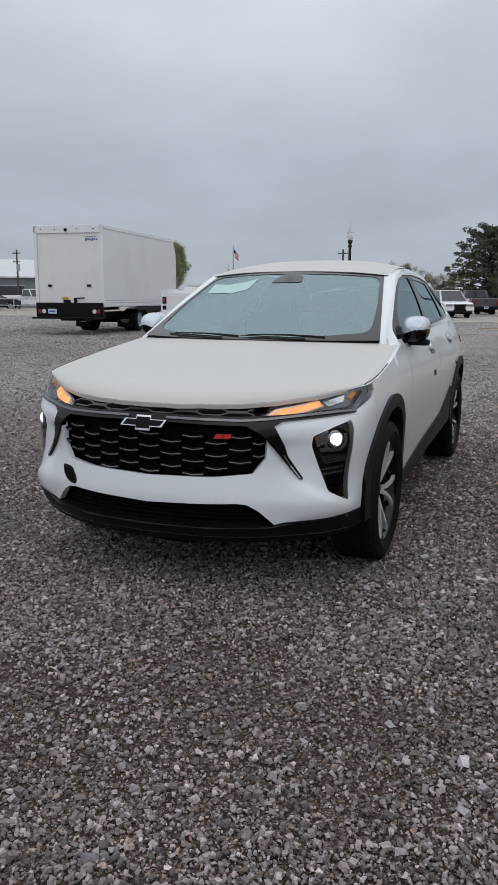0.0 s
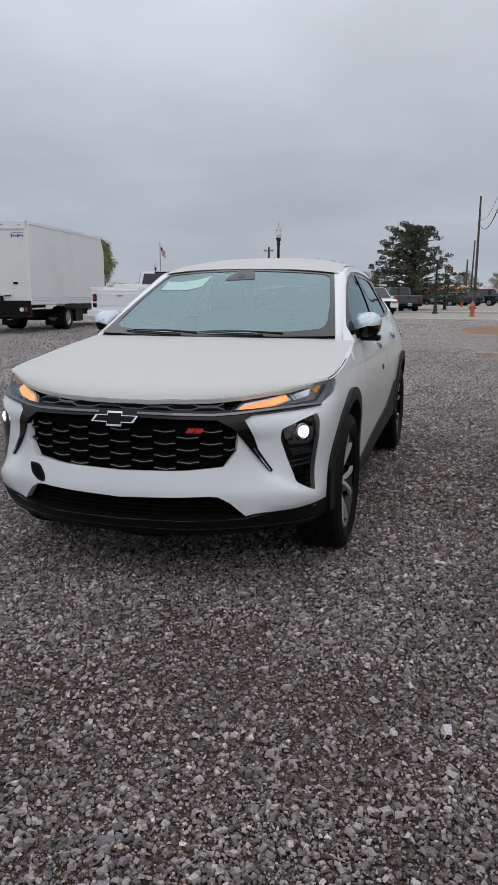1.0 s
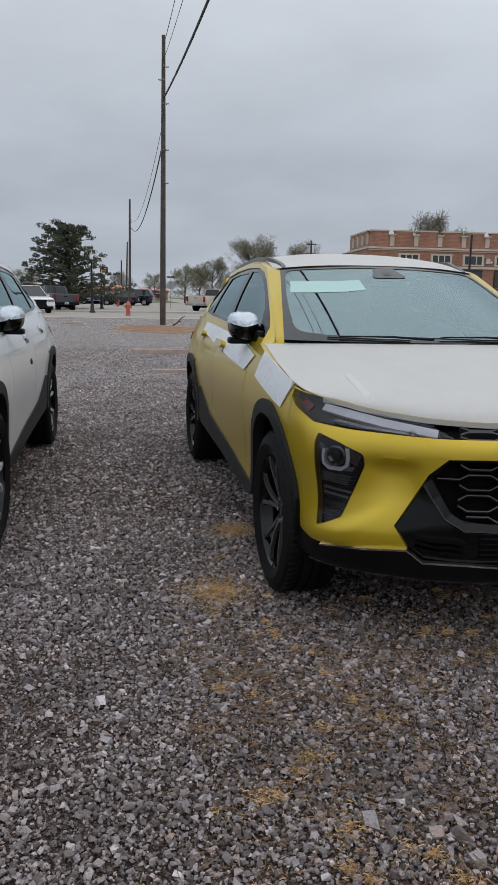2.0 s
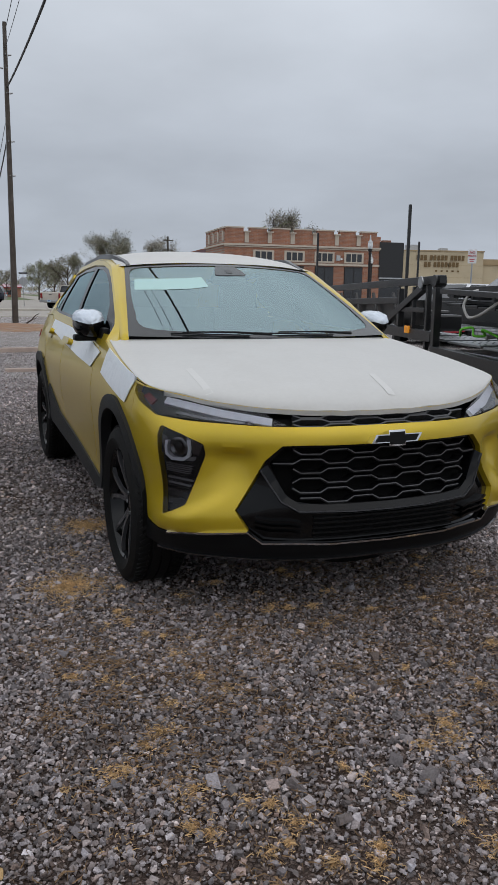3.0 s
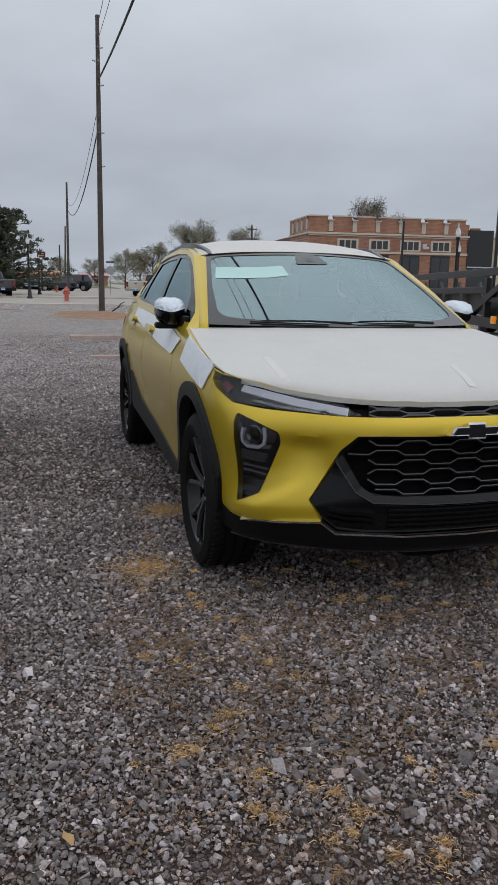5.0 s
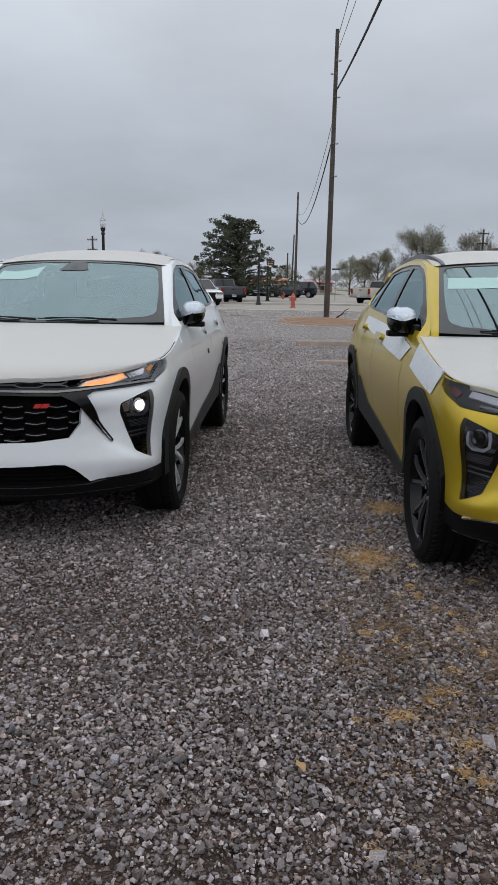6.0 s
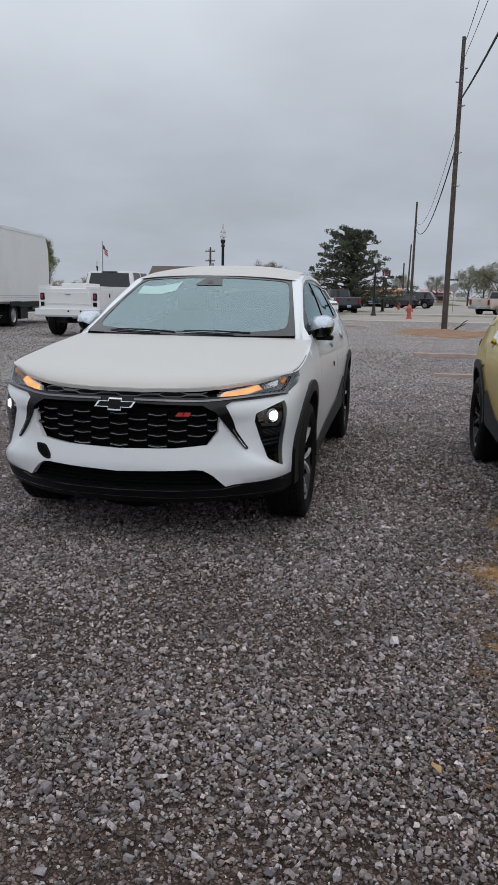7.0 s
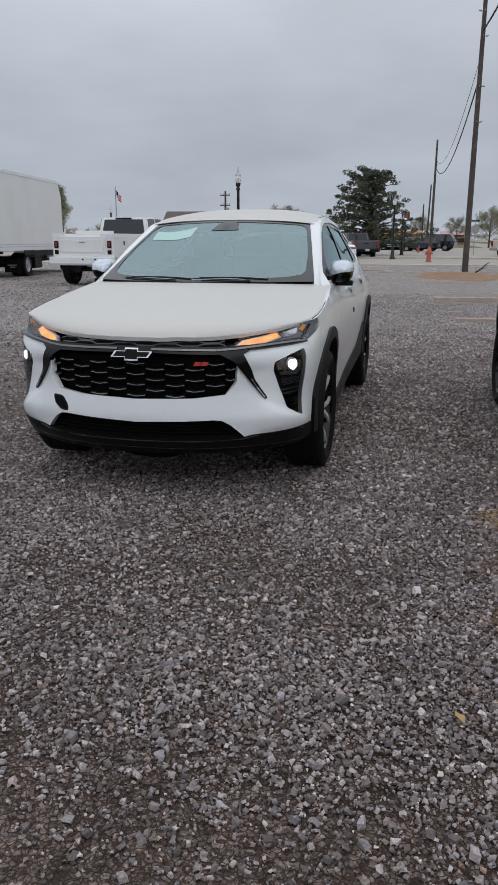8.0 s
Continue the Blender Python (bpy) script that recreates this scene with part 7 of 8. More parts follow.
def pickup(m, paint, label, L=5.7, W=2.0, H=1.9, chrome=True, s=1.0):
    """A crew-cab pickup, its nose to +y."""
    t = thing("pickup_truck", m @ Matrix.Diagonal((s, s, s, 1)), label, "pickup truck", "background vehicles")
    h = L / 2
    part("body", body_shell(bmesh.new(), [(-h + .12, .52), (-h + .04, .66), (-h, 1.28), (-h + .05, 1.32), (-.62, 1.32), (-.6, 1.14), (1.15, 1.13), (1.3, 1.22), (h - .35, 1.14), (h - .05, 1.02), (h, .62), (h - .1, .48)], .46, (-h + 1.15, h - .98), .47, W), paint, t, "", None, 30)
    part("bed", cbox((0, -h + .98, 1.315), (W - .3, 1.6, .05)), M_DARK, t, "dark open bed")
    cab_block(t, ((-.62, 1.10), (-.48, H), (.72, H), (1.38, 1.17)), W - .08, W - .46, paint, M_DARKGLASS, (.5,))
    tg = part("tailgate", cbox((0, -h - .006, .98), (W - .5, .04, .56), .015), paint, t)
    part("handle", cbox((0, -h - .035, 1.12), (.26, .03, .06), .008), M_BLACK, tg)
    part("rear_bumper", cbox((0, -h - .10, .60), (W - .06, .22, .20), .04), M_STEEL if chrome else M_BLACK, t, "", None, 40)
    plate(t, -h - .22, .64)
    for sx in (1, -1):
        part("tail_lamp", cbox((sx * (W / 2 - .12), -h - .01, 1.02), (.17, .07, .42), .02), M_REDLENS, t, "red tail lamp")
        part("headlamp", cbox((sx * (W / 2 - .24), h - .02, .92), (.34, .10, .18), .03), M_LAMP_GREY, t)
        part("door_mirror", cbox((sx * (W / 2 + .13), 1.05, 1.25), (.24, .12, .22), .04), M_BLACK, t, "", None, 40)
        for yh in (-.1, .8):
            part("door_handle", cbox((sx * (W / 2 + .008), yh, 1.04), (.03, .18, .035), .008), M_BLACK, t)
        for yw in (-h + 1.15, h - .98):
            plain_wheel(t, pose(sx * (W / 2 - .16), yw, .395, 0, 0, 0 if sx > 0 else 180), .395, .27)
    part("grille", cbox((0, h + .0, .86), (W - .75, .05, .36), .02), M_BLACK, t)
    part("front_bumper", cbox((0, h + .03, .56), (W - .06, .2, .22), .05), M_STEEL if chrome else M_BLACK, t, "", None, 40)
    part("chassis", cbox((0, 0, .45), (1.1, L - .8, .25), .03), M_DARK, t)
    return t


def suv(m, paint, label, L=4.7, W=1.86, H=1.72, s=1.0, name="parked_suv", grille=True):
    t = thing(name, m @ Matrix.Diagonal((s, s, s, 1)), label, "car", "background vehicles")
    h = L / 2
    part("body", body_shell(bmesh.new(), [(-h + .1, .42), (-h + .02, .6), (-h, .95), (-h + .08, 1.08), (.75, 1.05), (1.1, 1.04), (h - .3, .95), (h - .05, .82), (h, .5), (h - .1, .32)], .34, (-h + .95, h - .93), .40, W), paint, t, "", None, 30)
    cab_block(t, ((-h + .08, 1.02), (-h + .5, H), (.35, H), (1.25, 1.03)), W - .1, W - .46, paint, M_DARKGLASS, (.3, .62))
    for sx in (1, -1):
        part("headlamp", cbox((sx * (W / 2 - .25), h - .06, .80), (.40, .14, .14), .03), M_LAMP_GREY, t, "", None, 40)
        part("tail_lamp", cbox((sx * (W / 2 - .14), -h + .02, .98), (.24, .1, .2), .03), M_REDLENS, t, "", None, 40)
        part("door_mirror", cbox((sx * (W / 2 + .1), .8, 1.1), (.2, .1, .14), .04), paint, t, "", None, 40)
        for yw in (-h + .95, h - .93):
            plain_wheel(t, pose(sx * (W / 2 - .14), yw, .35, 0, 0, 0 if sx > 0 else 180), .35, .24)
    part("grille", prism(bmesh.new(), [(-.42, .42), (.42, .42), (.32, .66), (.45, .86), (-.45, .86), (-.32, .66)], h - .02, h + .02, "Y"), M_BLACK, t, "wide black grille")
    part("front_bumper", cbox((0, h - .02, .38), (W - .3, .12, .12), .03), M_BLACK, t)
    plate(t, -h - .01, .80)
    part("chassis", cbox((0, 0, .36), (1.1, L - .7, .2), .03), M_DARK, t)
    return t


def box_truck():
    """A white box truck; its rear face to -y, over the origin."""
    t = thing("box_truck", pose(-13.82, 18.45, 0, 0, 0, 8.5), "white box truck with a roll-up rear door, parked on gravel", "truck", "background vehicles")
    W, L, z0, z1 = 2.50, 7.5, .92, 3.62
    part("box", prism(bmesh.new(), [(0, z0), (0, z1), (L - .35, z1 - .04), (L, z1 - .62), (L, z0)], -W / 2, W / 2, "X", .025), M_BOX, t, "white panelled cargo box", None, 30)
    for sx in (-1, 1):
        part("corner_post", cbox((sx * (W / 2 - .05), -.02, (z0 + z1) / 2), (.12, .08, z1 - z0), .015), M_TRUCKWHITE, t)
        part("lower_rail", cbox((sx * (W / 2 + .012), L / 2, z0 + .12), (.03, L - .1, .20), .006), M_TRUCKWHITE, t, "white side rail")
        for k in range(2):
            part("rail_line", cbox((sx * (W / 2 + .028), L / 2, z0 + .15 + .08 * k), (.006, L - .1, .016)), M_SHED, t)
        part("top_rail", cbox((sx * (W / 2 + .006), L / 2 - .25, z1 - .06), (.03, L - .6, .12), .01), M_TRUCKWHITE, t)
        part("skirt", cbox((sx * (W / 2 - .02), 5.4, z0 - .1), (.04, 3.2, .2)), M_BLACK, t)
    part("header", cbox((0, -.02, z1 - .13), (W, .08, .26), .015), M_TRUCKWHITE, t)
    part("marker_cluster", cbox((-.05, -.08, z1 - .16), (.10, .05, .10), .02), M_BLACK, t)
    for x in (-.95, -.45, .35, .95):
        part("marker_lamp", cbox((x, -.065, z1 - .13), (.05, .03, .03), .008), M_REDLENS, t)
    door = part("roll_door", cbox((0, .0, (z0 + z1 - .26) / 2), (W - .24, .04, z1 - z0 - .26)), M_BOX, t, "white roll-up door")
    for x in (-.62, .05, .62):
        for k in range(22):
            part("rivet", cbox((x, -.022, z0 + .35 + .085 * k), (.014, .006, .014)), M_SHED, door)
    for x in (-.72, .72):
        part("door_bracket", cbox((x, -.04, z0 + .72), (.14, .05, .07), .01), M_BLACK, door)
    part("latch", cbox((-.10, -.06, z0 + .18), (.24, .08, .12), .02), M_BLACK, door)
    part("latch", cbox((.22, -.06, z0 + .22), (.10, .08, .18), .02), M_BLACK, door)
    part("latch_handle", rod(bmesh.new(), (.3, -.07, z0 + .30), (.55, -.07, z0 + .31), .02, .02, 8), M_BLACK, door)
    part("latch_tag", cbox((-.16, -.05, z0 + .30), (.22, .02, .08)), M_YELLOW, door)
    part("latch_strap", cbox((.22, -.05, z0 - .10), (.05, .03, .42)), M_STRAP, door)
    # maker's mark as plain strokes
    for k in range(6):
        part("mark_bar", cbox((.66 + .075 * k, -.026, z1 - .47 + .008 * math.sin(k * 2)), (.05, .006, .10 if k in (0, 3) else .055)), M_BLUEMARK, door)
    part("mark_line", cbox((.85, -.026, z1 - .38), (.40, .006, .012)), M_BLUEMARK, door)
    part("rear_bumper", cbox((0, -.05, z0 - .10), (W - .04, .14, .50), .02), M_BLACK, t, "deep black rear bumper")
    part("step", cbox((0, -.22, z0 - .36), (W - .02, .38, .06), .015), M_BLACK, t)
    plate(t, -.13, z0 - .14, -1, -.62)
    for sx in (-1, 1):
        lamp = part("tail_lamp", rod(bmesh.new(), (sx * .93, -.11, z0 - .14), (sx * .93, -.15, z0 - .14), .07, .07, 14), M_GLOBE, t)
        part("tail_lamp", cbox((sx * 1.08, -.12, z0 - .14), (.10, .05, .14), .01), M_REDLENS, t)
        part("mud_flap", cbox((sx * .84, 2.7, .38), (.60, .02, .44), .004), M_RUBBER, t)
        for k in range(2):
            part("flap_bar", cbox((sx * .84, 2.685, .42 - .07 * k), (.34 - .14 * k, .006, .028)), M_SHED, t)
        for dx in (0, .30):
            plain_wheel(t, pose(sx * (W / 2 - .20 - dx), 3.4, .42, 0, 0, 0 if sx > 0 else 180), .42, .27)
        plain_wheel(t, pose(sx * (W / 2 - .25), 8.3, .40, 0, 0, 0 if sx > 0 else 180), .40, .27)
        part("wheel_arch_panel", cbox((sx * (W / 2 + .014), 3.4, z0 + .04), (.02, 1.1, .36)), M_BLACK, t)
    part("chassis", cbox((0, 4.6, .58), (.9, 9.0, .24), .02), M_BLACK, t)
    part("axle", rod(bmesh.new(), (-1.0, 3.4, .40), (1.0, 3.4, .40), .09, .09, 8), M_BLACK, t)
    part("side_box", cbox((W / 2 - .2, 4.4, .48), (.35, .8, .42), .02), M_BLACK, t)
    bm = prism(bmesh.new(), [(L + .1, .55), (L + .1, 2.25), (L + .6, 2.28), (L + 1.2, 1.55), (L + 2.1, 1.35), (L + 2.2, .55)], -1.0, 1.0, "X", .05)
    part("cab", bm, M_TRUCKWHITE, t, "", None, 40)
    part("cab_window", cbox((0, L + .62, 1.85), (2.03, .6, .45), .02), M_DARKGLASS, t)
    return t


box_truck()


def service_truck():
    """A white pickup with a utility body; its tail to -y, over the origin."""
    t = thing("utility_truck", pose(-8.55, 16.9, 0, 0, 0, -3), "white pickup with a utility service body, parked on gravel", "truck", "background vehicles")
    W = 1.98
    part("bumper", cbox((0, -.08, .72), (W + .02, .30, .22), .02), M_TRUCKWHITE, t, "white step bumper")
    part("bumper_lip", cbox((0, -.20, .62), (W + .04, .12, .06), .01), M_SHED, t)
    for x in (.1, .5):
        part("bumper_hole", rod(bmesh.new(), (x, -.232, .76), (x, -.238, .76), .03, .03, 10), M_BLACK, t)
    body = part("utility_body", cbox((0, 1.3, 1.12), (W, 2.6, .62), .02), M_TRUCKWHITE, t, "white steel utility body")
    part("tail_panel", cbox((0, -.012, 1.18), (W - .5, .03, .46), .01), M_TRUCKWHITE, body)
    part("tail_inset", cbox((0, -.032, 1.14), (W - .62, .02, .34), .008), M_BOX, body)
    part("tail_handle", cbox((0, -.05, 1.25), (.18, .03, .03), .006), M_STEEL, body)
    for sx in (-1, 1):
        part("side_cabinet", cbox((sx * (W / 2 - .2), 1.3, 1.44), (.42, 2.62, .10), .015), M_TRUCKWHITE, body)
        part("tail_lamp", cbox((sx * (W / 2 - .13), -.02, 1.18), (.085, .05, .15), .03), M_REDLENS, t, "red lamp in a dark bezel")
        part("lamp_bezel", cbox((sx * (W / 2 - .13), -.012, 1.18), (.13, .04, .21), .03), M_BLACK, t)
        part("decal_bar", cbox((sx * (W / 2 - .13), -.015, .96), (.12, .015, .12), .003), M_BLACK, t)
        for k in range(3):
            d = part("cabinet_door", cbox((sx * (W / 2 + .008), .45 + .85 * k, 1.16), (.02, .78, .50), .006), M_TRUCKWHITE, body)
            part("latch", cbox((sx * (W / 2 + .022), .45 + .85 * k + .22, 1.22), (.02, .06, .12), .006), M_BLACK, d)
        for y in (.75, 4.45):
            plain_wheel(t, pose(sx * (W / 2 - .2), y, .40, 0, 0, 0 if sx > 0 else 180), .40, .28)
    part("rear_fender", cbox((0, .95, .8), (W - .01, 1.5, .22), .02), M_TRUCKWHITE, t)
    cab_block(t, ((2.75, 1.15), (2.88, 2.02), (4.0, 2.02), (4.7, 1.25)), 1.92, 1.60, M_TRUCKWHITE, M_DARKGLASS, (.5,))
    part("cab_lower", cbox((0, 3.75, .88), (1.96, 2.1, .75), .06), M_TRUCKWHITE, t, "", None, 40)
    part("bonnet", cbox((0, 5.15, .92), (1.92, 1.2, .72), .10), M_TRUCKWHITE, t, "", None, 40)
    part("brake_lamp", cbox((0, 2.86, 1.985), (.55, .06, .045), .01), M_BLACK, t, "", None)
    part("number_plate_bar", cbox((.35, -.16, .60), (.3, .02, .10)), M_SHED, t)
    part("chassis", cbox((0, 2.6, .52), (.9, 5.2, .22), .02), M_BLACK, t)
    part("hitch", cbox((0, -.1, .52), (.14, .4, .12), .02), M_BLACK, t)
    part("tool_bin", cbox((-.2, 1.2, 1.50), (.8, 1.0, .16), .02), M_BOX, t)
    return t


service_truck()

pickup(pose(-4.0, 53.4, 0, 0, 0, 22), M_GREYPAINT, "dark grey crew-cab pickup parked across the road", chrome=False, s=.94)
pickup(pose(8.5, 60.6, 0, 0, 0, -42), M_TANPAINT, "dusty white pickup waiting on the side road", s=.98)
suv(pose(-5.1, 47.8, 0, 0, 0, 206), M_TRUCKWHITE, "white crossover with a wide dark grille beside the road", s=1.0)
suv(pose(1.6, 86.0, .05, 0, 0, 78), M_BLUEBLACK, "blue-black crossover in the parking lot", s=1.06)
suv(pose(-2.9, 93.0, .05, 0, 0, 95), M_BLUEPAINT, "pale blue car in the parking lot", H=1.5)
suv(pose(-5.8, 86.0, .05, 0, 0, 20), M_GREYPAINT, "dark grey car in the parking lot", H=1.5)
suv(pose(-8.4, 90.0, .05, 0, 0, 30), M_TRUCKWHITE, "white car in the parking lot", H=1.5)
suv(pose(.2, 84.0, .05, 0, 0, 75), M_BLUEBLACK, "dark car at the edge of the parking lot", H=1.5, s=.9)
pickup(pose(-45.8, 57.6, 0, 0, 0, -60), M_TRUCKWHITE, "white pickup by the warehouse")
suv(pose(-46.5, 53.4, 0, 0, 0, -50), M_BLUEBLACK, "black car by the fence", H=1.45)
suv(pose(15.0, 15.8, 0, 0, 0, 110), M_TRUCKWHITE, "white crossover parked behind the car hauler", H=1.7, s=1.0)
suv(pose(15.6, 13.4, 0, 0, 0, 75), M_REDPAINT, "red crossover parked behind the car hauler", H=1.75, s=1.12)
suv(pose(16.0, 18.2, 0, 0, 0, 145), M_BLUEPAINT, "pale car parked behind the car hauler", H=1.7)


# ---- the car hauler beside the yellow car ----
def hauler():
    """A black car-hauling trailer; its long axis along +y, its near rail at x = 0."""
    t = thing("car_hauler_trailer", pose(6.35, 0.9, 0, 0, 0, -9.5), "black steel car-hauling trailer with galvanised decks and ramps", "trailer")
    W = 2.45
    def bar(name, a, b, w, h, label=""):
        return part(name, beam(bmesh.new(), a, b, w, h), M_TRAILER, t, label)
    # low deck, coming towards the camera
    for x in (0, W):
        bar("low_rail", (x, -1.6, .48), (x, 3.4, .60), .10, .18)
        bar("lower_chord", (x, -1.4, .20), (x, 2.2, .26), .08, .08)
        for y in (-1.0, .1, 1.2, 2.2):
            bar("truss_web", (x, y, .24), (x, y + .55, .48), .05, .05)
        bar("post", (x, 3.35, .45), (x, 3.35, 1.52), .09, .09)
        bar("post", (x, 3.62, .60), (x, 3.62, 1.50), .06, .06)
        part("post_cap", rod(bmesh.new(), (x - .07, 3.32, 1.48), (x + .07, 3.32, 1.48), .075, .075, 16), M_TRAILER, t)
        part("pivot_plate", rod(bmesh.new(), (x - .085, 3.68, 1.47), (x - .10, 3.68, 1.47), .075, .075, 16), M_STEEL, t, "round steel pivot cover")
        bar("upper_arm", (x, 3.2, 1.50), (x, 9.6, 1.40), .08, .10)
        bar("upper_arm", (x, 4.6, 1.24), (x, 10.5, 1.14), .08, .09)
        bar("brace", (x, 3.75, 1.42), (x, 5.35, .84), .09, .09)
        bar("mid_rail", (x, 3.4, .80), (x, 8.0, .86), .10, .13)
        bar("mid_tie", (x, 3.7, 1.12), (x, 4.6, 1.12), .05, .06)
        bar("strut", (x, 4.6, .85), (x, 4.6, 1.40), .08, .08)
        bar("strut", (x, 4.1, .85), (x, 4.1, 1.42), .05, .05)
        bar("brace", (x, 8.5, 1.36), (x, 7.2, .82), .08, .08)
        bar("stowed_ramp", (x + (.2 if x == 0 else -.2), 4.2, 1.08), (x + (.2 if x == 0 else -.2), 9.4, 1.04), .05, .34)
        for y in (5.0, 5.9, 6.8, 7.7):
            bar("ramp_rib", (x + (.12 if x == 0 else -.12), y, .90), (x + (.12 if x == 0 else -.12), y + .25, 1.34), .04, .05)
        for y, top in (((4.42, 2.50), (9.3, 2.50)) if x == 0 else ((10.2, 2.45),)):
            bar("stake", (x, y, 1.2), (x, y, top), .038, .038)
        if x:
            bar("far_side_beam", (x, 9.0, 1.16), (x, -1.6, 1.02), .06, .26)
        # the front upper deck beams, over the low deck
        bar("deck_beam", (x, 3.2, 1.36), (x, -1.5, 1.20), .07, .06)
        bar("deck_beam", (x + (.28 if x == 0 else -.28), 3.2, 1.24), (x + (.28 if x == 0 else -.28), -1.5, 1.02), .05, .06)
    # runners and a dark plank floor that fill the upper deck
    for k, x in enumerate((.52, .80, 1.06, 1.40, 1.68, 1.95)):
        z = 1.33 - .035 * (k % 2)
        bar("runner", (x, 3.15, z), (x, -1.5, z - .17), .07, .07)
    for k in range(11):
        y = 3.0 - .42 * k
        bar("plank", (.06, y, 1.20 + .036 * (y - 3.0)), (W - .06, y, 1.20 + .036 * (y - 3.0)), .40, .035)
    for y0, y1 in ((2.6, 1.7), (1.2, .3)):
        bar("strap_ratchet", (.62, y0, 1.375 + .036 * (y0 - 3)), (.70, y1, 1.375 + .036 * (y1 - 3)), .05, .012)
    for k in range(9):
        y = 2.9 - .5 * k
        bar("cross_tie", (0, y, 1.30 + .034 * (y - 2.9)), (W, y, 1.30 + .034 * (y - 2.9)), .05, .035)
    # galvanised plates
    for k, (x0, x1) in enumerate(((.12, .85), (W - .85, W - .12))):
        for j in range(10):
            y = -1.45 + .95 * j
            bm = bmesh.new()
            z = .70 + .012 * (y + 1.6)
            box(bm, ((x0 + x1) / 2, y + .45, z), (x1 - x0, .88, .03), .006)
            for i in range(5):
                for q in range(4):
                    rod(bm, (x0 + .12 + .12 * q * (x1 - x0) / .5, y + .12 + .16 * i, z + .014), (x0 + .12 + .12 * q * (x1 - x0) / .5, y + .12 + .16 * i, z + .024), .02, .012, 6)
            part("deck_plate", bm, M_DECK, t, "dimpled galvanised deck plate")
        for j in range(4):
            y = -1.2 + 1.1 * j
            part("upper_plate", cbox(((x0 + x1) / 2, y + .45, 1.34 + .034 * (y - 2.4)), (x1 - x0, .98, .018), .005, None), M_DECK, t, "galvanised ramp plate")
    part("pan", cbox((W / 2, .9, .64), (W - .3, 4.6, .04), .01), M_DECK, t)
    for sx in (0, W):
        part("fender", prism(bmesh.new(), [(-1.9, .30), (-1.75, .66), (-1.0, .70), (.0, .66), (.2, .30), (.1, .30), (-.1, .60), (-1.0, .64), (-1.65, .60), (-1.8, .30)], sx - .35, sx + .02, "X"), M_TRAILER, t, "rounded black wheel guard")
        for y in (-1.3, -.45):
            plain_wheel(t, pose(sx - .15 if sx == 0 else sx + .15, y, .37, 0, 0, 180 if sx == 0 else 0), .37, .24)
        part("reflector", cbox((sx + (-.06 if sx == 0 else .06), .9, .36), (.012, .9, .06)), M_SIGNRED, t, "red reflector strip")
        part("marker_lamp", cbox((sx + (-.06 if sx == 0 else .06), 4.16, .86), (.03, .15, .10), .012), M_AMBER_GLOW, t, "amber marker lamp")
    bm = bmesh.new()
    drop = spline([(.16, 2.6, 1.37), (.02, 2.5, 1.33), (-.07, 2.44, 1.20), (-.07, 2.36, 1.10), (-.06, 2.28, 1.07), (-.05, 2.1, 1.10), (.0, 1.95, 1.18), (.12, 1.85, 1.30)], 5)[1]
    tube(bm, [tuple(p) for p in drop], .017, 6)
    part("strap", bm, M_STRAP, t, "pale grey tie-down strap", None, 60)
    bm = bmesh.new()
    pts = spline([(.16, 2.98, .84), (.12, 2.86, .92), (.20, 2.74, .94), (.16, 2.62, .86), (.28, 2.58, .86), (.20, 2.50, .93), (.34, 2.40, .86), (.30, 2.2, .82), (.45, 1.9, .80)], 5)[1]
    tube(bm, [tuple(p) for p in pts], .015, 6)
    part("green_strap", bm, M_GREEN, t, "lime green strap lying on the deck", None, 60)
    for y in (1.1, 2.6):
        part("rust_hose", tube(bmesh.new(), [(.3, y, .84), (.9, y + .1, .9), (1.5, y - .1, .86), (2.1, y, .9)], .03, 6), M_STRAP, t)
    for y, z in ((4.2, .95), (4.6, 1.0), (5.2, .93)):
        part("winch_box", cbox((.5, y, z), (.35, .3, .22), .03), M_TRAILER, t)
    part("axle", rod(bmesh.new(), (0, -.9, .37), (W, -.9, .37), .06, .06, 8), M_TRAILER, t)
    part("support_leg", beam(bmesh.new(), (W / 2, 8.0, 0), (W / 2, 8.0, .85), .12, .12), M_TRAILER, t)
    part("tongue", beam(bmesh.new(), (W / 2, 7.0, .82), (W / 2, 10.8, 1.0), .2, .25), M_TRAILER, t)


hauler()

# ---- small things on the gravel ----
def straw(name, spots, seed, label, big=1.0, material=M_STRAW):
    """Tufts of dry straw blades lying among the stones."""
    rng = np.random.default_rng(seed)
    bm = bmesh.new()
    for cx, cy, r, n in spots:
        for _ in range(n):
            d = abs(rng.normal()) * r * .8
            a = rng.uniform(0, math.tau)
            x, y = cx + d * math.cos(a), cy + d * math.sin(a)
            l, b = rng.uniform(.004, .017) * big, rng.uniform(0, math.tau)
            z = lot(x, y).z + rng.uniform(.010, .026)
            dx, dy = math.cos(b) * l, math.sin(b) * l
            wx, wy = -math.sin(b) * .0007 * big, math.cos(b) * .0007 * big
            m = Vector((x + rng.normal() * .003 * big, y + rng.normal() * .003 * big, z + rng.uniform(-.002, .004)))
            p = [Vector((x - dx, y - dy, z - .002)), m, Vector((x + dx, y + dy, z - .003))]
            w = Vector((wx, wy, .001))
            v = [bm.verts.new(q) for q in (p[0] - w, p[0] + w, p[1] + w, p[1] - w, p[2])]
            bm.faces.new((v[0], v[1], v[2], v[3]))
            bm.faces.new((v[3], v[2], v[4]))
    return tagged(part(name, bm, material, None, label), "", "straw", "", "stuff")


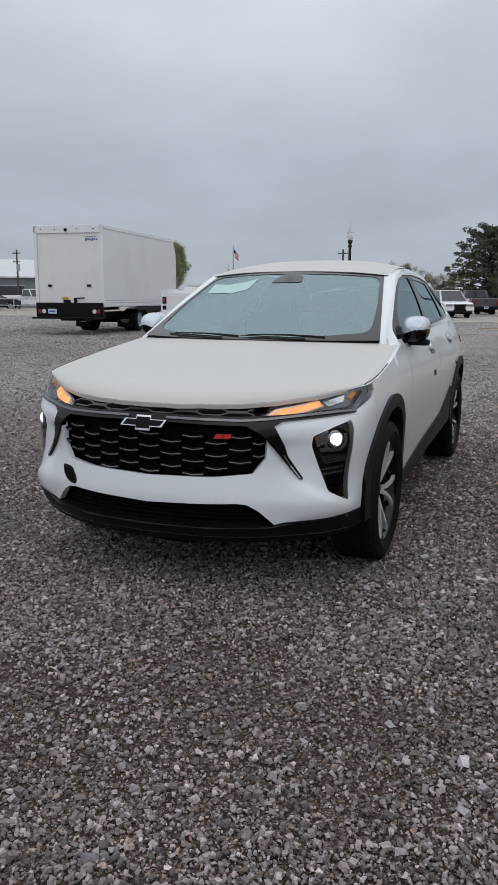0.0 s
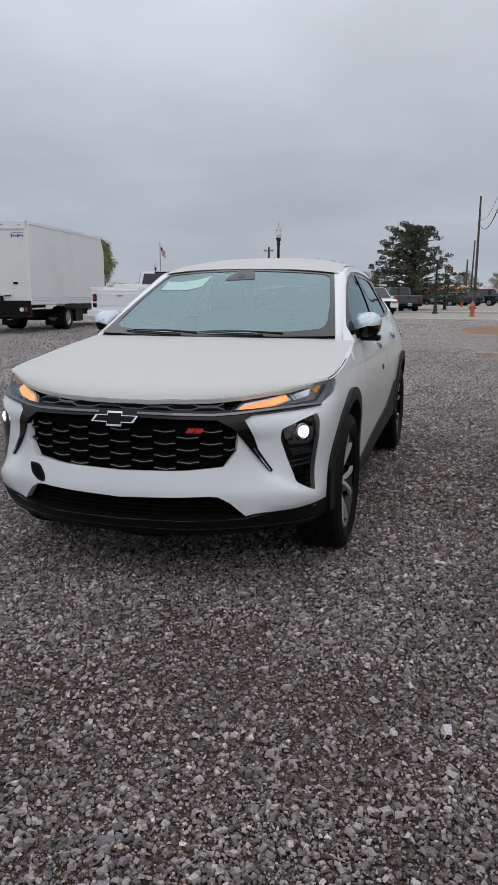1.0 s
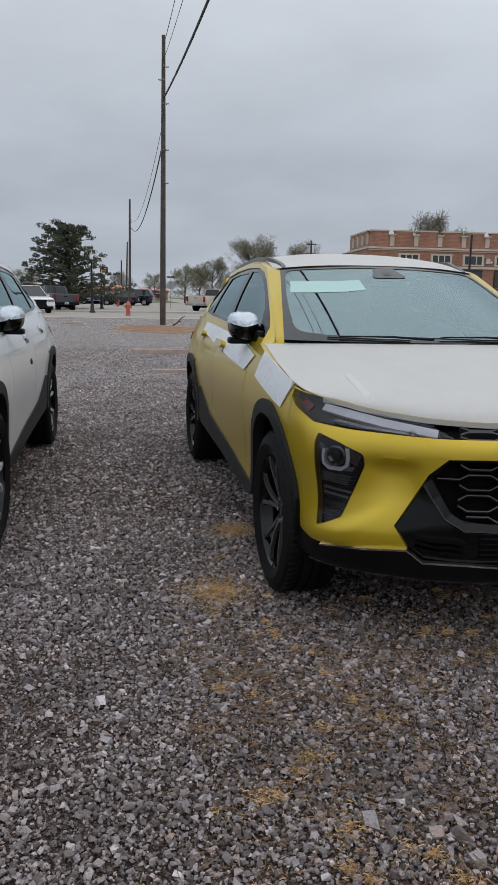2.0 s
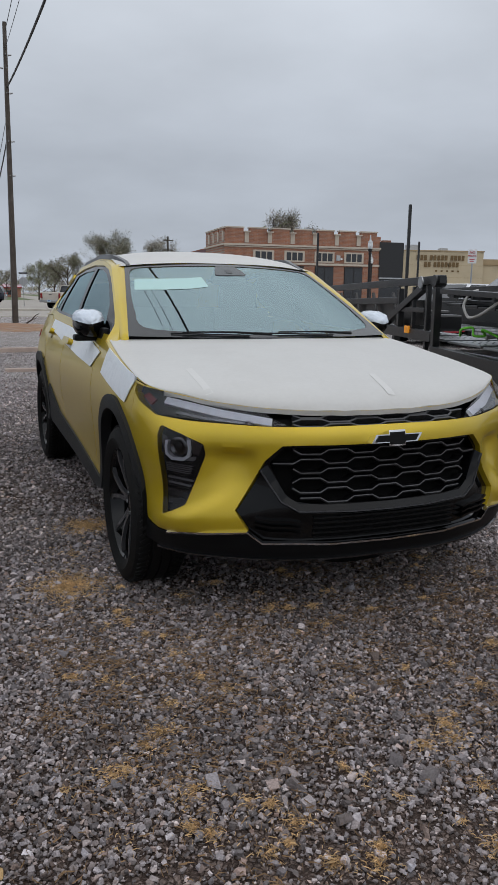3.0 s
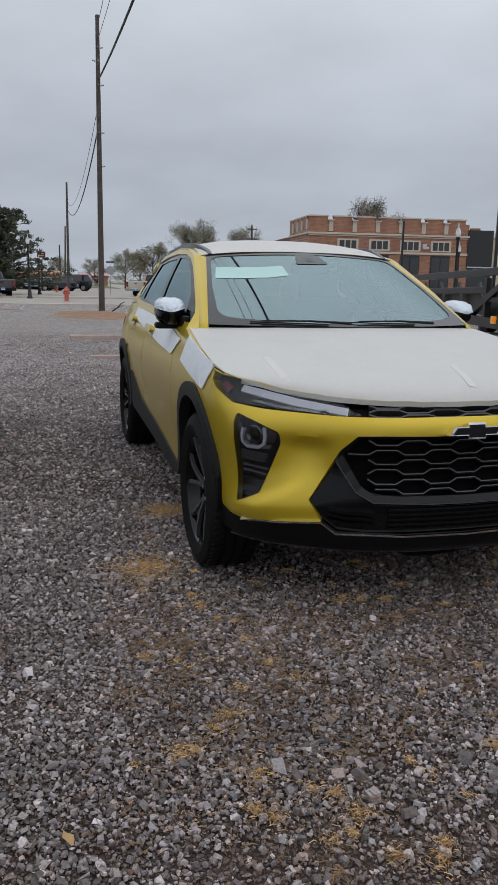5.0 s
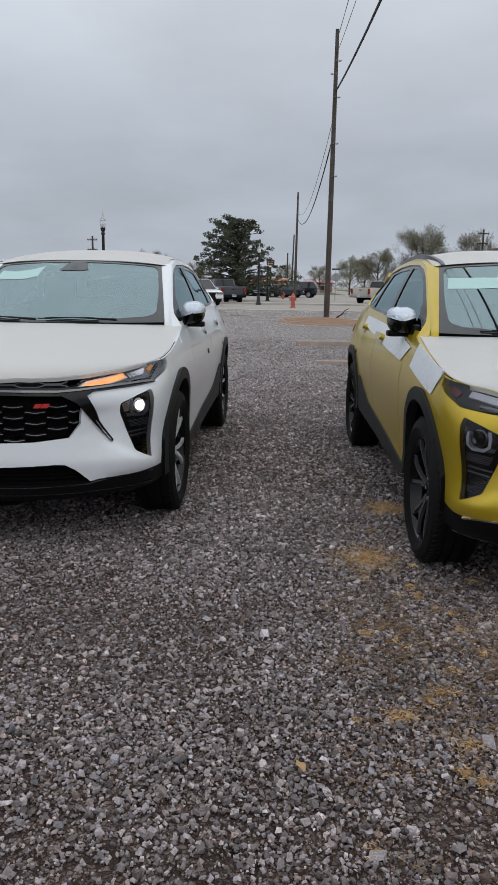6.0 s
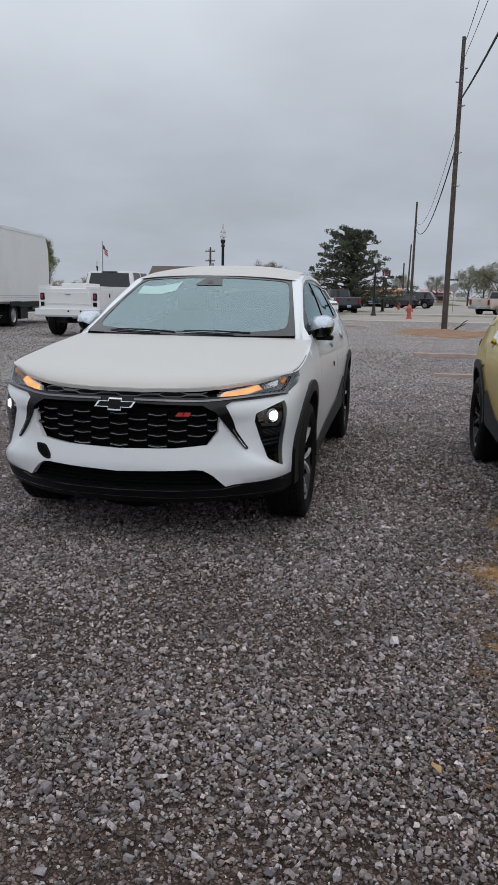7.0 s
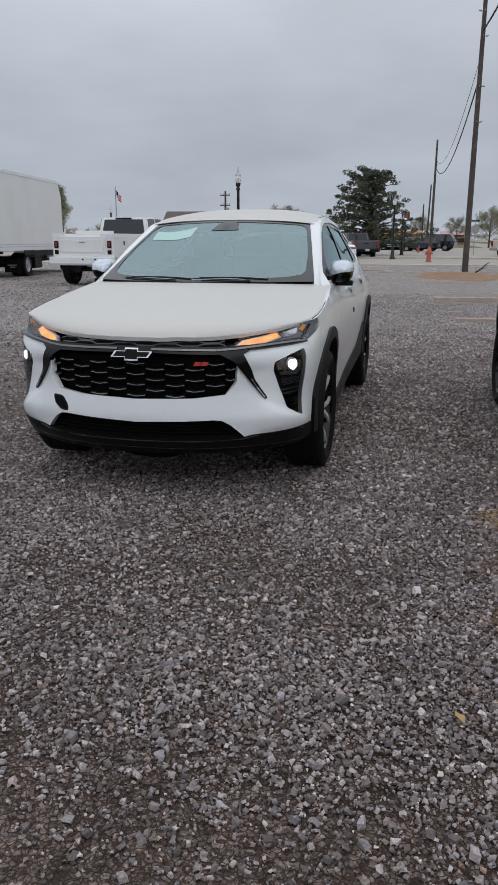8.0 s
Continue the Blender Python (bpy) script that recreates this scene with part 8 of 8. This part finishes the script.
rng_s = np.random.default_rng(77)
tufts = [(2.10, .10, .11, 2400), (1.92, -.78, .13, 2800), (1.98, -.35, .20, 260), (2.08, -2.31, .06, 220), (2.87, -2.32, .06, 200), (1.88, -2.19, .05, 160), (2.41, -2.70, .06, 220), (2.28, -2.52, .05, 160), (2.71, -2.74, .06, 200)]
for _ in range(130):
    tx, ty = rng_s.uniform(1.75, 4.2), rng_s.uniform(-3.5, -.7)
    tufts.append((tx, ty, rng_s.uniform(.012, .05), int(rng_s.uniform(25, 130))))
straw("dry_straw", tufts, 5, "dry orange-brown straw tufts scattered in the gravel", .7)


def dry_leaf(x, y, rz):
    bm = grid(bmesh.new(), lambda u, v: Vector((u * .024 * math.sin(math.pi * (v * .9 + .05)), v * .062 - .031, .03 + .008 * math.cos(u * 2) + .006 * math.sin(v * 5))), lin(-.5, .5, 5), lin(0, 1, 8))
    return tagged(part("dry_leaf", bm, M_LEAFDRY, None, "single tan dry leaf lying on the gravel", pose(x, y, 0, 0, 0, rz), 60), "", "leaf")


dry_leaf(1.585, -2.495, 20)


# pine straw strewn over the bed by the pole
beds = []
for _ in range(170):
    beds.append((rng_s.normal(2.7, 1.0), rng_s.normal(25.8, 1.9), rng_s.uniform(.08, .3), int(rng_s.uniform(8, 26))))
straw("pine_straw", beds, 6, "orange-brown pine straw strewn round the utility pole", 4.5)
bm = tube(bmesh.new(), [(3.25, 28.7, .02), (3.45, 28.6, .16), (3.6, 28.5, .34), (3.75, 28.45, .42)], [.035, .03, .022, .012], 6)
tube(bm, [(3.45, 28.6, .16), (3.6, 28.7, .2), (3.7, 28.75, .3)], [.02, .016, .008], 5)
tagged(part("fallen_branch", bm, M_POLE, None, "bare broken branch lying by the pole", None, 50), "", "branch")

# dead grass and litter trodden into the gravel before the yellow car
dead = []
for _ in range(520):
    tx = rng_s.uniform(1.7, 4.5)
    dead.append((tx, rng_s.normal(-1.75, .55), rng_s.uniform(.05, .16), int(rng_s.uniform(12, 36))))
straw("dead_grass", dead, 9, "brown dead grass trodden into the gravel", 1.3, M_DEADGRASS)
